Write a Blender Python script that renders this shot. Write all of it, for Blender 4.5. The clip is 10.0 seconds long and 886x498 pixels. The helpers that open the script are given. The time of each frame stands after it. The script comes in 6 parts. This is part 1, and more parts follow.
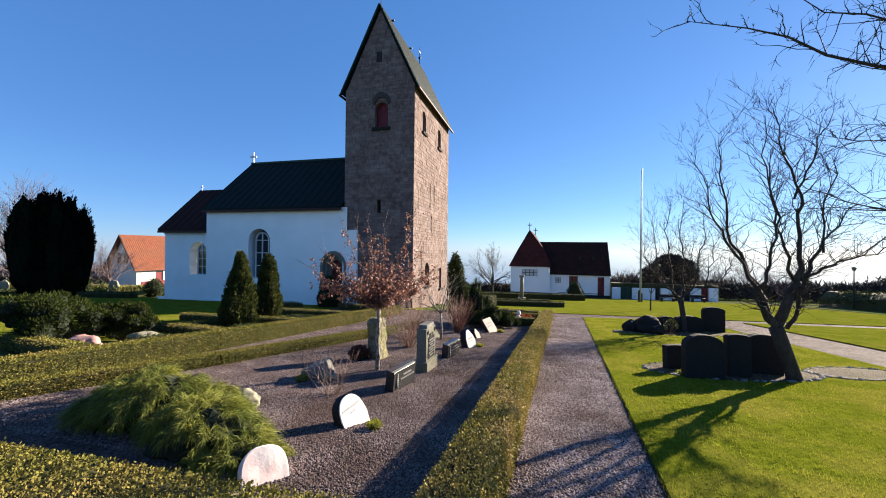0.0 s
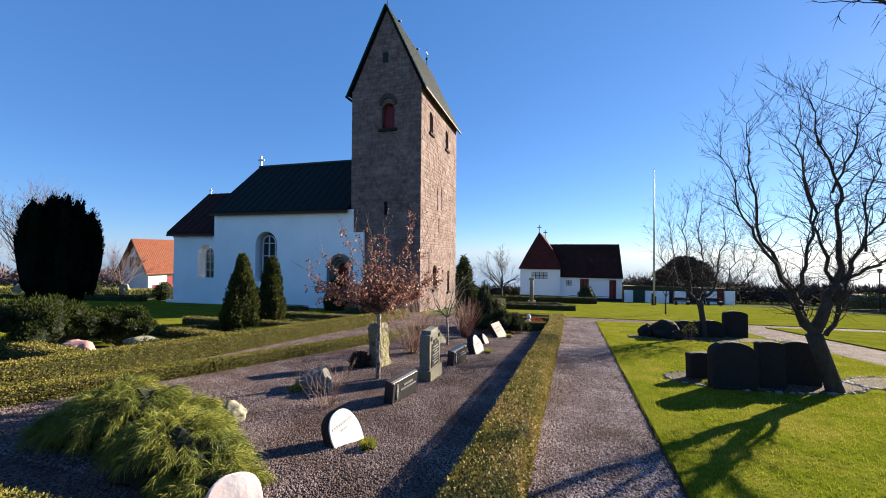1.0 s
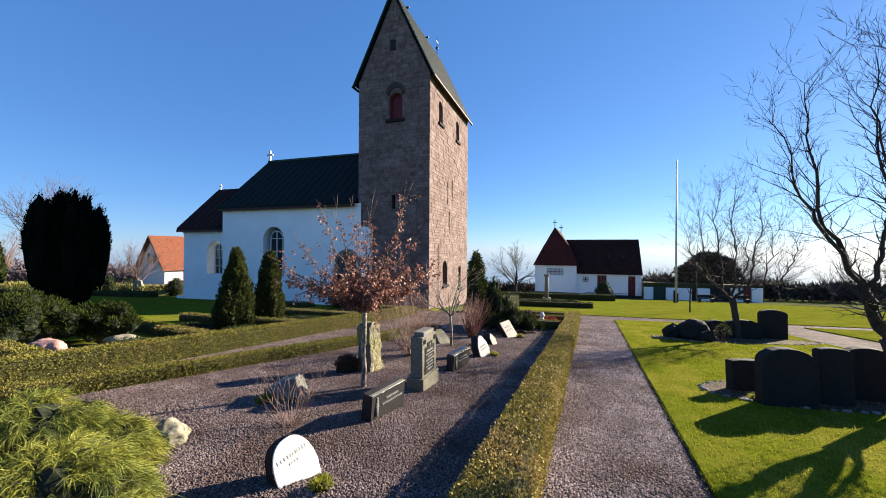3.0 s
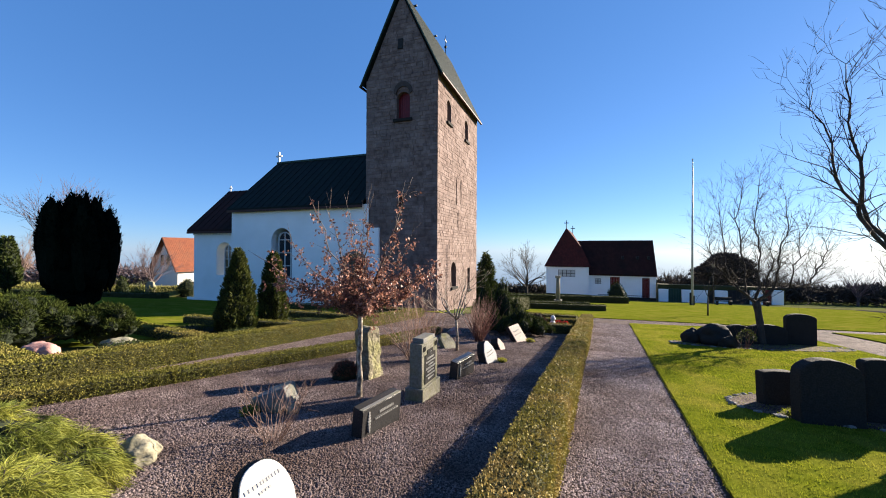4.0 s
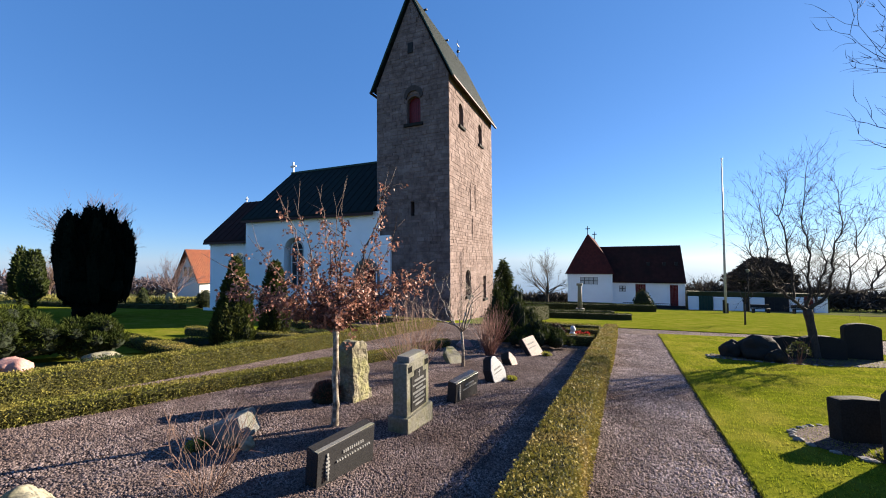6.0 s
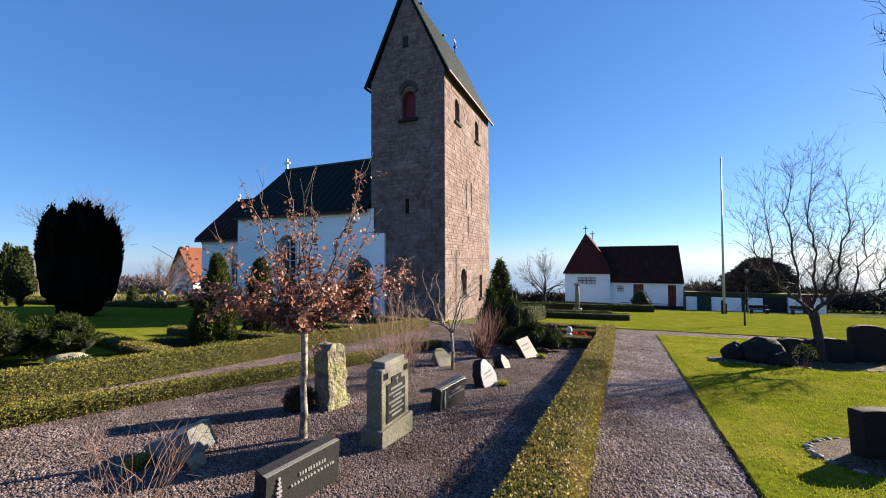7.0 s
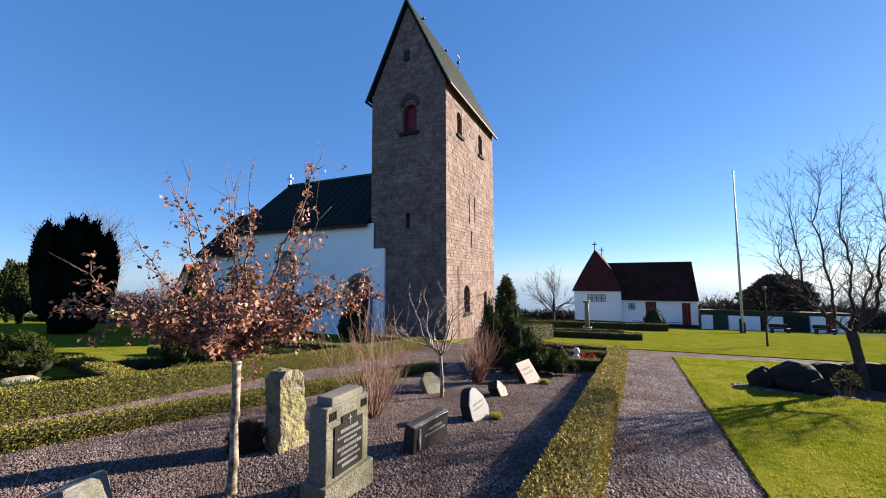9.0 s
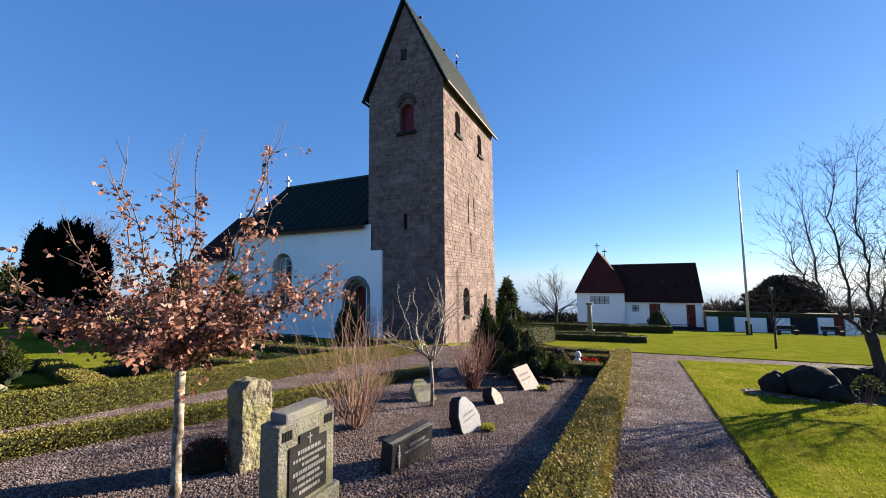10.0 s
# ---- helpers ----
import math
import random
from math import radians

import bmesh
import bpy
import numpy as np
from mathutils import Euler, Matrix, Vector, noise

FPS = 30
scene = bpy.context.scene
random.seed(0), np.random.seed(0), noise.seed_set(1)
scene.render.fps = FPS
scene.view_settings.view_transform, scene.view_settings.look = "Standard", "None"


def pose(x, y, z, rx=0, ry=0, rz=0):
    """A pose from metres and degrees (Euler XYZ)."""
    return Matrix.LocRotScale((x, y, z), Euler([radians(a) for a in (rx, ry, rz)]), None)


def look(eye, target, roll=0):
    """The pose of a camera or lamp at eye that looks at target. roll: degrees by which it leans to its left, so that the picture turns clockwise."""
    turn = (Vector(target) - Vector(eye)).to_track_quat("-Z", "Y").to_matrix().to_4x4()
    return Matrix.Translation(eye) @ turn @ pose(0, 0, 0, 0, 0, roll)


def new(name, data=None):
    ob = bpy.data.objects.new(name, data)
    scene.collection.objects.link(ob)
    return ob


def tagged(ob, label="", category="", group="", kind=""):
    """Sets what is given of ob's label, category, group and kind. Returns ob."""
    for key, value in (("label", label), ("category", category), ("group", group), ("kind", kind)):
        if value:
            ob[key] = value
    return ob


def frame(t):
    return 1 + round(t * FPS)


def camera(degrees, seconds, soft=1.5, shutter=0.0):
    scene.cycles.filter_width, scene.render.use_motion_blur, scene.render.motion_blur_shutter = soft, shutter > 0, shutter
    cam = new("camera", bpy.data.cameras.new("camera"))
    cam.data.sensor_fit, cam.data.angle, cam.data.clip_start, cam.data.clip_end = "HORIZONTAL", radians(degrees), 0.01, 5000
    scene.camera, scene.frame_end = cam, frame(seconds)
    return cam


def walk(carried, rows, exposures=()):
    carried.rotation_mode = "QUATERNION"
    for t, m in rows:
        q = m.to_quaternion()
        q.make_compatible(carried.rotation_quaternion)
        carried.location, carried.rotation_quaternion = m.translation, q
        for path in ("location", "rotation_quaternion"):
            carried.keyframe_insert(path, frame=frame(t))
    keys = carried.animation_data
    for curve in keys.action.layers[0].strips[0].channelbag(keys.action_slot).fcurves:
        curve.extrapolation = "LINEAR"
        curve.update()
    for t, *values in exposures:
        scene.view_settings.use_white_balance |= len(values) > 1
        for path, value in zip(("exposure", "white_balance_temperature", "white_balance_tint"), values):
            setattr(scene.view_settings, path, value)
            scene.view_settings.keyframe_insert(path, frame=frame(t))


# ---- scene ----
cam = camera(100.1, 10.0, soft=1.0)
PATH = [
    (0, (0.135, -0.012, 1.756), (-0.372, 1.923, 1.761), 0.7),
    (0.5, (0.103, 0.222, 1.74), (-0.427, 2.15, 1.751), 0.8),
    (1, (0.103, 0.433, 1.711), (-0.451, 2.354, 1.732), 0.5),
    (1.5, (0.146, 0.662, 1.688), (-0.468, 2.565, 1.707), 0.4),
    (2, (0.152, 0.903, 1.66), (-0.483, 2.8, 1.66), 0.4),
    (2.5, (0.145, 1.149, 1.623), (-0.472, 3.052, 1.624), 0.3),
    (4, (0.142, 1.798, 1.584), (-0.542, 3.677, 1.594), 0.3),
    (4.5, (0.139, 2.006, 1.562), (-0.575, 3.874, 1.582), -0.2),
    (5, (0.164, 2.223, 1.542), (-0.615, 4.064, 1.594), -0.6),
    (6.5, (0.207, 2.95, 1.46), (-0.575, 4.79, 1.519), -0.4),
    (7, (0.206, 3.181, 1.437), (-0.568, 5.025, 1.493), -0.2),
    (7.5, (0.205, 3.405, 1.418), (-0.556, 5.253, 1.49), -0.5),
    (8, (0.253, 3.599, 1.41), (-0.515, 5.443, 1.507), -0.9),
    (8.5, (0.281, 3.779, 1.389), (-0.536, 5.599, 1.526), -0.6),
    (9, (0.265, 4.032, 1.366), (-0.549, 5.853, 1.515), -0.2),
    (9.5, (0.272, 4.284, 1.33), (-0.516, 6.116, 1.482), -0.7),
    (10, (0.288, 4.517, 1.314), (-0.537, 6.331, 1.479), -0.5),
]
walk(cam, [(t, look(eye, target, roll)) for t, eye, target, roll in PATH])

# ---- light ----
SUN_AZ, SUN_EL = 40.0, 17.5
world = bpy.data.worlds.new("sky")
scene.world = world
world.use_nodes = True
wn = world.node_tree
for n in list(wn.nodes):
    wn.nodes.remove(n)
sky = wn.nodes.new("ShaderNodeTexSky")
sky.sky_type = "NISHITA"
sky.sun_disc = False
sky.sun_elevation, sky.sun_rotation = radians(SUN_EL), radians(SUN_AZ)
sky.altitude, sky.air_density, sky.dust_density, sky.ozone_density = 2000, 1.0, 0.3, 4.5
bg = wn.nodes.new("ShaderNodeBackground")
bg.inputs["Strength"].default_value = 0.05
wout = wn.nodes.new("ShaderNodeOutputWorld")
blue = wn.nodes.new("ShaderNodeMix")
blue.data_type = "RGBA"
blue.inputs[0].default_value = 0.47
blue.inputs[7].default_value = (0.3, 1.3, 3.8, 1)
wn.links.new(sky.outputs[0], blue.inputs[6])
wn.links.new(blue.outputs[2], bg.inputs[0])
wn.links.new(bg.outputs[0], wout.inputs[0])
sun = new("sun", bpy.data.lights.new("sun", "SUN"))
sun.data.energy, sun.data.angle, sun.data.color = 5.0, radians(0.53), (1.0, 0.87, 0.70)
scene.view_settings.exposure = 2.08
sun_dir = Vector((math.sin(radians(SUN_AZ)) * math.cos(radians(SUN_EL)), math.cos(radians(SUN_AZ)) * math.cos(radians(SUN_EL)), math.sin(radians(SUN_EL))))
sun.matrix_world = look(sun_dir * 60, (0, 0, 0))


# ---- materials ----
def material(name, c1, c2, scale=4.0, rough=0.8, bump=0.3, bscale=60.0, c3=None, scale3=0.6, spec=0.3, metal=0.0, per_object=0.0, per_island=0.0, cells=0.0, stretch=(1, 1, 1), trans=0.0, bdist=0.01):
    """Two-scale noise colour with fine relief; per_object / per_island shift the brightness of each piece."""
    m = bpy.data.materials.new(name)
    m.use_nodes = True
    t = m.node_tree
    N, L = t.nodes, t.links
    bsdf = N["Principled BSDF"]
    bsdf.inputs["Roughness"].default_value = rough
    bsdf.inputs["Specular IOR Level"].default_value = spec
    bsdf.inputs["Metallic"].default_value = metal
    geo = N.new("ShaderNodeNewGeometry")
    mp = N.new("ShaderNodeMapping")
    mp.inputs["Scale"].default_value = stretch
    L.new(geo.outputs["Position"], mp.inputs[0])

    def noise_at(sc, detail=5.0):
        n = N.new("ShaderNodeTexNoise")
        n.inputs["Scale"].default_value = sc
        n.inputs["Detail"].default_value = detail
        L.new(mp.outputs[0], n.inputs["Vector"])
        return n

    def ramp(src, lo, hi):
        r = N.new("ShaderNodeMapRange")
        r.inputs["From Min"].default_value, r.inputs["From Max"].default_value = lo, hi
        L.new(src, r.inputs["Value"])
        return r.outputs[0]

    def mix(fac, a, b, kind="MIX"):
        x = N.new("ShaderNodeMix")
        x.data_type, x.blend_type = "RGBA", kind
        for i, v in ((0, fac), (6, a), (7, b)):
            if isinstance(v, (int, float)):
                x.inputs[i].default_value = v
            elif isinstance(v, tuple):
                x.inputs[i].default_value = (*v, 1)
            else:
                L.new(v, x.inputs[i])
        return x.outputs[2]

    col = mix(ramp(noise_at(scale).outputs[0], 0.32, 0.68), c1, c2)
    if c3:
        col = mix(ramp(noise_at(scale3, 3.0).outputs[0], 0.45, 0.75), col, c3)
    fine = noise_at(bscale, 4.0)
    col = mix(ramp(fine.outputs[0], 0.2, 0.8), col, mix(0.55, col, (0.0, 0.0, 0.0)), "MIX") if bump > 0.15 else col
    if cells:
        v = N.new("ShaderNodeTexVoronoi")
        v.inputs["Scale"].default_value = cells
        L.new(mp.outputs[0], v.inputs["Vector"])
        tone = N.new("ShaderNodeRGBToBW")
        L.new(v.outputs["Color"], tone.inputs[0])
        k = N.new("ShaderNodeMapRange")
        k.inputs["To Min"].default_value, k.inputs["To Max"].default_value = 0.35, 1.55
        k.inputs["From Min"].default_value, k.inputs["From Max"].default_value = 0.2, 0.8
        L.new(tone.outputs[0], k.inputs["Value"])
        hv = N.new("ShaderNodeHueSaturation")
        L.new(k.outputs[0], hv.inputs["Value"])
        L.new(col, hv.inputs["Color"])
        col = hv.outputs[0]
    for amount, sock in ((per_object, "o"), (per_island, "i")):
        if amount:
            if sock == "o":
                src = N.new("ShaderNodeObjectInfo").outputs["Random"]
            else:
                src = geo.outputs["Random Per Island"]
            r = N.new("ShaderNodeMapRange")
            r.inputs["To Min"].default_value, r.inputs["To Max"].default_value = 1 - amount, 1 + amount
            L.new(src, r.inputs["Value"])
            h = N.new("ShaderNodeHueSaturation")
            L.new(r.outputs[0], h.inputs["Value"])
            L.new(col, h.inputs["Color"])
            col = h.outputs[0]
    L.new(col, bsdf.inputs["Base Color"])
    if bump:
        b = N.new("ShaderNodeBump")
        b.inputs["Strength"].default_value, b.inputs["Distance"].default_value = min(1.0, bump), bdist
        if cells:
            L.new(v.outputs["Distance"], b.inputs["Height"])
        else:
            L.new(fine.outputs[0], b.inputs["Height"])
        L.new(b.outputs[0], bsdf.inputs["Normal"])
    if trans:
        tr = N.new("ShaderNodeBsdfTranslucent")
        L.new(col, tr.inputs["Color"])
        ms = N.new("ShaderNodeMixShader")
        ms.inputs[0].default_value = trans
        L.new(bsdf.outputs[0], ms.inputs[1])
        L.new(tr.outputs[0], ms.inputs[2])
        L.new(ms.outputs[0], N["Material Output"].inputs["Surface"])
    return m


def glass_material(name):
    m = bpy.data.materials.new(name)
    m.use_nodes = True
    b = m.node_tree.nodes["Principled BSDF"]
    b.inputs["Base Color"].default_value = (0.03, 0.035, 0.04, 1)
    b.inputs["Roughness"].default_value = 0.06
    b.inputs["Specular IOR Level"].default_value = 0.6
    return m


M_GRASS = material("lawn_grass", (0.095, 0.125, 0.011), (0.19, 0.208, 0.019), 9, 1.0, 0.6, 160, c3=(0.24, 0.218, 0.038), scale3=1.3, spec=0.0, bdist=0.02)
M_BLADE = material("grass_blades", (0.13, 0.162, 0.011), (0.245, 0.262, 0.022), 6, 0.8, 0.0, c3=(0.31, 0.28, 0.048), scale3=1.3, spec=0.05, per_island=0.2, trans=0.35)
M_DRYGRASS = material("dry_bank_grass", (0.15, 0.15, 0.04), (0.24, 0.21, 0.075), 2.5, 0.95, 0.5, 12, c3=(0.10, 0.12, 0.03), scale3=0.6, spec=0.0)
M_FIELD = material("far_ground", (0.09, 0.13, 0.03), (0.13, 0.15, 0.05), 0.05, 0.95, 0.4, 2, c3=(0.16, 0.13, 0.08), scale3=0.02, spec=0.0)
M_GRAVEL = material("gravel_bed", (0.105, 0.077, 0.072), (0.185, 0.142, 0.135), 3.2, 0.9, 0.9, 150, c3=(0.075, 0.052, 0.044), scale3=1.1, cells=62, bdist=0.025, spec=0.05)
M_PEBBLE = material("pebbles", (0.21, 0.157, 0.147), (0.40, 0.318, 0.302), 3.0, 0.85, 0.0, c3=(0.16, 0.108, 0.09), scale3=1.1, per_island=0.55, spec=0.12)
M_BEDPEBBLE = material("bed_pebbles", (0.108, 0.077, 0.069), (0.225, 0.174, 0.163), 2.2, 0.85, 0.0, c3=(0.074, 0.046, 0.034), scale3=0.8, per_island=0.6, spec=0.12)
M_SOIL = material("edge_soil", (0.035, 0.026, 0.018), (0.06, 0.045, 0.03), 12, 0.95, 0.6, 90)
M_ASPHALT = material("asphalt", (0.04, 0.038, 0.039), (0.06, 0.057, 0.058), 3, 1.0, 0.5, 120, spec=0.0)
M_LEAF = material("box_leaves", (0.145, 0.13, 0.025), (0.27, 0.215, 0.05), 7, 0.7, 0.0, c3=(0.33, 0.235, 0.085), scale3=1.6, spec=0.2, per_island=0.5, trans=0.15)
M_LEAFGREEN = material("green_box_leaves", (0.092, 0.095, 0.018), (0.165, 0.148, 0.03), 6, 0.75, 0.0, c3=(0.21, 0.162, 0.048), scale3=1.1, spec=0.12, per_island=0.35, trans=0.2)
# core colour darker than box leaves, painting the shade between them
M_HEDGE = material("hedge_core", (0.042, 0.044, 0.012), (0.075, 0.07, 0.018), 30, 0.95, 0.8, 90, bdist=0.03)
M_CONIF = material("conifer_green", (0.024, 0.036, 0.009), (0.048, 0.06, 0.014), 8, 0.8, 0.0, per_island=0.4, trans=0.12, spec=0.1)
# inner crowns: near-black green, so gaps between sprays read as shade
M_CONCORE = material("conifer_core_shade", (0.012, 0.018, 0.008), (0.022, 0.03, 0.012), 12, 0.95, 0.6, 40)
# yew needles and core near black: backlit shade is put into the colour
M_YEW = material("shaded_yew_needles", (0.003, 0.0045, 0.0028), (0.006, 0.008, 0.0045), 6, 1.0, 0.0, per_island=0.4, spec=0.03)
M_PINE = material("pine_needles", (0.016, 0.026, 0.006), (0.046, 0.058, 0.011), 5, 0.9, 0.0, per_island=0.4, trans=0.1, spec=0.08)
M_JUNI = material("juniper_sprays", (0.125, 0.145, 0.022), (0.245, 0.24, 0.036), 3, 0.6, 0.0, c3=(0.08, 0.11, 0.02), scale3=2.5, per_island=0.4, trans=0.2, spec=0.2)
M_THUJA = material("thuja_green", (0.034, 0.046, 0.010), (0.066, 0.072, 0.016), 5, 0.75, 0.0, per_island=0.45, trans=0.2, spec=0.15)
M_BROWN = material("dry_beech_leaves", (0.13, 0.055, 0.038), (0.32, 0.155, 0.11), 14, 0.5, 0.0, per_island=0.65, trans=0.3, spec=0.25)
M_BEECHTWIG = material("beech_twigs", (0.16, 0.105, 0.08), (0.09, 0.06, 0.048), 30, 0.7, 0.0, per_island=0.3)
M_HEATH = material("heather", (0.07, 0.025, 0.02), (0.12, 0.05, 0.03), 20, 0.9, 0.0, per_island=0.5)
M_BARK = material("bark_dark", (0.045, 0.036, 0.03), (0.085, 0.068, 0.055), 14, 0.9, 0.7, 60, stretch=(1, 1, 0.3))
M_BIRCH = material("bark_pale", (0.56, 0.49, 0.39), (0.26, 0.20, 0.15), 22, 0.8, 0.6, 90, c3=(0.07, 0.05, 0.037), scale3=11)
M_TWIG = material("twigs_tan", (0.225, 0.128, 0.09), (0.15, 0.082, 0.058), 30, 0.7, 0.0, per_island=0.35)
M_REDTWIG = material("twigs_red", (0.18, 0.078, 0.057), (0.12, 0.054, 0.04), 30, 0.7, 0.0, per_island=0.3)
M_DRYTWIG = material("twigs_dry", (0.16, 0.095, 0.072), (0.095, 0.055, 0.043), 30, 0.7, 0.0, per_island=0.4)
M_PURPLETWIG = material("twigs_purple", (0.11, 0.075, 0.08), (0.075, 0.05, 0.05), 30, 0.7, 0.0, per_island=0.3)
M_LIME = material("limewash", (0.9, 0.9, 0.89), (0.87, 0.87, 0.86), 1.3, 0.9, 0.14, 7, c3=(0.82, 0.82, 0.80), scale3=0.5, bdist=0.03)
M_WHITE = material("white_paint", (0.8, 0.8, 0.78), (0.74, 0.74, 0.72), 3, 0.6, 0.2, 30)
M_STONE = material("sandstone_block", (0.268, 0.197, 0.177), (0.16, 0.115, 0.102), 3.4, 0.95, 0.7, 35, c3=(0.30, 0.23, 0.21), scale3=1.1, per_object=0.17, bdist=0.03, spec=0.1)
M_STONES = material("sandstone_rest", (0.268, 0.197, 0.177), (0.16, 0.115, 0.102), 3.4, 0.95, 0.7, 35, c3=(0.30, 0.23, 0.21), scale3=1.1, per_island=0.17, bdist=0.03, spec=0.1)
M_MORTAR = material("mortar", (0.15, 0.108, 0.095), (0.19, 0.14, 0.124), 3, 0.95, 0.6, 40)
M_DARKSTONE = material("dark_moulding", (0.06, 0.046, 0.042), (0.09, 0.07, 0.062), 5, 0.9, 0.5, 40)
M_SLATE = material("nave_slate", (0.009, 0.015, 0.014), (0.016, 0.024, 0.022), 3, 0.8, 0.4, 25, c3=(0.013, 0.023, 0.019), scale3=0.5, spec=0.1)
M_SHINGLE = material("tower_shingle", (0.13, 0.145, 0.155), (0.27, 0.285, 0.295), 5, 0.6, 0.3, 30, per_island=0.55, spec=0.3)
M_COPPER = material("green_copper", (0.02, 0.05, 0.042), (0.03, 0.072, 0.058), 4, 0.7, 0.2, 20)
M_REDTILE = material("dark_red_tile", (0.036, 0.015, 0.013), (0.055, 0.021, 0.018), 2.5, 0.9, 0.6, 25, c3=(0.025, 0.015, 0.013), scale3=0.6, spec=0.1)
M_REDSHINGLE = material("red_shingle", (0.105, 0.026, 0.022), (0.07, 0.019, 0.017), 3.5, 0.9, 0.6, 20, c3=(0.05, 0.018, 0.016), scale3=0.8, spec=0.1)
M_ORANGE = material("orange_tile", (0.30, 0.092, 0.042), (0.19, 0.058, 0.03), 2.5, 0.85, 0.6, 10, c3=(0.22, 0.085, 0.045), scale3=0.5)
M_REDDOOR = material("red_paint", (0.20, 0.012, 0.018), (0.15, 0.009, 0.014), 5, 0.5, 0.2, 30)
M_DARKRED = material("dark_red_paint", (0.20, 0.02, 0.018), (0.15, 0.015, 0.015), 5, 0.5, 0.2, 30)
M_EAVE = material("eave_board", (0.07, 0.026, 0.02), (0.05, 0.02, 0.016), 4, 0.7, 0.2, 30)
M_TAR = material("black_tar", (0.015, 0.015, 0.016), (0.03, 0.03, 0.03), 4, 0.8, 0.3, 30)
M_GLASS = glass_material("window_glass")
M_IRON = material("dark_iron", (0.02, 0.02, 0.022), (0.035, 0.033, 0.033), 20, 0.5, 0.2, 60, metal=0.6)
M_GILD = material("pale_metal", (0.62, 0.58, 0.5), (0.7, 0.66, 0.58), 20, 0.35, 0.0, metal=0.8)
M_GREYGRAN = material("grey_granite", (0.16, 0.155, 0.145), (0.26, 0.25, 0.23), 60, 0.75, 0.5, 150, c3=(0.27, 0.26, 0.15), scale3=4)
M_MOSSY = material("mossy_granite", (0.17, 0.16, 0.12), (0.28, 0.265, 0.21), 30, 0.9, 0.8, 60, c3=(0.19, 0.185, 0.07), scale3=5, bdist=0.02)
M_ROUGHST = material("rough_stone", (0.27, 0.24, 0.165), (0.13, 0.11, 0.075), 9, 0.95, 1.0, 22, c3=(0.25, 0.24, 0.09), scale3=4, bdist=0.05)
M_PINKSLAB = material("pink_slab", (0.36, 0.27, 0.235), (0.45, 0.35, 0.31), 14, 0.75, 0.4, 50)
M_PALEGR = material("pale_granite", (0.24, 0.25, 0.27), (0.31, 0.32, 0.34), 40, 0.5, 0.2, 90)
M_BLACKGR = material("black_granite", (0.02, 0.02, 0.021), (0.035, 0.034, 0.034), 80, 0.25, 0.0, spec=0.6)
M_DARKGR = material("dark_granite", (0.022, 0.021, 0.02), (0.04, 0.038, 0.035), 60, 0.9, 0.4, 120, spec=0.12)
M_WHITEST = material("white_marble", (0.66, 0.645, 0.62), (0.60, 0.585, 0.56), 6, 0.5, 0.1, 60, c3=(0.55, 0.54, 0.50), scale3=9)
M_PINKST = material("pink_granite", (0.60, 0.46, 0.44), (0.70, 0.61, 0.58), 9, 0.7, 0.14, 50, c3=(0.74, 0.69, 0.65), scale3=5)
M_PINKROCK = material("pink_boulder", (0.45, 0.22, 0.19), (0.55, 0.32, 0.27), 10, 0.8, 0.6, 50)
M_BOULDER = material("pale_boulder", (0.27, 0.245, 0.165), (0.36, 0.33, 0.24), 8, 0.9, 0.7, 30, c3=(0.22, 0.21, 0.10), scale3=3)
M_LETTER = material("carved_letters", (0.25, 0.245, 0.235), (0.18, 0.177, 0.17), 20, 0.7, 0.0)
M_LETTERGREY = material("worn_letters", (0.17, 0.168, 0.16), (0.23, 0.226, 0.215), 20, 0.8, 0.0)
M_LETTERPALE = material("shallow_letters", (0.40, 0.39, 0.38), (0.5, 0.49, 0.47), 20, 0.8, 0.0)
# white pole greyed: its shade from back light is put into the colour
M_POLE = material("pole_backlit_grey", (0.42, 0.42, 0.42), (0.34, 0.34, 0.35), 4, 0.5, 0.0)
M_GREENDOOR = material("green_paint", (0.02, 0.06, 0.04), (0.03, 0.075, 0.05), 4, 0.6, 0.2, 30)
M_FLOWER = material("red_flowers", (0.6, 0.03, 0.03), (0.7, 0.10, 0.05), 20, 0.6, 0.0)
M_KERB = material("pale_kerbstone", (0.16, 0.15, 0.14), (0.28, 0.27, 0.25), 15, 0.85, 0.5, 50, per_object=0.2)


# ---- building helpers ----
def g(x, y):
    """Height of the sloping churchyard ground."""
    return 0.135 + 0.0153 * x - 0.0901 * y


def thing(name, label, category, x=0.0, y=0.0, z=None, turn=0.0, group="", kind=""):
    ob = new(name)
    ob.empty_display_size = 0.2
    ob.matrix_world = pose(x, y, g(x, y) if z is None else z, 0, 0, turn)
    return tagged(ob, label, category, group, kind)


def mesh_ob(name, me, mat, parent=None, label=""):
    if mat:
        me.materials.append(mat)
    ob = new(name, me)
    ob.parent = parent
    return tagged(ob, label)


def part(name, bm, mat, parent, label="", smooth=False):
    me = bpy.data.meshes.new(name)
    bmesh.ops.recalc_face_normals(bm, faces=bm.faces)
    bm.to_mesh(me)
    bm.free()
    if smooth:
        me.polygons.foreach_set("use_smooth", [True] * len(me.polygons))
    return mesh_ob(name, me, mat, parent, label)


def raw(name, verts, faces, mat, parent, label="", smooth=False):
    me = bpy.data.meshes.new(name)
    me.from_pydata(verts, [], faces)
    if smooth:
        me.polygons.foreach_set("use_smooth", [True] * len(me.polygons))
    return mesh_ob(name, me, mat, parent, label)


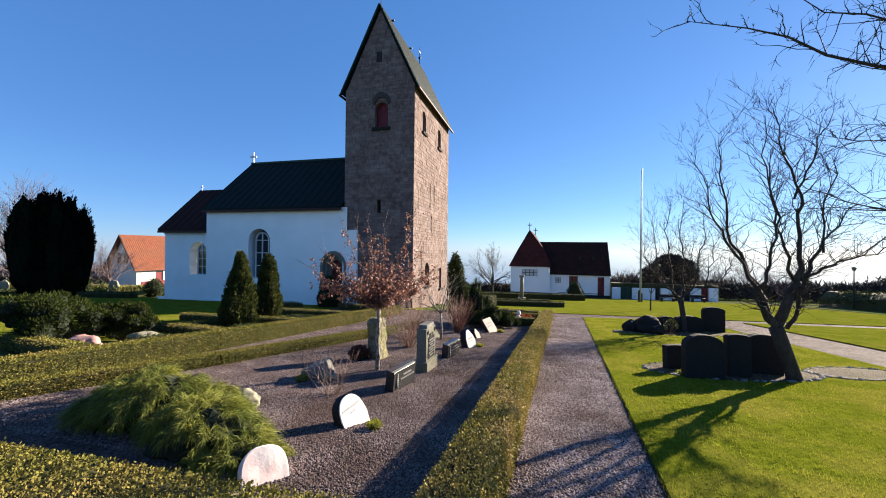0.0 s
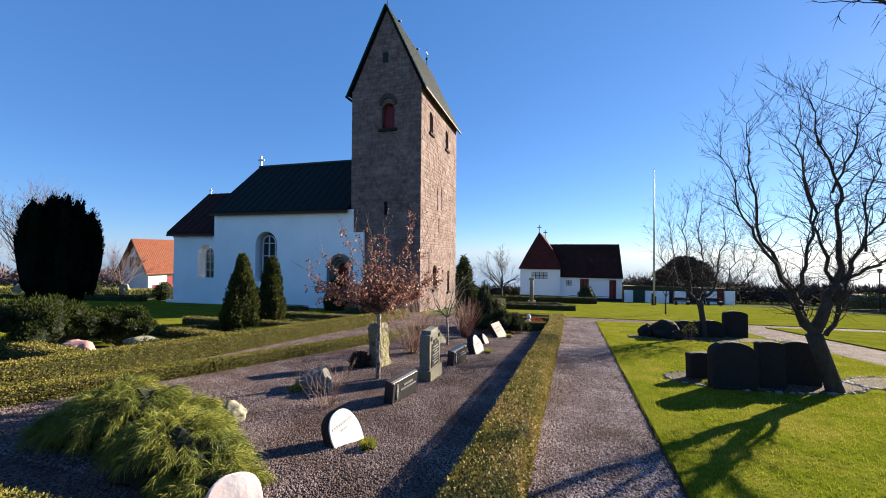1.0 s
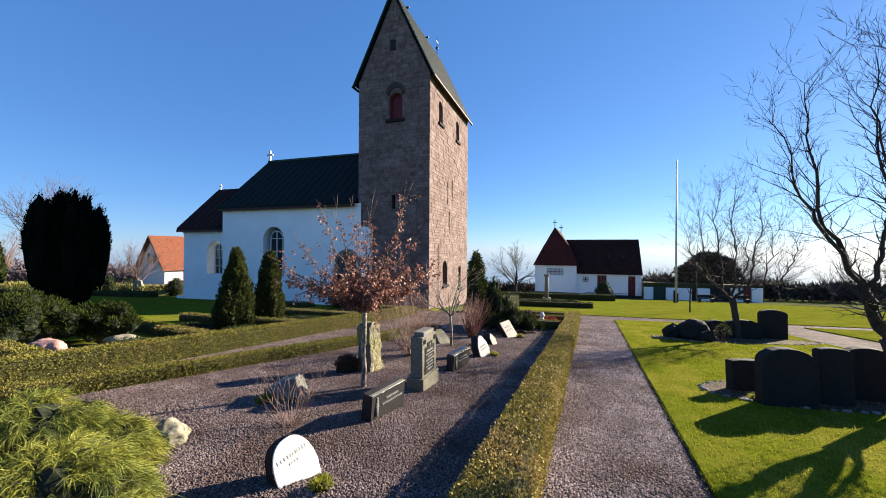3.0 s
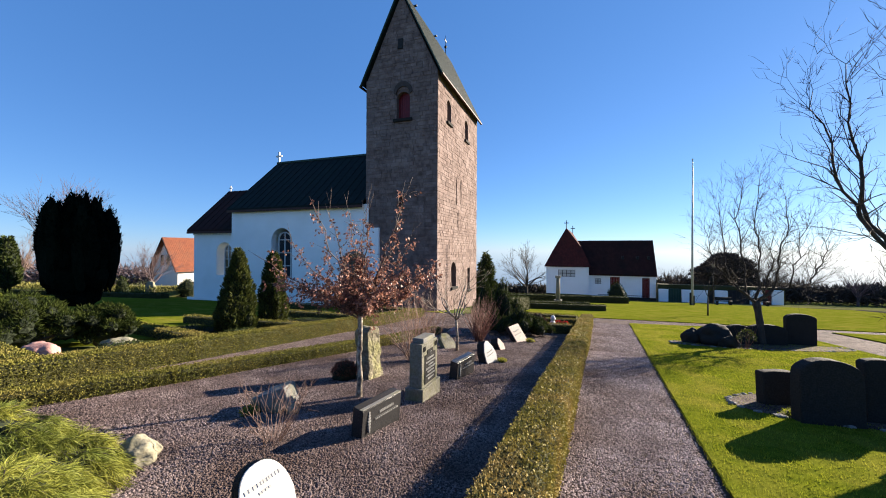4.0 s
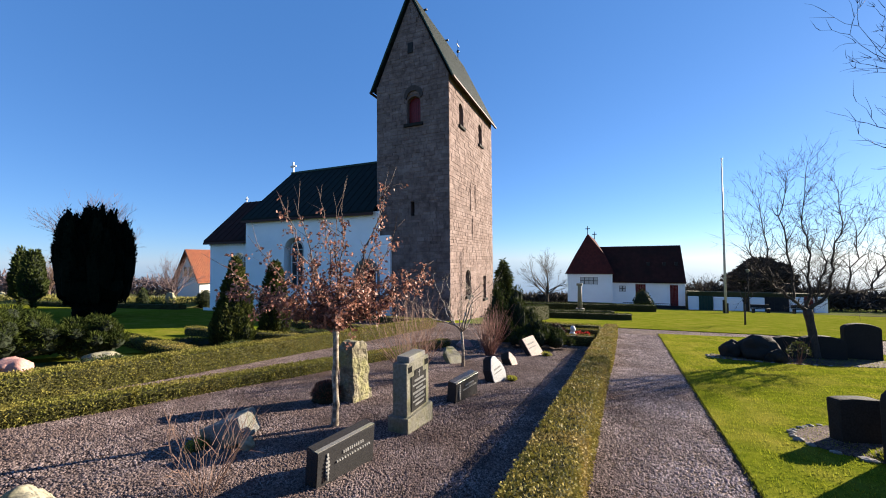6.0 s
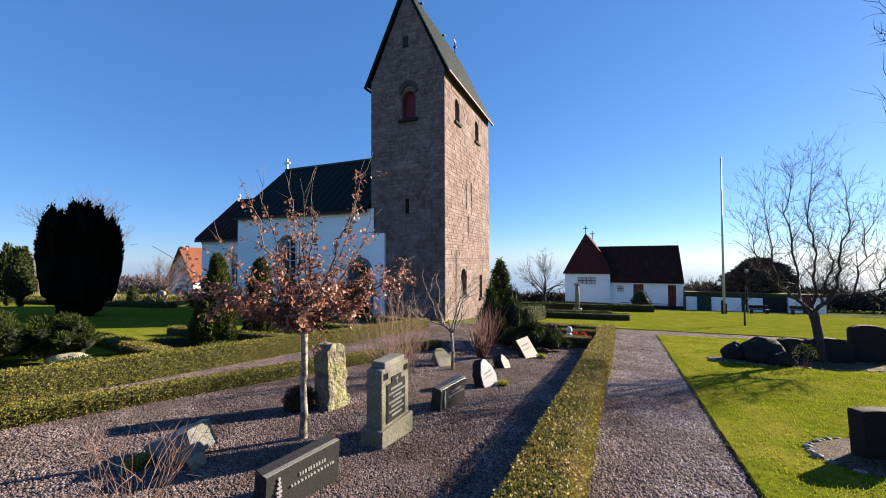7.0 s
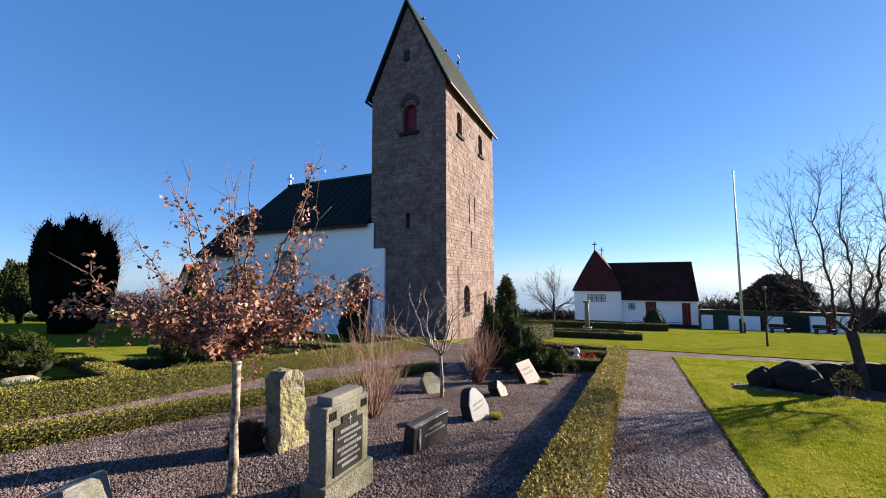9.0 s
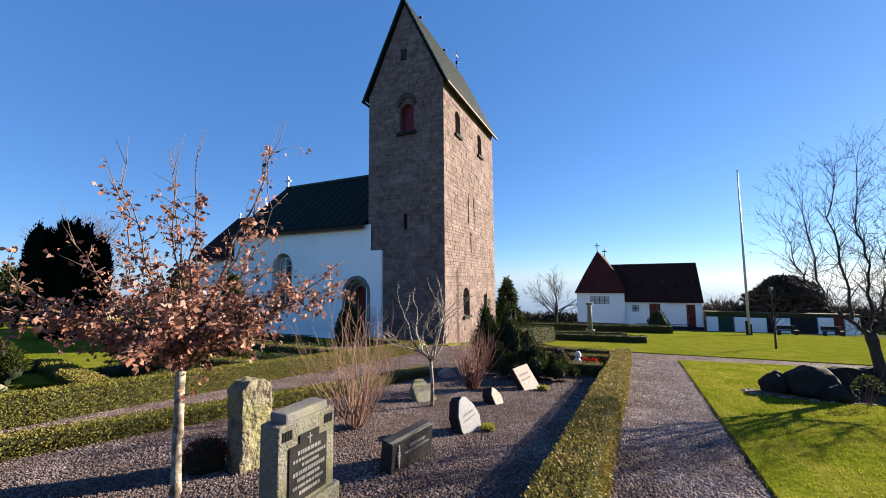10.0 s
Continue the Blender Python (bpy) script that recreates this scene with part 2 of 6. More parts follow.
def quads(name, v, mat, parent, label="", sides=4):
    """v: array (n, sides, 3) of separate small faces."""
    n = len(v)
    me = bpy.data.meshes.new(name)
    me.vertices.add(n * sides)
    me.vertices.foreach_set("co", v.reshape(-1).astype(np.float32))
    me.loops.add(n * sides)
    me.loops.foreach_set("vertex_index", np.arange(n * sides, dtype=np.int32))
    me.polygons.add(n)
    me.polygons.foreach_set("loop_start", np.arange(0, n * sides, sides, dtype=np.int32))
    me.update()
    me.validate()
    return mesh_ob(name, me, mat, parent, label)


rng = np.random.default_rng(7)


def unit(v):
    return v / np.maximum(np.linalg.norm(v, axis=-1, keepdims=True), 1e-9)


def leaf_faces(centres, out, length, width, spread=0.7):
    """Pointed four-cornered leaves at centres, growing roughly along out."""
    n = len(centres)
    d = unit(out + rng.normal(0, spread, (n, 3)))
    s = unit(np.cross(d, rng.normal(0, 1, (n, 3))))
    k = rng.uniform(0.65, 1.25, (n, 1))
    L, W = length * k, width * k * 0.5
    return np.stack([centres, centres + d * L * 0.5 + s * W, centres + d * L, centres + d * L * 0.5 - s * W], 1)


def box(bm, x0, x1, y0, y1, z0, z1, bevel=0.0, m=None):
    r = bmesh.ops.create_cube(bm, size=1.0, matrix=Matrix.Translation(((x0 + x1) / 2, (y0 + y1) / 2, (z0 + z1) / 2)) @ Matrix.Diagonal((x1 - x0, y1 - y0, z1 - z0, 1)))
    if bevel:
        es = list({e for v in r["verts"] for e in v.link_edges})
        r = bmesh.ops.bevel(bm, geom=es, offset=bevel, segments=2, profile=0.6, affect="EDGES")
    if m is not None:
        bmesh.ops.transform(bm, matrix=m, verts=r["verts"])
    return r["verts"]


def slab(bm, pts, off):
    """A flat polygon given thickness by the vector off."""
    a = [bm.verts.new(p) for p in pts]
    b = [bm.verts.new(Vector(p) + Vector(off)) for p in pts]
    bm.faces.new(a)
    bm.faces.new(b[::-1])
    n = len(pts)
    for i in range(n):
        bm.faces.new((a[i], b[i], b[(i + 1) % n], a[(i + 1) % n]))


def tube(bm, pts, radii, sides=6):
    rings, a = [], None
    for i, p in enumerate(pts):
        p = Vector(p)
        d = (Vector(pts[min(i + 1, len(pts) - 1)]) - Vector(pts[max(i - 1, 0)])).normalized()
        a = d.orthogonal() if a is None else a - d * a.dot(d)
        a.normalize()
        b = d.cross(a)
        rings.append([bm.verts.new(p + (a * math.cos(k * math.tau / sides) + b * math.sin(k * math.tau / sides)) * radii[i]) for k in range(sides)])
    for r0, r1 in zip(rings, rings[1:]):
        for k in range(sides):
            bm.faces.new((r0[k], r0[(k + 1) % sides], r1[(k + 1) % sides], r1[k]))
    bm.faces.new(rings[0][::-1])
    bm.faces.new(rings[-1])


def blob(bm, c, r, rough=0.12, freq=2.0, sub=3, flat=False, seed=0.0):
    vs = bmesh.ops.create_icosphere(bm, subdivisions=sub, radius=1.0)["verts"]
    for v in vs:
        p = v.co.copy()
        k = 1 + rough * 2 * noise.noise(p * freq + Vector((seed, seed * 1.7, 3.1))) + rough * 0.5 * noise.noise(p * freq * 3 + Vector((seed, 0, 0)))
        p *= k
        if flat:
            p.z = max(p.z, -0.35)
        v.co = Vector((c[0] + p.x * r[0], c[1] + p.y * r[1], c[2] + p.z * r[2]))
    return vs


def wall_panel(bm, to_world, u0, u1, v0, v1, holes, thick):
    """A wall of thickness thick with openings through it. holes: (ua, ub, va, vb, arched). to_world(u, depth, v)."""
    us = sorted({u0, u1, *[h[0] for h in holes], *[h[1] for h in holes]})
    vs = sorted({v0, v1, *[h[2] for h in holes], *[h[3] for h in holes]})

    def quad(*p):
        bm.faces.new([bm.verts.new(to_world(*q)) for q in p])

    for ua, ub in zip(us, us[1:]):
        for va, vb in zip(vs, vs[1:]):
            cu, cv = (ua + ub) / 2, (va + vb) / 2
            if any(h[0] < cu < h[1] and h[2] < cv < h[3] for h in holes):
                continue
            for d in (0.0, thick):
                quad((ua, d, va), (ub, d, va), (ub, d, vb), (ua, d, vb))
    T = thick
    for ua, ub, va, vb, arched in [(u0, u1, v0, v1, False), *holes]:
        quad((ua, 0, va), (ub, 0, va), (ub, T, va), (ua, T, va))
        quad((ua, 0, va), (ua, T, va), (ua, T, vb), (ua, 0, vb))
        quad((ub, 0, va), (ub, T, va), (ub, T, vb), (ub, 0, vb))
        quad((ua, 0, vb), (ub, 0, vb), (ub, T, vb), (ua, T, vb))
        if arched:
            r, cu = (ub - ua) / 2, (ua + ub) / 2
            cv, n = vb - r, 12
            arc = [(cu - r * math.cos(math.pi * i / n), cv + r * math.sin(math.pi * i / n)) for i in range(n + 1)]
            for (a, b), (c, d) in zip(arc, arc[1:]):
                for dep in (0.0, T):
                    quad((a, dep, b), (c, dep, d), (c, dep, vb), (a, dep, vb))
                quad((a, 0, b), (c, 0, d), (c, T, d), (a, T, b))


# ---- ground ----
def sheet(name, pts, lift, mat, label, cat, depth=0.12):
    """A ground surface of its own, following the slope, with real edges."""
    ob = thing(name, label, cat, 0, 0, 0.0, kind="structure")
    bm = bmesh.new()
    slab(bm, [(x, y, g(x, y) + lift) for x, y in pts], (0, 0, -depth))
    part(name + "_surface", bm, mat, ob)
    return ob


ground_ob = thing("ground", "sloping grass ground of the churchyard reaching the sea fields", "ground", 0, 0, 0.0, kind="structure")
gx = [-1500, -400, -150, -80, -40, -15, 15, 40, 80, 150, 400, 1500]
gy = [-60, -25, 0, 25, 45, 70, 110, 200, 500, 2500]
gv = [(x, y, g(x, max(y, -10)) - 0.06) for y in gy for x in gx]
gf = [(j * len(gx) + i, j * len(gx) + i + 1, (j + 1) * len(gx) + i + 1, (j + 1) * len(gx) + i) for j in range(len(gy) - 1) for i in range(len(gx) - 1)]
raw("ground_surface", gv, gf, M_FIELD, ground_ob)

PR = lambda y: 1.12 + 0.0708 * (y - 3.21)          # right edge of the main path
HC = lambda y: -0.44 + 0.05 * y                    # middle of the hedge beside it
sheet("gravel_path", [(-9, -6), (PR(-6), -6), (PR(20.5), 20.5), (7.6, 20.9), (7.2, 8.0), (6.6, -6), (9.6, -6), (9.2, 9.0), (9.6, 20.9), (22, 20.5), (22, 22.0), (9.0, 22.4), (1.2, 22.9), (-12, 20.6), (-9, 3)], 0.0, M_GRAVEL, "reddish grey gravel paths and grave bed", "gravel path")
sheet("lawn", [(PR(-6), -6), (6.6, -6), (7.2, 8.0), (7.6, 20.9), (PR(20.5), 20.5)], 0.035, M_GRASS, "sunlit mown green lawn beside the gravel path", "lawn")
sheet("lawn", [(9.6, -6), (17, -6), (17, 20.6), (9.6, 20.9), (9.2, 9.0)], 0.035, M_GRASS, "mown green lawn beyond the side path", "lawn")
sheet("lawn", [(1.2, 22.9), (9.0, 22.4), (24, 22.0), (24, 47), (14, 52), (-10, 52), (-7, 30), (-1.4, 22.6)], 0.03, M_GRASS, "mown green lawn in front of the white chapel", "lawn")
sheet("lawn", [(-60, 2), (-13, 4), (-9.8, 9), (-11.6, 14), (-12, 20.6), (-7.2, 21.5), (-7.2, 23), (-60, 24)], 0.03, M_GRASS, "green lawn in the shade of the church", "lawn")
# dark cut edge between lawn and path
edge = thing("lawn_edging", "dark cut soil edge between lawn and gravel", "edging", 0, 0, 0.0, kind="structure")
bm = bmesh.new()
for a, b in (((PR(-6), -6), (PR(20.5), 20.5)), ((PR(20.5), 20.5), (7.6, 20.9)), ((7.6, 20.9), (7.2, 8.0)), ((9.6, 20.9), (9.2, 9.0))):
    d = Vector((b[0] - a[0], b[1] - a[1])).normalized() * 0.035
    n = (-d.y, d.x)
    slab(bm, [(p[0] + s * n[0] * k, p[1] + s * n[1] * k, g(*p) + 0.006) for p, s, k in ((a, 1, 1.0), (b, 1, 1.0), (b, -1, 0.15), (a, -1, 0.15))], (0, 0, -0.04))
part("soil_edge", bm, M_SOIL, edge)


# ---- the church ----
def north(y0):
    return lambda u, d, v: (u, y0 + d, v)


def west(x0):
    return lambda u, d, v: (x0 - d, u, v)


church = thing("church", "white limewashed stone church with dark roofs and a sandstone tower", "church", -17, 26, 0.0)
church.matrix_world = Matrix.Identity(4)
TX0, TX1, TY0, TY1, TE, TA, TB = -12.45, -7.6, 22.07, 31.1, 12.25, 17.4, -2.9
TXM = (TX0 + TX1) / 2
N_HOLES = [(-10.31, -9.43, 9.6, 11.25, True), (-10.24, -9.9, 13.9, 14.5, False), (-10.1, -9.86, 4.1, 4.95, False)]
W_HOLES = [(23.8, 24.55, 9.75, 11.2, True), (27.7, 28.5, 9.7, 11.2, True), (25.66, 25.82, 4.75, 6.4, False), (26.7, 26.85, 4.85, 6.5, False), (26.05, 26.22, 3.2, 4.2, False), (24.75, 25.75, -0.8, 0.85, True), (28.5, 29.15, -1.3, 0.3, False)]
bm = bmesh.new()
wall_panel(bm, north(TY0 + 0.05), TX0 + 0.05, TX1 - 0.05, TB, TE, N_HOLES[:1] + N_HOLES[2:], 0.7)
wall_panel(bm, west(TX1 - 0.05), TY0 + 0.75, TY1, TB, TE, W_HOLES, 0.7)
box(bm, TX0, TX0 + 0.7, TY0 + 0.75, TY1, TB, TE)
box(bm, TX0 + 0.7, TX1 - 0.75, TY1 - 0.7, TY1, TB, TE)
for y in (TY0 + 0.05, TY1 - 0.55):
    slab(bm, [(TX0 + 0.05, y, TE), (TXM, y, TA - 0.12), (TX1 - 0.05, y, TE)], (0, 0.5, 0))
part("tower_wall", bm, M_MORTAR, church, "recessed mortar of the sandstone tower")
bm = bmesh.new()
box(bm, -10.24, -9.9, TY0 - 0.02, TY0 + 0.1, 13.9, 14.5)
part("gable_opening", bm, M_TAR, church, "small dark gable opening")
# belfry shutters, window frames and slits
bm = bmesh.new()
box(bm, -10.31, -9.43, TY0 + 0.35, TY0 + 0.42, 9.6, 11.25)
for i in range(7):
    box(bm, -10.31 + i * 0.126, -10.31 + i * 0.126 + 0.11, TY0 + 0.32, TY0 + 0.36, 9.62, 11.25)
part("belfry_shutter", bm, M_REDDOOR, church, "dark red boarded belfry shutter")
for ua, ub, va, vb, ar in W_HOLES:
    bm = bmesh.new()
    box(bm, TX1 - 0.5, TX1 - 0.44, ua, ub, va, vb)
    part("window_pane", bm, M_GLASS if ub - ua > 0.5 else M_TAR, church)
    if ub - ua > 0.5:
        bm = bmesh.new()
        box(bm, TX1 - 0.1, TX1 + 0.1, ua - 0.12, ub + 0.12, va - 0.16, va, 0.02)
        part("window_sill", bm, M_DARKGR, church)
bm = bmesh.new()
box(bm, -10.1, -9.86, TY0 + 0.45, TY0 + 0.5, 4.1, 4.95)
part("window_pane", bm, M_TAR, church)
bm = bmesh.new()
box(bm, -10.5, -9.25, TY0 - 0.1, TY0 + 0.3, 9.42, 9.6, 0.02)
part("window_sill", bm, M_DARKGR, church)
# blind arch over the belfry opening
bm = bmesh.new()
arc = [(-9.87 - 0.62 * math.cos(math.pi * i / 10), 11.2 + 0.66 * math.sin(math.pi * i / 10)) for i in range(11)]
arc2 = [(-9.87 - 0.46 * math.cos(math.pi * i / 10), 11.05 + 0.5 * math.sin(math.pi * i / 10)) for i in range(11)]
for i in range(10):
    slab(bm, [(arc[i][0], TY0 - 0.06, arc[i][1]), (arc[i + 1][0], TY0 - 0.06, arc[i + 1][1]), (arc2[i + 1][0], TY0 - 0.06, arc2[i + 1][1]), (arc2[i][0], TY0 - 0.06, arc2[i][1])], (0, 0.12, 0))
part("arch_moulding", bm, M_DARKSTONE, church)
# tower roof: two steep slopes, copper verges, ridge ornaments
for s in (-1, 1):
    ex = TXM + s * ((TX1 - TX0) / 2 + 0.22)
    bm = bmesh.new()
    slab(bm, [(TXM, TY0 - 0.12, TA), (TXM, TY1 + 0.15, TA), (ex, TY1 + 0.15, TE - 0.3), (ex, TY0 - 0.12, TE - 0.3)], (s * 0.1, 0, 0.07))
    part("roof_slope", bm, M_SLATE, church)
    bm = bmesh.new()
    slab(bm, [(TXM, TY0 - 0.2, TA + 0.1), (TXM, TY0 + 0.0, TA + 0.1), (ex + s * 0.06, TY0 + 0.0, TE - 0.34), (ex + s * 0.06, TY0 - 0.2, TE - 0.34)], (s * 0.06, 0, 0.03))
    part("copper_verge", bm, M_COPPER, church)
    bm = bmesh.new()
    box(bm, ex - 0.1 + s * 0.12, ex + 0.02 + s * 0.12, TY0 - 0.12, TY1 + 0.15, TE - 0.38, TE - 0.28)
    part("gutter", bm, M_EAVE, church)
# shingle courses on the west slope
sv = []
run = Vector((TX1 + 0.22 - TXM, 0, TE - 0.3 - TA))
nrm = Vector((-run.z, 0, run.x)).normalized()
rows, cols = 26, 26
for r in range(rows):
    for c in range(cols):
        a0, a1 = r / rows, (r + 1.25) / rows
        y0 = TY0 - 0.1 + (c + (r % 2) * 0.5) * (TY1 - TY0 + 0.2) / cols
        y1 = min(y0 + (TY1 - TY0 + 0.2) / cols * 0.94, TY1 + 0.12)
        p0 = Vector((TXM, 0, TA)) + run * a0 + nrm * 0.085
        p1 = Vector((TXM, 0, TA)) + run * min(a1, 1.0) + nrm * 0.125
        sv.append([(p0.x, y0, p0.z), (p0.x, y1, p0.z), (p1.x, y1, p1.z), (p1.x, y0, p1.z)])
tagged(quads("shingles", np.array(sv), M_SHINGLE, church, "grey sunlit roof shingles"), kind="stuff")
bm = bmesh.new()
tube(bm, [(TXM, TY0 + 0.1, TA), (TXM, TY0 + 0.1, TA + 0.75)], [0.03, 0.015], 6)
part("finial", bm, M_IRON, church)
bm = bmesh.new()
yv = TY1 - 1.0
tube(bm, [(TXM, yv, TA), (TXM, yv, TA + 1.7)], [0.04, 0.015], 6)
blob(bm, (TXM, yv, TA + 0.75), (0.12, 0.12, 0.12), 0, 1, 2)
box(bm, TXM - 0.02, TXM + 0.02, yv - 0.25, yv + 0.25, TA + 1.2, TA + 1.3)
part("weather_vane", bm, M_IRON, church)
for yy in (TY0 + 1.6, TY0 + 5.2):
    bm = bmesh.new()
    box(bm, TXM - 0.05, TXM + 0.3, yy, yy + 0.12, TA + 0.05, TA + 0.13)
    part("roof_hook", bm, M_IRON, church)

# nave and chancel
NX0, NX1, NY0, NY1, NE, NR = -23.6, TX0, 21.95, 31.0, 4.5, 8.75
bm = bmesh.new()
NAVE_HOLES = [(-19.9, -18.1, -0.4, 3.1, True), (-14.1, -12.15, TB, 1.6, True)]
wall_panel(bm, north(NY0), NX0, NX1, TB, NE, NAVE_HOLES, 0.8)
box(bm, NX0, NX0 + 0.8, NY0 + 0.8, NY1, TB, NE)
box(bm, NX0 + 0.8, NX1, NY1 - 0.8, NY1, TB, NE)
slab(bm, [(NX0, NY0, NE), (NX0, (NY0 + NY1) / 2, NR - 0.05), (NX0, NY1, NE)], (0.5, 0, 0))
box(bm, NX1, -11.42, NY0 - 0.02, TY0 + 0.1, TB, 3.0, 0.04)
part("nave_wall", bm, M_LIME, church, "white limewashed nave wall")
CX0, CY0, CY1, CE, CR = -28.0, 22.35, 29.0, 3.0, 6.5
bm = bmesh.new()
wall_panel(bm, north(CY0), CX0, NX0, TB, CE, [(-25.6, -24.0, -0.35, 2.15, True)], 0.7)
box(bm, CX0, CX0 + 0.7, CY0 + 0.7, CY1, TB, CE)
slab(bm, [(CX0 + 0.02, CY0, CE), (CX0 + 0.02, 25.6, CR - 0.1), (CX0 + 0.02, CY1, CE)], (0.5, 0, 0))
part("chancel_wall", bm, M_LIME, church, "white limewashed chancel wall")
bm = bmesh.new()
for i in range(14):
    x = CX0 + 0.05 + i * 0.32
    box(bm, x, x + 0.18, CY0 - 0.12, CY0 + 0.02, CE - 0.3, CE - 0.08)
box(bm, CX0 - 0.1, NX0, CY0 - 0.16, CY0 + 0.02, CE - 0.08, CE + 0.06)
part("dentil_cornice", bm, M_LIME, church)
for s, y0, ye, e, r, x0, x1, m, nm in ((-1, (NY0 + NY1) / 2, NY0 - 0.3, NE - 0.1, NR, NX0 - 0.12, NX1 + 0.0, M_SLATE, "nave"), (1, (NY0 + NY1) / 2, NY1 + 0.3, NE - 0.1, NR, NX0 - 0.12, NX1, M_SLATE, "nave"), (-1, 25.65, CY0 - 0.35, CE - 0.05, CR, CX0 - 0.3, NX0 - 0.005, M_REDTILE, "chancel"), (1, 25.65, CY1 + 0.3, CE - 0.05, CR, CX0 - 0.3, NX0 - 0.005, M_REDTILE, "chancel")):
    bm = bmesh.new()
    slab(bm, [(x0, y0, r), (x1, y0, r), (x1, ye, e), (x0, ye, e)], (0, 0.0, 0.14))
    rf = part(nm + "_roof", bm, m, church, "dark seamed nave roof" if nm == "nave" else "dark red tiled chancel roof")
    n = int((x1 - x0) / 0.6)
    for i in range(n + 1 if s < 0 else 0):      # standing seams
        x = x0 + i * (x1 - x0 - 0.05) / n
        bm = bmesh.new()
        slab(bm, [(x, y0, r + 0.138), (x + 0.05, y0, r + 0.138), (x + 0.05, ye, e + 0.138), (x, ye, e + 0.138)], (0, 0, 0.035))
        part("roof_seam", bm, m, rf)
    bm = bmesh.new()
    box(bm, x0, x1, ye - 0.04 if s < 0 else ye - 0.02, ye + 0.02 if s < 0 else ye + 0.04, e - 0.14, e + 0.02)
    part("eave_board", bm, M_EAVE, church)
bm = bmesh.new()
box(bm, NX0 - 0.15, NX1, (NY0 + NY1) / 2 - 0.12, (NY0 + NY1) / 2 + 0.12, NR + 0.08, NR + 0.24, 0.03)
part("ridge_cap", bm, M_COPPER, church, "green copper ridge")
for x, y, z, h in ((NX0 + 0.0, (NY0 + NY1) / 2, NR + 0.15, 0.95), (CX0 - 0.1, 25.65, CR + 0.1, 0.5)):
    bm = bmesh.new()
    k = h / 0.95
    box(bm, x - 0.06 * k, x + 0.06 * k, y - 0.06 * k, y + 0.06 * k, z, z + h, 0.01)
    box(bm, x - 0.3 * k, x + 0.3 * k, y - 0.055 * k, y + 0.055 * k, z + 0.52 * k, z + 0.66 * k, 0.01)
    part("gable_cross", bm, M_WHITE, church, "white stone cross")


def arched_window(ua, ub, va, vb, y, parent):
    """A white framed round-headed window with dark panes, set back in its splayed opening."""
    r, cu = (ub - ua) / 2, (ua + ub) / 2
    bm = bmesh.new()
    cv = vb - r
    pts = [(ua, y, va), (ub, y, va)] + [(cu + r * math.cos(math.pi * i / 12), y, cv + r * math.sin(math.pi * i / 12)) for i in range(13)]
    slab(bm, pts, (0, 0.03, 0))
    win = part("window_pane", bm, M_GLASS, parent)
    bm = bmesh.new()
    outer = [(ua, va), (ua, cv)] + [(cu - r * math.cos(math.pi * i / 12), cv + r * math.sin(math.pi * i / 12)) for i in range(13)] + [(ub, cv), (ub, va)]
    k = (r - 0.07) / r
    inner = [(cu + (u - cu) * k, va + 0.07 if v <= va else (cv + (v - cv) * k if v > cv else v)) for u, v in outer]
    for i in range(len(outer)):
        j = (i + 1) % len(outer)
        q = [outer[i], outer[j], inner[j], inner[i]]
        if (Vector(q[0]) - Vector(q[1])).length > 1e-4:
            slab(bm, [(u, y - 0.06, v) for u, v in q], (0, 0.06, 0))
    box(bm, cu - 0.035, cu + 0.035, y - 0.055, y - 0.001, va + 0.07, vb - 0.06)
    nb = 3
    for i in range(1, nb + 1):
        v = va + (cv - va) * i / nb
        box(bm, ua + 0.07, ub - 0.07, y - 0.05, y - 0.002, v - 0.025, v + 0.025)
    part("window_frame", bm, M_WHITE, parent, "white painted glazing bars")


arched_window(-19.5, -18.38, -0.4, 2.85, NY0 + 0.3, church)
arched_window(-25.1, -24.2, -0.35, 1.95, CY0 + 0.3, church)
# stepped stone portal with a dark red door
bm = bmesh.new()
for k, (w, dep, top) in enumerate(((0.97, 0.0, 1.58), (0.78, 0.22, 1.38), (0.60, 0.44, 1.18))):
    cu = -13.125
    n = 12
    for i in range(n):
        a0, a1 = math.pi * i / n, math.pi * (i + 1) / n
        q = [(cu - w * math.cos(a), NY0 + dep - 0.03, top - w + w * math.sin(a)) for a in (a0, a1)]
        w2 = w - 0.2
        q += [(cu - w2 * math.cos(a), NY0 + dep - 0.03, top - w + w2 * math.sin(a)) for a in (a1, a0)]
        slab(bm, q, (0, 0.26, 0))
    for s in (-1, 1):
        box(bm, cu + s * w - (0.2 if s > 0 else 0), cu + s * w + (0.2 if s < 0 else 0), NY0 + dep - 0.03, NY0 + dep + 0.23, TB, top - w)
part("stone_portal", bm, M_GREYGRAN, church, "stepped grey stone portal")
bm = bmesh.new()
for i in range(6):
    box(bm, -13.55 + i * 0.145, -13.55 + i * 0.145 + 0.135, NY0 + 0.66, NY0 + 0.72, TB, 0.98)
part("church_door", bm, M_DARKRED, church, "dark red plank church door")
bm = bmesh.new()
box(bm, CX0 - 0.06, -11.4, NY0 - 0.08, NY0 - 0.001, TB, g(-20, 22) + 0.12)
part("plinth", bm, M_LIME, church)


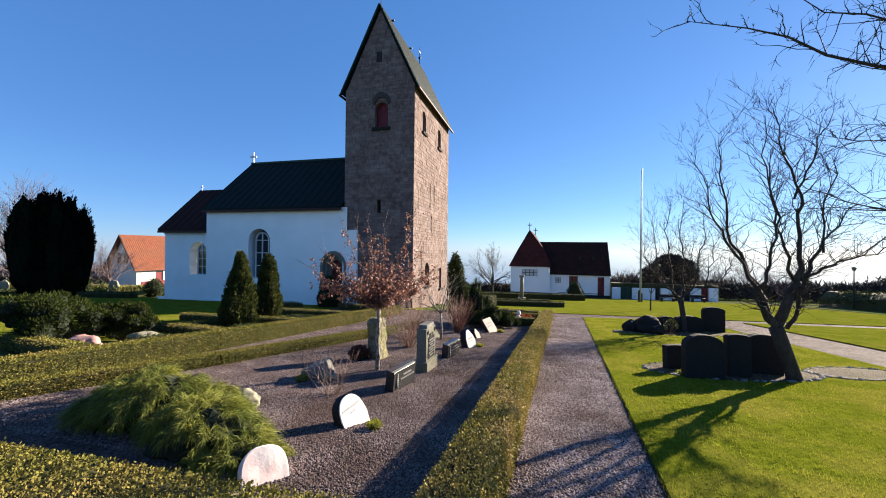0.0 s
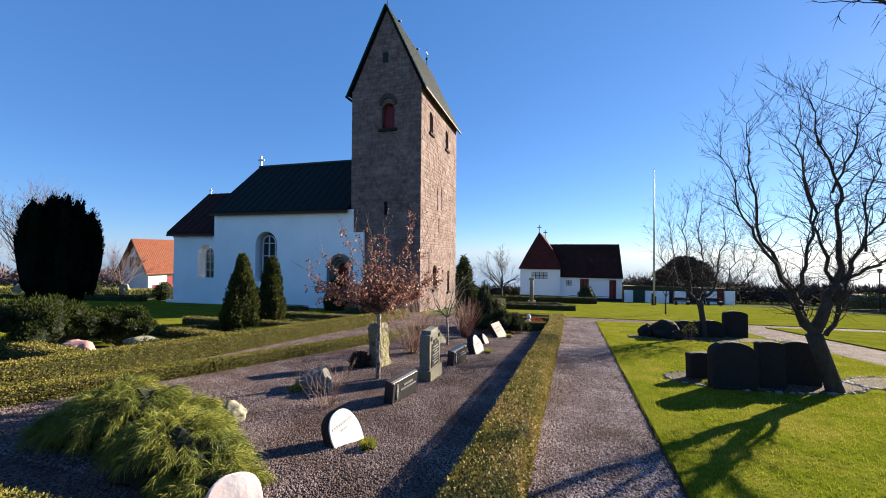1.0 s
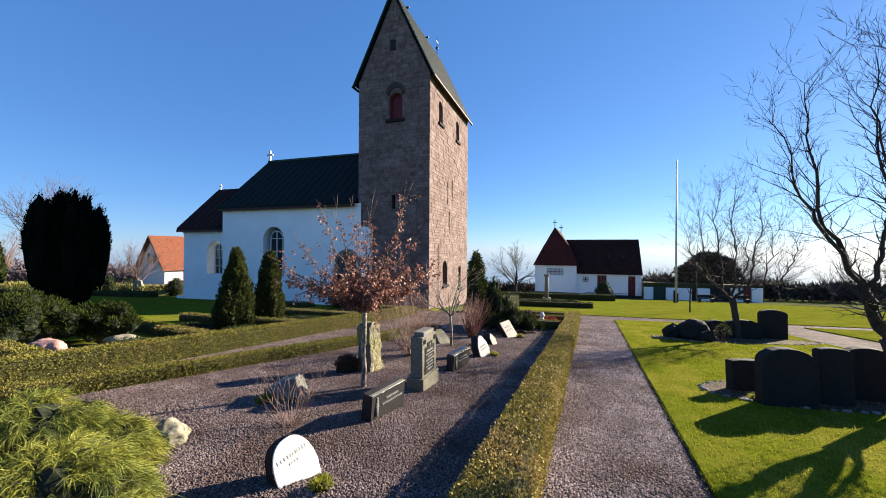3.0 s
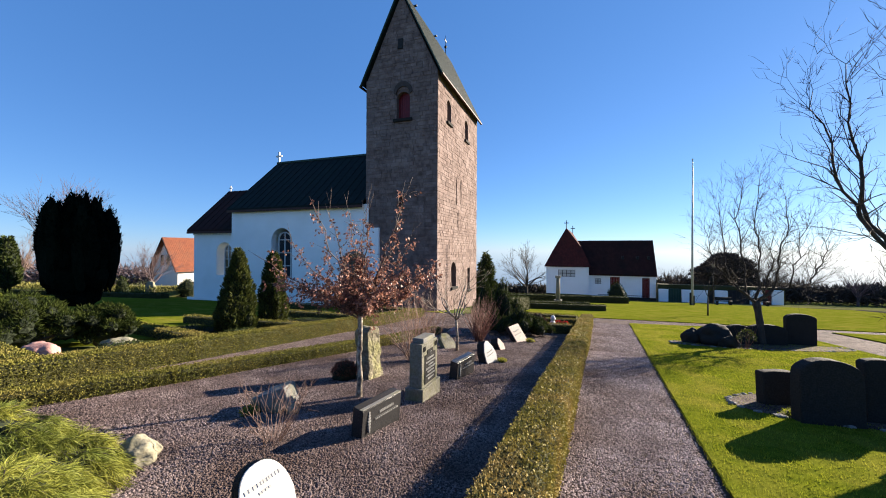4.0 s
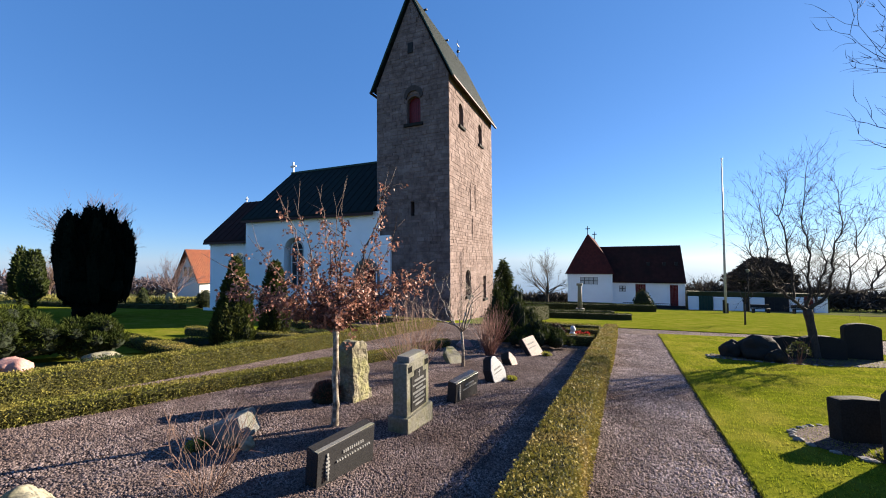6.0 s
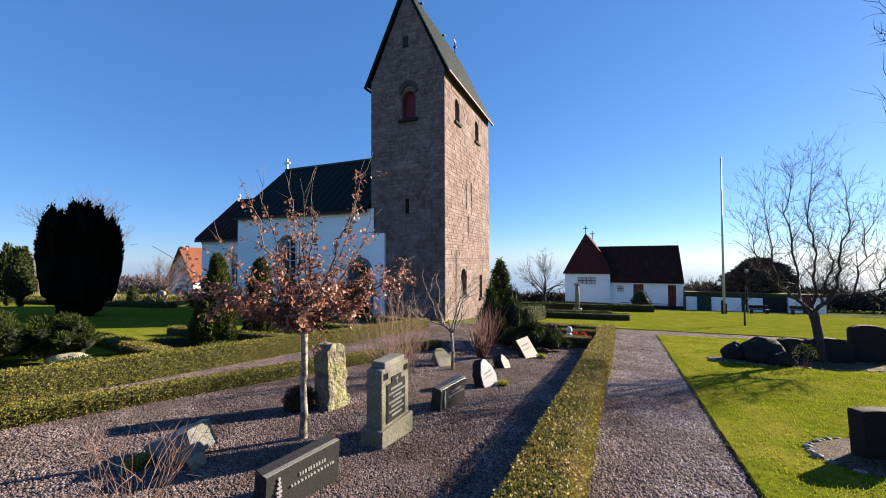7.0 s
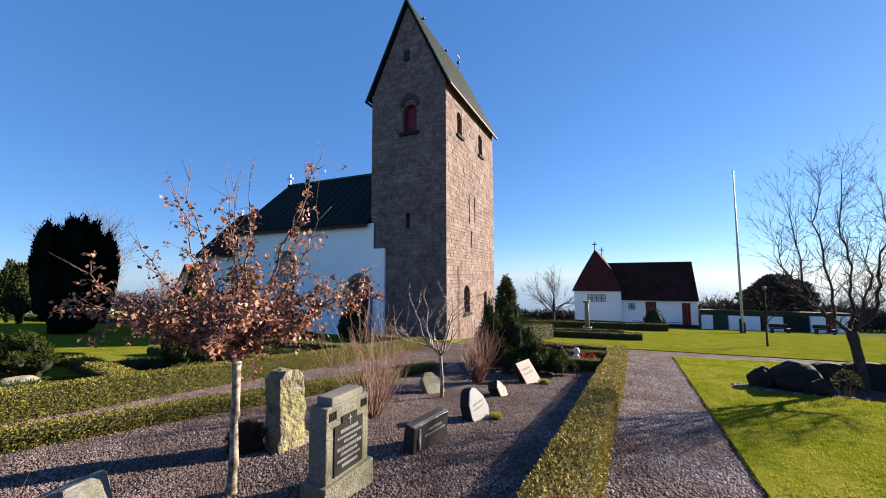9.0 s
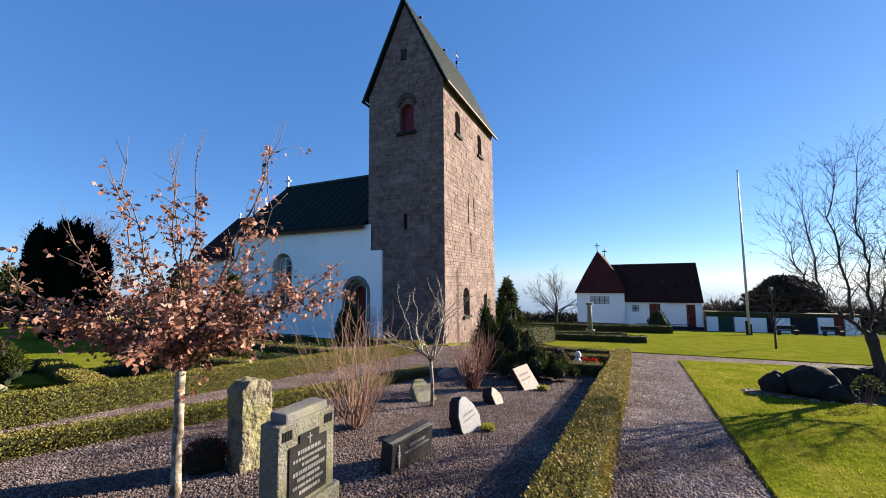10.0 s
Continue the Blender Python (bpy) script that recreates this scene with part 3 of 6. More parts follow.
# ---- the chapel by the sea wall ----
chapel = thing("chapel", "white chapel with dark red tiled roofs and red doors", "chapel", 3, 60, 0.0)
chapel.matrix_world = Matrix.Identity(4)
CB = -5.6
AX0, AX1, AY0, AY1, AE, AR = 1.6, 10.2, 59.6, 65.6, -1.7, 3.1
bm = bmesh.new()
wall_panel(bm, north(AY0), AX0, AX1, CB, AE, [(8.5, 9.45, CB + 0.2, -2.05, False), (4.45, 5.7, -4.4, -2.0, False), (2.45, 3.25, -3.05, -2.25, False)], 0.4)
box(bm, AX1 - 0.4, AX1, AY0 + 0.4, AY1, CB, AE)
slab(bm, [(AX1 - 0.02, AY0, AE), (AX1 - 0.02, (AY0 + AY1) / 2, AR - 0.1), (AX1 - 0.02, AY1, AE)], (-0.4, 0, 0))
box(bm, AX0, AX1 - 0.4, AY1 - 0.4, AY1, CB, AE)
part("chapel_wall", bm, M_LIME, chapel, "white limewashed wall")
bm = bmesh.new()
ym = (AY0 + AY1) / 2
slab(bm, [(AX0 - 1.7, ym, AR), (AX1 + 0.1, ym, AR), (AX1 + 0.1, AY0 - 0.35, AE - 0.12), (AX0 + 0.0, AY0 - 0.35, AE - 0.12)], (0, 0, 0.16))
slab(bm, [(AX0, ym, AR), (AX1 + 0.1, ym, AR), (AX1 + 0.1, AY1 + 0.35, AE - 0.12), (AX0, AY1 + 0.35, AE - 0.12)], (0, 0, 0.16))
crf = part("chapel_roof", bm, M_REDTILE, chapel, "dark red tiled roof")
for i in range(30):
    x = AX0 + 0.1 + i * (AX1 - AX0 - 0.2) / 29
    bm = bmesh.new()
    slab(bm, [(x, ym, AR + 0.158), (x + 0.1, ym, AR + 0.158), (x + 0.1, AY0 - 0.35, AE + 0.038), (x, AY0 - 0.35, AE + 0.038)], (0, 0, 0.04))
    part("roof_rib", bm, M_REDTILE, crf)
for x in (6.0, 7.9, 9.3):
    bm = bmesh.new()
    box(bm, x, x + 0.35, AY0 + 1.1, AY0 + 1.5, 0.25, 0.95, 0.03)
    part("roof_light", bm, M_IRON, chapel)
# tower-like end with a steep hipped roof
BX0, BX1, BY0, BY1, BE, BR = -4.3, 1.6, 59.0, 65.5, -0.55, 5.2
bm = bmesh.new()
wall_panel(bm, north(BY0), BX0, BX1, CB, BE, [(-2.6, -0.25, -2.1, -1.1, False)], 0.4)
box(bm, BX1 - 0.4, BX1, BY0 + 0.4, BY1, CB, BE)
box(bm, BX0, BX0 + 0.4, BY0 + 0.4, BY1, CB, BE)
box(bm, BX0 + 0.4, BX1 - 0.4, BY1 - 0.4, BY1, CB, BE)
part("chapel_wall", bm, M_LIME, chapel, "white limewashed wall")
bm = bmesh.new()
o = 0.3
c = [(BX0 - o, BY0 - o, BE - 0.1), (BX1 + o, BY0 - o, BE - 0.1), (BX1 + o, BY1 + o, BE - 0.1), (BX0 - o, BY1 + o, BE - 0.1)]
xm = -1.55
mid = [(BX0 + 1.0, BY0 + 1.2, 2.0), (BX1 - 0.85, BY0 + 1.2, 2.0), (BX1 - 0.85, BY1 - 1.2, 2.0), (BX0 + 1.0, BY1 - 1.2, 2.0)]
vs_ = [bm.verts.new(p) for p in c] + [bm.verts.new(p) for p in mid] + [bm.verts.new((xm, BY0 + 2.6, BR)), bm.verts.new((xm + 0.9, BY1 - 2.4, BR - 0.75))]
for i in range(4):
    bm.faces.new((vs_[i], vs_[(i + 1) % 4], vs_[4 + (i + 1) % 4], vs_[4 + i]))
bm.faces.new((vs_[4], vs_[5], vs_[8]))
bm.faces.new((vs_[5], vs_[6], vs_[9], vs_[8]))
bm.faces.new((vs_[6], vs_[7], vs_[9]))
bm.faces.new((vs_[7], vs_[4], vs_[8], vs_[9]))
bm.faces.new((vs_[3], vs_[2], vs_[1], vs_[0]))
part("chapel_tower_roof", bm, M_REDSHINGLE, chapel, "steep dark red hipped roof")
for x, y, z in ((xm, BY0 + 2.6, BR), (xm + 0.9, BY1 - 2.4, BR - 0.75)):
    bm = bmesh.new()
    box(bm, x - 0.05, x + 0.05, y - 0.05, y + 0.05, z - 0.1, z + 1.15)
    box(bm, x - 0.32, x + 0.32, y - 0.045, y + 0.045, z + 0.68, z + 0.8)
    part("roof_cross", bm, M_IRON, chapel)


def casement(x0, x1, z0, z1, y, cols, parent):
    bm = bmesh.new()
    # white pane: brightness of the glass is put into its colour
    box(bm, x0, x1, y + 0.06, y + 0.09, z0, z1)
    part("window_pane", bm, M_WHITE, parent, "pane painted white for bright glass")
    bm = bmesh.new()
    for i in range(cols + 1):
        x = x0 + (x1 - x0) * i / cols
        box(bm, x - 0.04, x + 0.04, y - 0.02, y + 0.058, z0, z1)
    for z in (z0, (z0 + z1) / 2, z1):
        box(bm, x0, x1, y - 0.018, y + 0.056, z - 0.035, z + 0.035)
    part("window_frame", bm, M_TAR, parent)


casement(-2.6, -0.25, -2.1, -1.1, BY0 + 0.12, 4, chapel)
casement(2.45, 3.25, -3.05, -2.25, AY0 + 0.12, 2, chapel)
for x0, x1, z0, z1 in ((8.5, 9.45, CB + 0.2, -2.05), (4.45, 5.7, -4.4, -2.0)):
    bm = bmesh.new()
    n = 6
    for i in range(n):
        w = (x1 - x0) / n
        box(bm, x0 + i * w, x0 + (i + 1) * w - 0.015, AY0 + 0.15, AY0 + 0.2, z0, z1)
    part("red_door", bm, M_DARKRED, chapel, "dark red plank door")
bm = bmesh.new()
box(bm, BX0 - 0.03, BX1, BY0 - 0.03, BY0 - 0.002, CB, -4.6)
box(bm, BX1 + 0.01, AX1 + 0.03, AY0 - 0.03, AY0 - 0.002, CB, -4.75)
part("tarred_plinth", bm, M_TAR, chapel)


# ---- hedges ----
def hedge(x0, y0, x1, y1, w, h, label, leaf=0.022, dens=1500, mat=None):
    """A clipped hedge following the ground: uneven core and a coat of small leaves."""
    L = math.hypot(x1 - x0, y1 - y0)
    ob = thing("box_hedge", label, "hedge", x0, y0)
    z0 = g(x0, y0)
    d = np.array([(x1 - x0) / L, (y1 - y0) / L])
    nv = np.array([-d[1], d[0]])
    prof = [(-0.5, -0.03), (-0.49, 0.55), (-0.46, 0.9), (-0.36, 0.985), (-0.12, 1.0), (0.12, 1.0), (0.36, 0.985), (0.46, 0.9), (0.49, 0.55), (0.5, -0.03)]
    n = max(2, int(L / 0.22))
    wob = lambda s, q: 0.028 * noise.noise(Vector((x0 + s * 1.9, y0 + q * 3.1, 4.2))) + 0.018 * noise.noise(Vector((s * 6.1 + x0, q * 5, y0)))
    vs, fs = [], []
    for i in range(n + 1):
        s = L * i / n
        for k, (u, v) in enumerate(prof):
            a = u * (w - 0.05) + wob(s, k)
            x, y = x0 + d[0] * s + nv[0] * a, y0 + d[1] * s + nv[1] * a
            vs.append((x - x0, y - y0, g(x, y) - z0 + v * (h - 0.02) + (wob(s, k + 20) if v > 0.4 else 0)))
    m = len(prof)
    for i in range(n):
        for k in range(m - 1):
            fs.append((i * m + k, i * m + k + 1, (i + 1) * m + k + 1, (i + 1) * m + k))
    fs.append(tuple(range(m)))
    fs.append(tuple(range(n * m + m - 1, n * m - 1, -1)))
    raw("twig_core", vs, fs, M_HEDGE, ob, "twiggy hedge core coloured dark for shaded gaps")
    N = int(dens * L * (w + 2 * h)) + int(dens * 2 * w * h)
    s = rng.uniform(-0.01, L + 0.01, N)
    q = rng.uniform(0, w + 2 * h, N)
    side = np.where(q < h, -1, np.where(q < h + w, 0, 1))
    a = np.where(side == 0, q - h - w / 2, side * w / 2)
    v = np.where(side == -1, q, np.where(side == 1, w + 2 * h - q, h))
    ends = rng.random(N) < w * h * 2 / (L * (w + 2 * h) + 2 * w * h)
    s = np.where(ends, np.where(rng.random(N) < 0.5, -0.01, L + 0.01), s)
    a = np.where(ends, rng.uniform(-w / 2, w / 2, N), a)
    v = np.where(ends, rng.uniform(0, h, N), v)
    corner = np.maximum(0, np.abs(a) / (w / 2) + v / h - 1.82) * 0.12
    bump = np.array([wob(float(t), float(k)) for t, k in zip(s[::8], (np.round(q * 12) % 9)[::8])]).repeat(8)[:N] if N >= 8 else np.zeros(N)
    bump = np.resize(bump, N)
    a = a * (1 - corner) + np.where(side != 0, side * bump, 0) + rng.normal(0, 0.008, N)
    v = v * (1 - corner) + np.where(side == 0, bump, 0) + np.abs(rng.normal(0, 0.010, N)) * np.where(side == 0, 1, 0)
    x = d[0] * s + nv[0] * a
    y = d[1] * s + nv[1] * a
    z = 0.0153 * x - 0.0901 * y + v
    out = np.stack([nv[0] * side, nv[1] * side, np.where(side == 0, 1.0, 0.25)], 1)
    P = np.stack([x, y, z], 1)
    tagged(quads("foliage", leaf_faces(P, out, leaf, leaf * 0.66, 1.0), mat or (M_LEAF if "beside the gravel path" in label else M_CONIF if "dark" in label else M_LEAFGREEN), ob), kind="stuff")
    return ob


hedge(HC(1.75), 1.75, HC(6.0), 6.0, 0.38, 0.42, "clipped yellow-green box hedge beside the gravel path", 0.021, 7000)
hedge(HC(6.0), 6.0, HC(11.0), 11.0, 0.4, 0.42, "clipped yellow-green box hedge beside the gravel path", 0.024, 4600)
hedge(HC(11.0), 11.0, HC(19.3), 19.3, 0.44, 0.41, "clipped yellow-green box hedge beside the gravel path", 0.034, 1700)
hedge(-5.6, 1.45, -0.62, 1.6, 0.62, 0.38, "clipped box hedge closing the grave bed", 0.022, 5200)
hedge(-6.85, 2.6, -5.8, 5.8, 0.38, 0.19, "low clipped box hedge along a narrow gravel strip", 0.024, 5600)
hedge(-5.8, 5.8, -4.6, 10.5, 0.38, 0.19, "low clipped box hedge along a narrow gravel strip", 0.026, 4600)
hedge(-4.6, 10.5, -4.2, 13.2, 0.38, 0.19, "low clipped box hedge along a narrow gravel strip", 0.03, 1800)
hedge(-7.4, 1.4, -7.2, 7.0, 0.52, 0.38, "clipped box hedge beside a narrow gravel strip", 0.026, 4400)
hedge(-7.2, 7.0, -7.08, 12.5, 0.52, 0.38, "clipped box hedge beside a narrow gravel strip", 0.028, 3600)
hedge(-7.08, 12.5, -7.2, 18.6, 0.52, 0.38, "clipped box hedge beside a narrow gravel strip", 0.034, 2400)
hedge(-7.5, 5.0, -11.4, 5.6, 0.4, 0.28, "low box hedge round a grave plot", 0.032, 1500)
hedge(-7.4, 8.0, -12.5, 9.0, 0.4, 0.28, "low box hedge round a grave plot", 0.032, 1500)
hedge(-7.4, 11.2, -13.0, 11.2, 0.4, 0.3, "low box hedge round a grave plot", 0.035, 700)
hedge(-11.5, 5.7, -12.6, 9.0, 0.4, 0.28, "low box hedge round a grave plot", 0.032, 1400)
hedge(-7.4, 14.6, -13.5, 15.2, 0.4, 0.3, "low box hedge round a grave plot", 0.04, 600)
hedge(-7.5, 18.4, -11.2, 19.6, 0.4, 0.35, "low box hedge before the church door", 0.04, 600)
hedge(-13.2, 18.6, -17.0, 18.9, 0.5, 0.35, "low box hedge under the church wall", 0.05, 400)
hedge(-3.0, 15.0, -0.05, 15.25, 0.4, 0.33, "low box hedge across the grave plots", 0.032, 1000)
hedge(-3.0, 17.2, 0.05, 17.4, 0.4, 0.33, "low box hedge across the grave plots", 0.034, 1500)
hedge(-4.2, 20.2, 0.1, 19.6, 0.4, 0.33, "low box hedge across the grave plots", 0.04, 700)
hedge(-7.0, 28.8, 1.9, 29.4, 0.7, 0.42, "low dark hedge on the chapel lawn", 0.06, 300)
hedge(-7.0, 32.5, 1.0, 33.5, 0.7, 0.42, "low dark hedge on the chapel lawn", 0.06, 300)
hedge(-8.0, 43.5, 5.0, 44.5, 1.0, 0.7, "dark hedge in front of the chapel", 0.09, 160)
hedge(-4.2, 22.5, -3.4, 27.5, 1.0, 0.9, "tall dark clipped hedge beyond the grave plots", 0.06, 350)
hedge(-44, 18.5, -30, 21.5, 0.8, 0.42, "dark clipped hedge beyond the lawn", 0.1, 120)


# ---- gravel, grass ----
def pebbles(x0, x1, y0, y1, n, size, inside, mat, label):
    x, y = rng.uniform(x0, x1, n), rng.uniform(y0, y1, n)
    keep = inside(x, y)
    x, y = x[keep], y[keep]
    n = len(x)
    c = np.stack([x, y, 0.135 + 0.0153 * x - 0.0901 * y + 0.003], 1)
    r = rng.uniform(0.45, 1.3, (n, 1)) * size
    base = np.array([(1, 0, 0), (0, 1, 0), (-1, 0, 0), (0, -1, 0), (0, 0, 0.95)])
    ang = rng.uniform(0, 6.28, n)
    ca, sa = np.cos(ang)[:, None], np.sin(ang)[:, None]
    b = base[None] * rng.uniform(0.6, 1.25, (n, 5, 3))
    v = np.stack([b[..., 0] * ca - b[..., 1] * sa, b[..., 0] * sa + b[..., 1] * ca, b[..., 2]], -1) * r[:, None] + c[:, None]
    f = (np.arange(n)[:, None, None] * 5 + np.array([(0, 1, 4), (1, 2, 4), (2, 3, 4), (3, 0, 4)])[None]).reshape(-1, 3)
    me = bpy.data.meshes.new("loose_gravel")
    me.vertices.add(n * 5)
    me.vertices.foreach_set("co", v.reshape(-1).astype(np.float32))
    k = len(f)
    me.loops.add(k * 3)
    me.loops.foreach_set("vertex_index", f.reshape(-1).astype(np.int32))
    me.polygons.add(k)
    me.polygons.foreach_set("loop_start", np.arange(0, k * 3, 3, dtype=np.int32))
    me.update()
    me.validate()
    return tagged(mesh_ob("loose_gravel", me, mat), label, "gravel", kind="stuff")


on_path = lambda x, y: (x < 1.12 + 0.0708 * (y - 3.21) - 0.03) & (x > -0.44 + 0.05 * y + 0.2)
on_bed = lambda x, y: x < -0.44 + 0.05 * y - 0.2
for x0, x1, y0, y1, n, size in ((-0.6, 1.7, 1.2, 6.5, 46000, 0.0095), (-0.4, 2.0, 6.5, 12.0, 26000, 0.0125), (0.0, 2.2, 12.0, 20.0, 11000, 0.017)):
    pebbles(x0, x1, y0, y1, n, size, on_path, M_PEBBLE, "loose pinkish grey gravel on the path")
for x0, x1, y0, y1, n, size in ((-3.6, 0.0, 1.9, 6.5, 78000, 0.0095), (-6.9, 0.2, 6.5, 12.0, 78000, 0.0125), (-7.1, -3.6, 2.6, 6.5, 38000, 0.011), (-6.5, 0.6, 12.0, 19.0, 26000, 0.017)):
    pebbles(x0, x1, y0, y1, n, size, on_bed, M_BEDPEBBLE, "loose brownish grey gravel of the grave bed")

n = 150000
gxs = rng.uniform(1.0, 7.2, n)
gys = 2.6 + (20.0 - 2.6) * rng.random(n) ** 1.7
keep = gxs > 1.12 + 0.0708 * (gys - 3.21) + 0.005
gxs, gys = gxs[keep], gys[keep]
n = len(gxs)
patch = 0.6 + 0.8 * np.array([noise.noise(Vector((a * 1.3, b * 1.3, 0.0))) for a, b in zip(gxs[::6], gys[::6])]).repeat(6)
patch = np.clip(np.resize(patch, n) + 0.35, 0.4, 1.4)
base = np.stack([gxs, gys, 0.135 + 0.0153 * gxs - 0.0901 * gys + 0.033], 1)
lean = rng.normal(0, 0.5, (n, 3))
lean[:, 2] = 1.0
tip = base + unit(lean) * (rng.uniform(0.014, 0.036, n) * patch)[:, None]
sd = unit(np.stack([rng.normal(0, 1, n), rng.normal(0, 1, n), np.zeros(n)], 1)) * (0.0022 + 0.00045 * gys)[:, None]
tagged(quads("grass_blades", np.stack([base - sd, base + sd, tip], 1), M_BLADE, None, "short mown grass blades", 3), category="grass", kind="stuff")
# a fringe of longer grass and moss along the cut edge
n = 5000
gys = rng.uniform(2.4, 20.3, n)
gxs = 1.12 + 0.0708 * (gys - 3.21) + rng.normal(0.015, 0.02, n)
base = np.stack([gxs, gys, 0.135 + 0.0153 * gxs - 0.0901 * gys + 0.02], 1)
lean = rng.normal(0, 0.7, (n, 3))
lean[:, 2] = 1.0
tip = base + unit(lean) * rng.uniform(0.02, 0.05, (n, 1))
sd = unit(np.stack([rng.normal(0, 1, n), rng.normal(0, 1, n), np.zeros(n)], 1)) * 0.003
tagged(quads("grass_fringe", np.stack([base - sd, base + sd, tip], 1), M_BLADE, None, "ragged grass fringe at the lawn edge", 3), category="grass", kind="stuff")


# ---- gravestones ----
def stone_mesh(bm, outline, thick, tilt=0.0, bevel=0.012, rough=0.0):
    """Outline (u, v) extruded from y=0 (front) to y=thick, tipped back by tilt degrees about its foot."""
    slab(bm, [(u, 0.0, v) for u, v in outline], (0, thick, 0))
    bmesh.ops.recalc_face_normals(bm, faces=bm.faces)
    if bevel:
        es = [e for e in bm.edges if len(e.link_faces) == 2 and e.calc_face_angle(0) > 0.7]
        bmesh.ops.bevel(bm, geom=es, offset=bevel, segments=2, profile=0.6, affect="EDGES")
    if rough:
        bmesh.ops.triangulate(bm, faces=bm.faces)
        for _ in range(3):
            bmesh.ops.subdivide_edges(bm, edges=[e for e in bm.edges if e.calc_length() > 0.07], cuts=1)
            bmesh.ops.triangulate(bm, faces=bm.faces)
        for v in bm.verts:
            v.co += Vector((noise.noise(v.co * 7), noise.noise(v.co * 7 + Vector((9, 0, 0))), noise.noise(v.co * 7 + Vector((0, 9, 0))))) * rough
    bmesh.ops.rotate(bm, verts=bm.verts, cent=(0, 0, 0), matrix=Euler((radians(-tilt), 0, 0)).to_matrix())


def rounded(w, h, top, n=10, shoulder=None):
    """Stone outline: straight sides, elliptical top of height top, sunk 12 cm into the ground."""
    pts = [(-w / 2, -0.12), (w / 2, -0.12)]
    pts += [(w / 2 * math.cos(math.pi * i / n), h - top + top * math.sin(math.pi * i / n)) for i in range(n + 1)]
    return pts


def bars(rows, tilt, mat, parent, lift=0.003):
    """Unreadable inscription as plain bars: (u0, u1, v, height) on the front face."""
    bm = bmesh.new()
    for u0, u1, v, h in rows:
        u = u0
        while u < u1 - 0.004:
            step = min(u1 - u, rng.uniform(0.018, 0.05))
            box(bm, u, u + step * 0.85, -lift, 0.002, v, v + h)
            u += step
    bmesh.ops.rotate(bm, verts=bm.verts, cent=(0, 0, 0), matrix=Euler((radians(-tilt), 0, 0)).to_matrix())
    return tagged(part("inscription", bm, mat, parent, "plain bars of carved writing"), kind="stuff")


def headstone(label, x, y, turn, outline, thick, mat, tilt=0.0, rough=0.0, rows=(), lmat=None, bevel=0.012, category="gravestone"):
    ob = thing("gravestone", label, category, x, y, turn=turn)
    bm = bmesh.new()
    stone_mesh(bm, outline, thick, tilt, bevel, rough)
    part("stone", bm, mat, ob)
    if rows:
        bars(rows, tilt, lmat or M_LETTER, ob)
    return ob


# pale rounded stone by the juniper
headstone("small rounded pink granite gravestone beside the juniper", -1.95, 2.5, 54, [(-0.17, -0.1), (0.17, -0.1)] + [(0.185 * math.copysign(abs(math.cos(a)) ** 0.8, math.cos(a)), 0.05 + 0.235 * math.sin(a) ** 0.85) for a in [math.pi * i / 16 for i in range(17)]], 0.12, M_PINKST, 32, 0.006)


def faced_stone(label, x, y, turn, outline, thick, body, face, tilt, roll, rows=(), lmat=None):
    """A leaning stone: dark rough body with a paler smooth face, tipped sideways by roll degrees."""
    c, q = math.cos(radians(roll)), math.sin(radians(roll))
    um = sum(u for u, _ in outline) / len(outline)
    turned = [(um + (u - um) * c - v * q, (u - um) * q + v * c) for u, v in outline]
    ob = thing("gravestone", label, "gravestone", x, y, turn=turn)
    bm = bmesh.new()
    stone_mesh(bm, turned, thick, tilt, 0.014, 0.008)
    part("stone", bm, body, ob, "dark rough body of the stone")
    vm = sum(v for _, v in turned) / len(turned)
    bm = bmesh.new()
    stone_mesh(bm, [(um + (u - um) * 0.96, vm + (v - vm) * 0.97) for u, v in turned], 0.02, tilt, 0.005)
    bmesh.ops.translate(bm, verts=bm.verts, vec=Euler((radians(-tilt), 0, 0)).to_matrix() @ Vector((0, -0.016, 0)))
    part("face", bm, face, ob, "smooth pale face")
    if rows:
        bm = bmesh.new()
        for u0, u1, v, h in rows:
            u = u0
            while u < u1:
                st = rng.uniform(0.014, 0.032)
                box(bm, u, u + st * 0.7, -0.019, -0.012, v, v + h)
                u += st
        bmesh.ops.rotate(bm, verts=bm.verts, cent=(um, 0, 0), matrix=Euler((0, -radians(roll), 0)).to_matrix())
        bmesh.ops.rotate(bm, verts=bm.verts, cent=(0, 0, 0), matrix=Euler((radians(-tilt), 0, 0)).to_matrix())
        tagged(part("inscription", bm, lmat or M_LETTERGREY, ob, "plain bars of carved writing"), kind="stuff")
    return ob


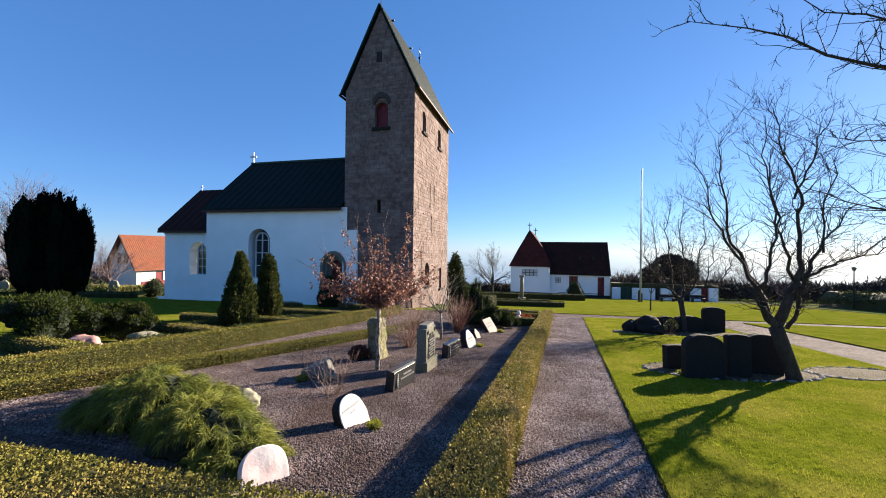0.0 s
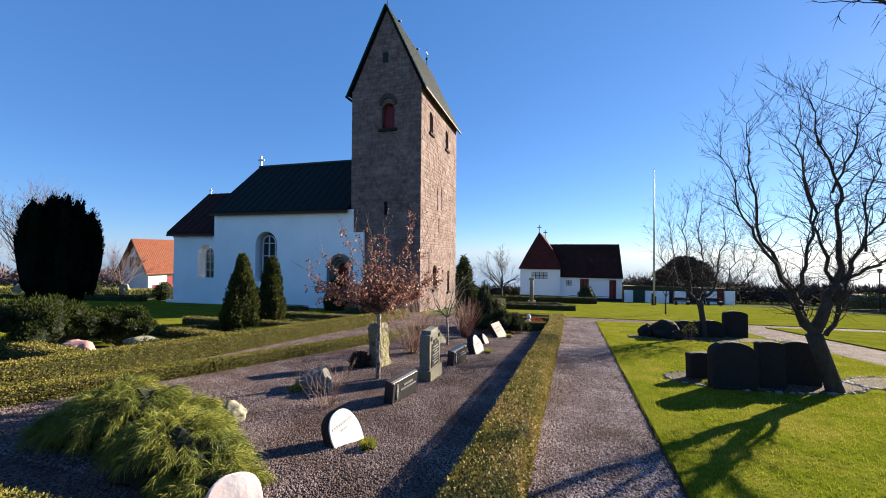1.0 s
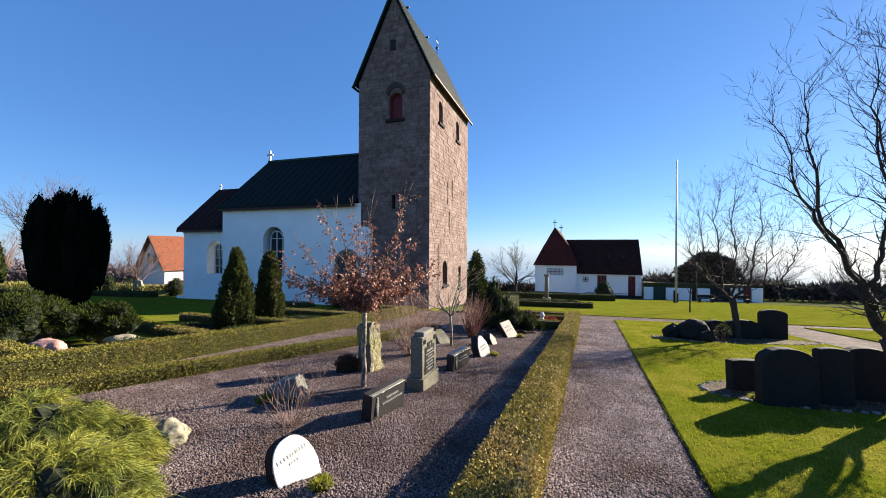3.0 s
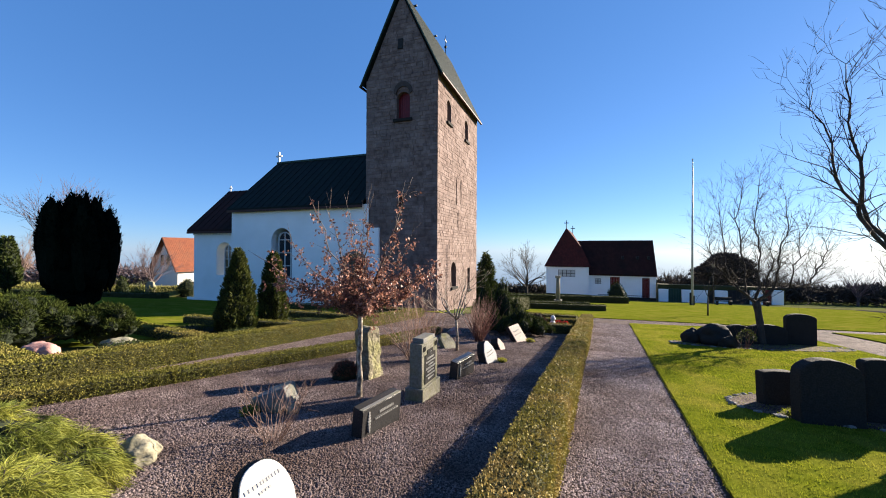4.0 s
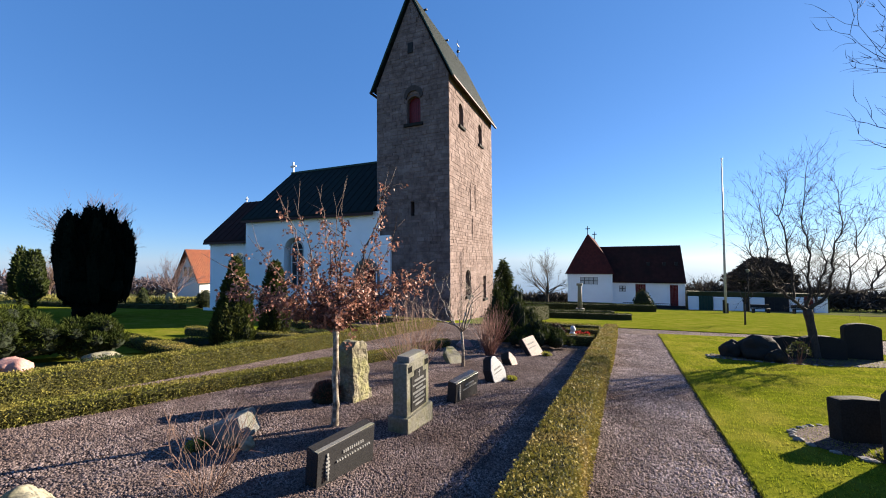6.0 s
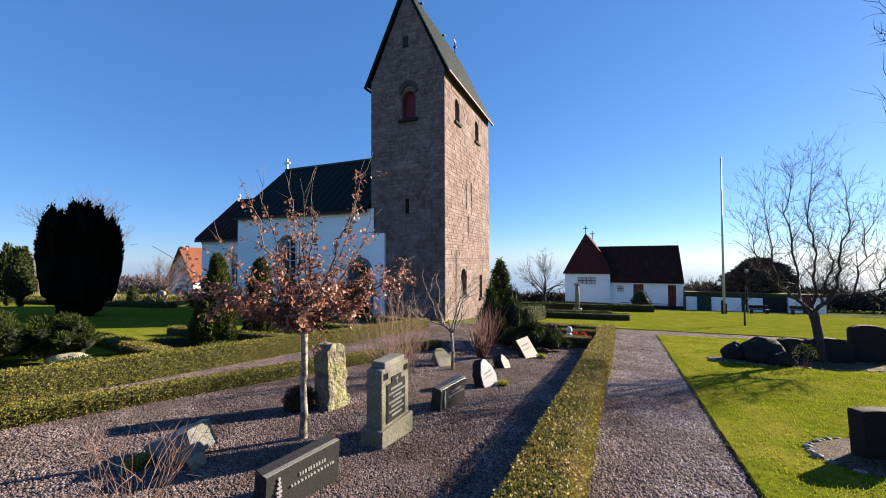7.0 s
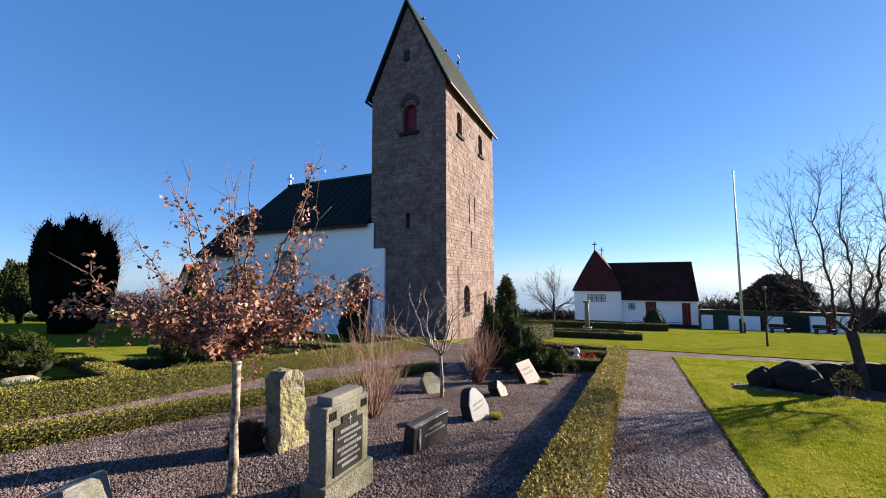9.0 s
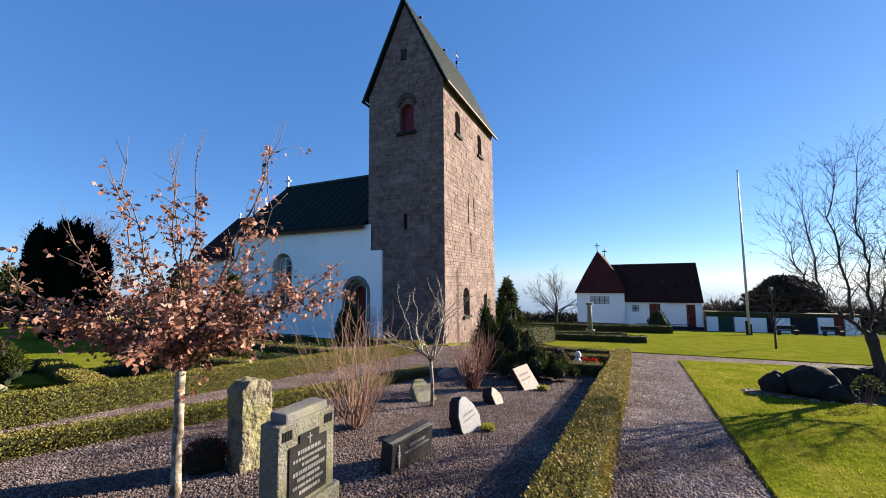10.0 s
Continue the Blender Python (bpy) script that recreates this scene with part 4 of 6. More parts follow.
def low_block(label, x, y, turn, w, h, d):
    """A low polished black block with a sloping top, a raised ornament and an inscription."""
    ob = thing("gravestone", label, "gravestone", x, y, turn=turn, group="low black blocks")
    bm = bmesh.new()
    slab(bm, [(0, 0, -0.1), (0, -0.03, h * 0.98), (0, d - 0.02, h + 0.02), (0, d + 0.02, -0.1)], (w, 0, 0))
    bmesh.ops.recalc_face_normals(bm, faces=bm.faces)
    bmesh.ops.bevel(bm, geom=list(bm.edges), offset=0.006, segments=2, affect="EDGES")
    part("block", bm, M_BLACKGR, ob, "polished black granite")
    # top plate paler than the block: the sunlight on it is in the colour
    bm = bmesh.new()
    box(bm, 0.005, w - 0.005, -0.025, d - 0.03, h * 0.985, h * 0.985 + 0.006, m=Matrix.Translation((0, 0, 0.002)))
    part("rough_top", bm, M_GREYGRAN, ob, "rough grey-green top face, coloured pale for sunlight")
    bm = bmesh.new()
    for i in range(7):      # leafy spray
        v = 0.05 + i * h * 0.105
        k = 0.022 * (1 - abs(i - 3) / 5)
        box(bm, 0.1 - k, 0.1 + k, -0.034 - 0.003 * i / 7, -0.01, v, v + 0.016)
    box(bm, 0.096, 0.104, -0.036, -0.012, 0.03, h * 0.86)
    part("ornament", bm, M_LETTER, ob, "pale carved spray")
    bm = bmesh.new()
    for u0, u1, v, hh in ((0.27, w - 0.16, h * 0.62, 0.024), (0.2, w - 0.08, h * 0.45, 0.014)):
        u = u0
        while u < u1:
            s = rng.uniform(0.018, 0.035)
            box(bm, u, u + s * 0.5, -0.031, -0.012, v, v + hh)
            u += s
    tagged(part("inscription", bm, M_LETTER, ob, "plain bars of carved writing"), kind="stuff")
    return ob


low_block("low polished black granite gravestone by the beech sapling", -1.95, 5.1, 80, 0.66, 0.29, 0.125)
low_block("low polished black granite gravestone beside the twig shrub", -1.78, 7.76, 80, 0.68, 0.29, 0.13)

# tall granite monument with a dark plaque
mon = thing("monument", "grey lichened granite monument with a dark inscription plaque", "gravestone", -1.82, 6.42, turn=88)
bm = bmesh.new()
box(bm, 0.0, 0.62, 0.0, 0.27, -0.1, 0.17, 0.012)
part("plinth", bm, M_MOSSY, mon)
bm = bmesh.new()
box(bm, 0.04, 0.58, 0.035, 0.225, 0.16, 0.77, 0.012)
part("shaft", bm, M_MOSSY, mon)
bm = bmesh.new()
box(bm, 0.11, 0.51, 0.045, 0.215, 0.765, 0.835, 0.012)
part("cap", bm, M_GREYGRAN, mon)
for u in (0.075, 0.475):
    for i in range(4):
        bm = bmesh.new()
        box(bm, u + i * 0.022, u + i * 0.022 + 0.011, 0.028, 0.04, 0.66, 0.725)
        part("flute", bm, M_DARKGR, mon)
bm = bmesh.new()
slab(bm, [(0.13, 0.025, 0.2), (0.49, 0.025, 0.2), (0.49, 0.025, 0.6), (0.41, 0.025, 0.6), (0.41, 0.025, 0.66), (0.22, 0.025, 0.66), (0.22, 0.025, 0.6), (0.13, 0.025, 0.6)], (0, 0.02, 0))
plq = part("plaque", bm, M_DARKGR, mon, "dark slate plaque")
bm = bmesh.new()
box(bm, 0.309, 0.317, 0.02, 0.027, 0.57, 0.65)
box(bm, 0.29, 0.336, 0.02, 0.027, 0.618, 0.626)
part("plaque_cross", bm, M_LETTER, plq)
bm = bmesh.new()
for u0, u1, v, hh in ((0.2, 0.42, 0.525, 0.028), (0.16, 0.46, 0.48, 0.02), (0.24, 0.4, 0.435, 0.022), (0.16, 0.46, 0.385, 0.028), (0.2, 0.42, 0.34, 0.024), (0.16, 0.45, 0.295, 0.02), (0.22, 0.42, 0.245, 0.024)):
    u = u0
    while u < u1:
        s = rng.uniform(0.014, 0.03)
        box(bm, u, u + s * 0.7, 0.0215, 0.027, v, v + hh)
        u += s
tagged(part("inscription", bm, M_LETTERGREY, plq, "plain bars of carved writing"), kind="stuff")

headstone("rough lichened upright stone with a knotted carving", -3.08, 7.12, 84, [(0.0, -0.1), (0.42, -0.1), (0.42, 0.1), (0.38, 0.13), (0.37, 0.6), (0.36, 0.76), (0.27, 0.85), (0.1, 0.86), (0.03, 0.78), (0.02, 0.14), (0.0, 0.1)], 0.26, M_ROUGHST, 4, 0.03)
oval = [(0.0, -0.14), (0.3, -0.14)] + [(0.15 + 0.185 * math.copysign(abs(math.cos(a)) ** 0.85, math.cos(a)), 0.05 + 0.29 * math.sin(a) ** 0.9) for a in [math.pi * i / 18 for i in range(19)]]
faced_stone("white rounded marble tablet on a leaning dark stone", -1.92, 3.70, 66, oval, 0.13, M_DARKGR, M_WHITEST, 22, 14, ((0.03, 0.28, 0.185, 0.028), (0.11, 0.2, 0.135, 0.018)), M_LETTERPALE)
faced_stone("pale grey pointed gravestone leaning on gravel", -1.6, 9.22, 70, [(0.06, -0.16), (0.34, -0.16), (0.44, 0.1), (0.4, 0.26), (0.29, 0.43), (0.22, 0.46), (0.14, 0.43), (0.03, 0.26), (0.0, 0.08)], 0.17, M_DARKGR, M_PALEGR, 18, 10, ((0.12, 0.33, 0.21, 0.026), (0.1, 0.34, 0.15, 0.018)))
faced_stone("small pale pointed fieldstone on gravel", -1.68, 10.95, 74, [(0.03, -0.1), (0.26, -0.1), (0.29, 0.1), (0.2, 0.24), (0.12, 0.31), (0.02, 0.2)], 0.2, M_DARKGR, M_PINKSLAB, 22, 8)
faced_stone("pinkish slab gravestone leaning far back by dark conifers", -1.5, 12.45, 66, [(0.0, -0.12), (0.56, -0.12), (0.57, 0.5), (0.02, 0.52)], 0.12, M_DARKGR, M_PINKSLAB, 34, 6, ((0.12, 0.44, 0.3, 0.045), (0.1, 0.46, 0.2, 0.035)))
headstone("mossy leaning slab beside a bare sapling", -2.95, 10.5, 62, [(0.0, -0.05), (0.42, -0.05), (0.4, 0.25), (0.3, 0.42), (0.12, 0.44), (0.0, 0.3)], 0.12, M_MOSSY, 42, 0.012)
headstone("reddish fieldstone standing in the gravel", -3.6, 13.0, 60, [(0.0, -0.05), (0.45, -0.05), (0.4, 0.14), (0.2, 0.24), (0.04, 0.15)], 0.3, M_PINKROCK, 20, 0.03)

# group of dark stones under the pruned tree
dark = "dark stones on the lawn"
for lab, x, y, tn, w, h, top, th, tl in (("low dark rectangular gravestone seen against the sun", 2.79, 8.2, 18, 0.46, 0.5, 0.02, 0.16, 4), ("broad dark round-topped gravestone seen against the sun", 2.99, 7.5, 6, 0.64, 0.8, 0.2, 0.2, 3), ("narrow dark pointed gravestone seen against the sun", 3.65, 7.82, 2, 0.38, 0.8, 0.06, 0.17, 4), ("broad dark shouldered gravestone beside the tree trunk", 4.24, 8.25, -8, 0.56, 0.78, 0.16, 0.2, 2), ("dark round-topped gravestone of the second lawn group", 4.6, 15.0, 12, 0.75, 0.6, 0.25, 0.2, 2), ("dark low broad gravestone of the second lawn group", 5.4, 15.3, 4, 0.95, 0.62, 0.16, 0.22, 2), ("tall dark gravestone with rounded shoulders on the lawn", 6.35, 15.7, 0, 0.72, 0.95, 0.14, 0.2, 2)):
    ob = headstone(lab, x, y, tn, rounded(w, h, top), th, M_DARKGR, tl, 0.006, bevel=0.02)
    tagged(ob, group=dark)


def boulder(label, x, y, r, mat, seed, sink=0.3, group=""):
    ob = thing("boulder", label, "boulder", x, y, group=group)
    bm = bmesh.new()
    blob(bm, (0, 0, r[2] * (1 - sink)), r, 0.16, 1.5, 4, False, seed)
    for v in bm.verts:
        v.co += v.co.normalized() * 0.02 * noise.noise(v.co * 9)
    part("rock", bm, mat, ob, smooth=True)
    return ob


def angular_rock(label, x, y, size, turn, lean, mat, seed):
    """A broken slab of rock with flat faces and sharp worn edges, leaning on the ground."""
    r = random.Random(seed)
    ob = thing("boulder", label, "boulder", x, y, turn=turn)
    bm = bmesh.new()
    for sx in (-1, -0.4, 0.5, 1):
        for sy in (-1, 1):
            for sz in (-1, 1):
                k = 0.78 if abs(sx) == 1 else 1.0
                bm.verts.new((size[0] * sx * r.uniform(0.85, 1.1), size[1] * sy * k * r.uniform(0.75, 1.1), size[2] * sz * k * r.uniform(0.7, 1.15)))
    bmesh.ops.convex_hull(bm, input=bm.verts)
    bmesh.ops.delete(bm, geom=[v for v in bm.verts if not v.link_faces], context="VERTS")
    bmesh.ops.bevel(bm, geom=list(bm.edges), offset=size[2] * 0.12, segments=2, profile=0.6, affect="EDGES")
    bmesh.ops.triangulate(bm, faces=bm.faces)
    for _ in range(2):
        bmesh.ops.subdivide_edges(bm, edges=[e for e in bm.edges if e.calc_length() > 0.05], cuts=1)
        bmesh.ops.triangulate(bm, faces=bm.faces)
    for v in bm.verts:
        v.co += v.co.normalized() * 0.016 * noise.noise(v.co * 11) + v.co.normalized() * 0.02 * noise.noise(v.co * 4)
    bmesh.ops.rotate(bm, verts=bm.verts, cent=(0, 0, 0), matrix=Euler((0, -radians(lean), 0)).to_matrix())
    low = min(v.co.z for v in bm.verts)
    bmesh.ops.translate(bm, verts=bm.verts, vec=(0, 0, -low - size[2] * 0.35))
    part("rock", bm, mat, ob)
    return ob


boulder("pale yellowish boulder half under the juniper", -3.48, 3.95, (0.17, 0.14, 0.13), M_BOULDER, 1, 0.45)
angular_rock("grey broken slab of rock leaning among dry twigs", -3.45, 5.5, (0.23, 0.2, 0.14), 15, 20, M_GREYGRAN, 2)
boulder("small pale stone against the grey boulder", -3.12, 5.42, (0.07, 0.07, 0.07), M_BOULDER, 5)
boulder("low pink boulder on a grave plot", -9.35, 5.75, (0.42, 0.28, 0.2), M_PINKROCK, 3)
boulder("flat grey fieldstone on a grave plot", -9.4, 7.1, (0.4, 0.3, 0.16), M_BOULDER, 4)
boulder("flat grey fieldstone on a grave plot", -11.6, 7.9, (0.4, 0.3, 0.14), M_GREYGRAN, 6)
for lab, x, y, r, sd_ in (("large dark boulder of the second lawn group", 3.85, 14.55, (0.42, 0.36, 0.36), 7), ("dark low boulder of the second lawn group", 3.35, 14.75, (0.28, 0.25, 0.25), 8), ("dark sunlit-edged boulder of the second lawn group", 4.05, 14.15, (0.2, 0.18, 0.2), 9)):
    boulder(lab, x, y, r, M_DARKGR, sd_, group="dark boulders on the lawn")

# gravel beds with pale kerbs round the stones on the lawn
for cx, cy, rx, ry, turn in ((3.7, 8.35, 1.55, 0.75, 12), (6.1, 9.0, 0.95, 0.5, 25), (5.0, 14.9, 2.3, 0.75, 12)):
    bed = thing("grave_bed", "grey gravel grave bed ringed by pale kerbstones", "grave bed", cx, cy, turn=turn)
    ca, sa = math.cos(radians(turn)), math.sin(radians(turn))
    ground_at = lambda u, v: g(cx + u * ca - v * sa, cy + u * sa + v * ca) - g(cx, cy)
    bm = bmesh.new()
    pts = [(rx * math.cos(math.tau * i / 32), ry * math.sin(math.tau * i / 32)) for i in range(32)]
    slab(bm, [(u, v, ground_at(u, v) + 0.045) for u, v in pts], (0, 0, -0.06))
    part("bed_gravel", bm, M_GRAVEL, bed)
    for i in range(54):
        a = math.tau * i / 54 + rng.normal(0, 0.03)
        u, v = (rx + 0.02) * math.cos(a), (ry + 0.02) * math.sin(a)
        bm = bmesh.new()
        k = rng.uniform(0.6, 1.1)
        blob(bm, (u, v, ground_at(u, v) + 0.045), (0.06 * k, 0.042 * k, 0.026 * k), 0.22, 2, 1, False, i * 3.3)
        part("kerbstone", bm, M_KERB, bed)


# ---- trees and shrubs ----
def limb(bm, rnd, p, d, length, r, depth, up=0.15, spread=0.75, kids=(2, 4), wig=0.22, ends=None, sides=(7, 5, 4, 3, 3), taper=0.55):
    """One branch and, from it, its children."""
    n = max(3, 6 - depth)
    pts, rad = [p], [r]
    d = Vector(d).normalized()
    for i in range(n):
        d = (d + Vector((rnd.gauss(0, wig), rnd.gauss(0, wig), rnd.gauss(0, wig) + up)) * (0.55 if depth == 0 else 0.8)).normalized()
        p = p + d * (length / n)
        pts.append(p)
        rad.append(r * (1 - (1 - taper) * (i + 1) / n) if depth < 4 else r * (1 - 0.75 * (i + 1) / n))
    tube(bm, pts, rad, sides[min(depth, len(sides) - 1)])
    if ends is not None:
        ends.append((depth, pts, d))
    return pts, rad, d


def grow(bm, rnd, p, d, length, r, depth, maxd, ends, up, spread, kids, shrink=0.72, wig=0.2, rmin=0.0025):
    pts, rad, d1 = limb(bm, rnd, p, d, length, r, depth, up, spread, wig=wig, ends=ends)
    if depth >= maxd:
        return
    k = rnd.randint(*kids)
    for i in range(k):
        j = len(pts) - 1 if i == 0 else rnd.randint(max(1, len(pts) // 2 - 1), len(pts) - 1)
        side = Vector((rnd.gauss(0, 1), rnd.gauss(0, 1), rnd.gauss(0, 0.6)))
        nd = (d1 + side.normalized() * (spread * (0.5 if i == 0 else 1.0))).normalized()
        grow(bm, rnd, pts[j], nd, length * shrink * rnd.uniform(0.75, 1.15), max(rad[j] * (0.8 if i == 0 else 0.62), rmin), depth + 1, maxd, ends, up, spread, kids, shrink, wig, rmin)


def shaped_tree(name, label, x, y, limbs, seed, facing=(0.967, 0.253), twigs=3, spur=0.62, mat=None):
    """A pruned bare tree: limbs are bent lines (across, up, radius) in its main plane, each thick with crooked twigs."""
    rnd = random.Random(seed)
    ob = thing(name, label, "tree", x, y)
    across, deep = Vector((facing[0], facing[1], 0)), Vector((-facing[1], facing[0], 0))
    for k, line in enumerate(limbs):
        bm = bmesh.new()
        drift = 0.0 if k < 1 else rnd.uniform(-0.35, 0.35)
        h0, h1 = line[0][1], line[-1][1]
        ctrl = [(across * a + Vector((0, 0, z)) + deep * drift * (z - h0) / max(0.3, h1 - h0), r) for a, z, r in line]
        pts, rad = [], []
        for (p, r0), (q, r1) in zip(ctrl, ctrl[1:]):
            for i in range(4):
                f = i / 4
                w = 0.0 if (k == 0 or (i == 0 and p is ctrl[0][0])) else 0.028
                pts.append(p.lerp(q, f) + Vector((rnd.gauss(0, w), rnd.gauss(0, w), rnd.gauss(0, w * 0.6))))
                rad.append((r0 + (r1 - r0) * f) * rnd.uniform(0.93, 1.1))
        pts.append(ctrl[-1][0])
        rad.append(ctrl[-1][1])
        tube(bm, pts, rad, 9 if k == 0 else 7)
        if k:
            for i in range(2, len(pts)):
                for _ in range(twigs if rad[i] < 0.035 else twigs - 1):
                    d = (pts[i] - pts[i - 1]).normalized() * 0.7 + Vector((rnd.gauss(0, 0.75), rnd.gauss(0, 0.75), rnd.gauss(0.25, 0.45)))
                    L = spur * rnd.uniform(0.25, 1.0) * (1.0 if rad[i] < 0.03 else 0.7)
                    grow(bm, rnd, pts[i], d, L, min(0.0085, rad[i] * 0.6), 3, 5, None, 0.1, 0.8, (2, 4), 0.62, 0.24, 0.0029)
        part("trunk" if k == 0 else "limb", bm, mat or M_BARK, ob, smooth=True)
    return ob


def bare_tree(name, label, x, y, trunk, limbs, seed, maxd=5, mat=None, length=1.0, r=0.06, up=0.1, spread=0.7, kids=(2, 4), cat="tree", shrink=0.74, group=""):
    """trunk: points from the ground up, with radii; limbs: (point index, direction, length factor)."""
    rnd = random.Random(seed)
    ob = thing(name, label, cat, x, y, group=group)
    bm = bmesh.new()
    pts = [Vector(p) for p, _ in trunk]
    rad = [q for _, q in trunk]
    tube(bm, pts, rad, 10)
    part("trunk", bm, mat or M_BARK, ob, smooth=True)
    bm = bmesh.new()
    ends = []
    for i, d, k in limbs:
        grow(bm, rnd, pts[i], d, length * k, r * (0.75 + 0.25 * k), 1, maxd, ends, up, spread, kids, shrink, 0.26, 0.0036)
    part("crown", bm, mat or M_BARK, ob, smooth=True)
    return ob, ends


# pruned tree on the lawn, leaning towards the path
shaped_tree("lawn_tree", "bare dark pruned tree leaning over dark gravestones", 4.52, 7.95, [
    [(0.03, -0.1, 0.17), (0.0, 0.08, 0.125), (-0.14, 0.45, 0.105), (-0.33, 0.97, 0.11)],
    [(-0.33, 0.9, 0.085), (-0.52, 1.35, 0.072), (-0.64, 1.7, 0.051), (-1.03, 2.46, 0.024), (-1.17, 3.46, 0.014), (-1.14, 4.5, 0.005)],
    [(-0.62, 1.62, 0.034), (-1.19, 2.5, 0.02), (-1.5, 3.2, 0.012), (-1.7, 4.1, 0.004)],
    [(-0.62, 1.66, 0.034), (-0.45, 2.2, 0.023), (-0.47, 2.9, 0.016), (-0.72, 3.75, 0.01), (-0.8, 4.6, 0.004)],
    [(-0.38, 1.05, 0.027), (-0.66, 1.32, 0.023), (-0.88, 1.48, 0.018)],
    [(-0.33, 0.92, 0.089), (-0.16, 1.5, 0.076), (0.05, 1.82, 0.051), (-0.03, 2.6, 0.031), (-0.03, 3.3, 0.023), (-0.47, 4.13, 0.011), (-0.62, 4.8, 0.004)],
    [(-0.03, 3.25, 0.02), (0.2, 3.9, 0.012), (0.53, 4.75, 0.004)],
    [(0.0, 1.78, 0.031), (-0.22, 2.6, 0.02), (-0.3, 3.46, 0.014), (-0.22, 4.2, 0.005)],
    [(0.02, 1.8, 0.041), (0.22, 1.9, 0.037), (0.53, 2.35, 0.023), (0.81, 2.69, 0.015), (1.4, 3.2, 0.005)],
    [(0.5, 2.3, 0.02), (0.46, 3.2, 0.012), (0.62, 4.1, 0.005)],
    [(0.2, 1.88, 0.027), (0.75, 2.15, 0.018), (1.3, 2.3, 0.011), (1.9, 2.75, 0.004)],
    [(-0.14, 0.95, 0.034), (0.06, 1.25, 0.031), (0.12, 1.55, 0.027), (0.22, 1.9, 0.027)],
], 11)
shaped_tree("lawn_tree", "bare dark spreading tree above the second stone group", 5.25, 15.35, [
    [(0.02, -0.1, 0.14), (0.0, 0.1, 0.105), (-0.05, 0.7, 0.09), (-0.16, 1.3, 0.095)],
    [(-0.16, 1.2, 0.041), (-0.6, 1.6, 0.034), (-1.1, 1.95, 0.024), (-1.5, 2.5, 0.014), (-1.8, 3.4, 0.005)],
    [(-0.5, 1.5, 0.031), (-0.55, 2.4, 0.022), (-0.8, 3.7, 0.012), (-0.6, 4.9, 0.005)],
    [(-1.0, 1.9, 0.02), (-1.1, 2.9, 0.014), (-1.2, 4.2, 0.005)],
    [(-0.16, 1.25, 0.041), (-0.05, 1.9, 0.031), (0.0, 2.7, 0.02), (-0.15, 3.6, 0.012), (0.1, 5.1, 0.005)],
    [(-0.1, 1.3, 0.041), (0.4, 1.75, 0.034), (0.5, 2.5, 0.023), (0.85, 3.5, 0.012), (0.7, 4.6, 0.005)],
    [(0.3, 1.65, 0.034), (0.9, 1.72, 0.029), (1.5, 1.8, 0.022), (1.9, 2.4, 0.014), (2.2, 3.3, 0.005)],
    [(0.85, 1.72, 0.023), (1.05, 2.6, 0.014), (1.25, 3.7, 0.005)],
    [(-0.1, 1.3, 0.034), (0.1, 1.7, 0.027), (0.25, 2.3, 0.018), (0.3, 3.3, 0.005)],
], 23, (0.93, 0.37), 5, 0.72)
# tree outside the path whose limbs hang over the lawn
bare_tree("lawn_tree", "bare tree with long low limbs over the lawn", 6.6, 4.6, [((0, 0, -0.1), 0.2), ((0, 0, 0.9), 0.16), ((-0.1, 0, 1.9), 0.15)], [(2, (-1.0, -0.05, 0.38), 1.75), (2, (-1.0, 0.2, 0.62), 1.6), (2, (-0.75, 0.5, 0.75), 1.3), (2, (0.1, 0.3, 1.0), 1.3), (2, (0.8, 0.2, 0.7), 1.2), (2, (-0.5, -0.9, 0.8), 1.2)], 35, 5, length=1.2, r=0.042, up=0.03, spread=0.5, kids=(2, 4), shrink=0.72)

over = thing("overhanging_limbs", "long bare twiggy limbs reaching over the lawn", "branches", 6.6, 4.6)
ro = random.Random(8)
for target, r0 in (((1.2, 3.3, 3.62), 0.04), ((1.95, 3.45, 3.85), 0.036), ((2.5, 3.7, 3.35), 0.03), ((2.3, 3.6, 2.75), 0.028)):
    bm = bmesh.new()
    a = Vector((-0.1, 0.0, 1.85))
    b = Vector(target) - Vector((6.6, 4.6, g(6.6, 4.6)))
    pts = [a + (b - a) * (i / 14) + Vector((ro.gauss(0, 0.035), ro.gauss(0, 0.035), ro.gauss(0, 0.035) + 0.55 * math.sin(math.pi * i / 14) * 0.35)) for i in range(15)]
    tube(bm, pts, [r0 * (1 - 0.94 * i / 14) for i in range(15)], 7)
    for i in range(3, 15):
        for _ in range(7):
            d = (pts[i] - pts[i - 1]).normalized() + Vector((ro.gauss(0, 0.7), ro.gauss(0, 0.7), ro.gauss(0.3, 0.6)))
            grow(bm, ro, pts[i].lerp(pts[i - 1], ro.random()), d, ro.uniform(0.03, 0.09) if ro.random() < 0.75 else ro.uniform(0.14, 0.3), 0.005, 3, 5, None, 0.05, 1.0, (1, 3), 0.62, 0.3, 0.003)
    part("limb", bm, M_BARK, over)

# young beech with its dry brown leaves
beech = thing("beech_sapling", "young beech with pale bark and dry brown leaves", "tree", -2.76, 6.32)
bm = bmesh.new()
tube(bm, [(0, 0, -0.05), (0.012, 0, 0.06), (0.018, 0, 0.2), (0.02, 0.005, 0.24), (0.022, 0.005, 0.29), (0.006, 0.01, 0.46), (-0.004, 0.01, 0.6), (0.006, 0.012, 0.655), (0.012, 0.01, 0.72), (0.022, 0.0, 1.0), (0.02, 0, 1.2)], [0.056, 0.043, 0.036, 0.044, 0.036, 0.033, 0.033, 0.041, 0.033, 0.034, 0.04], 12)
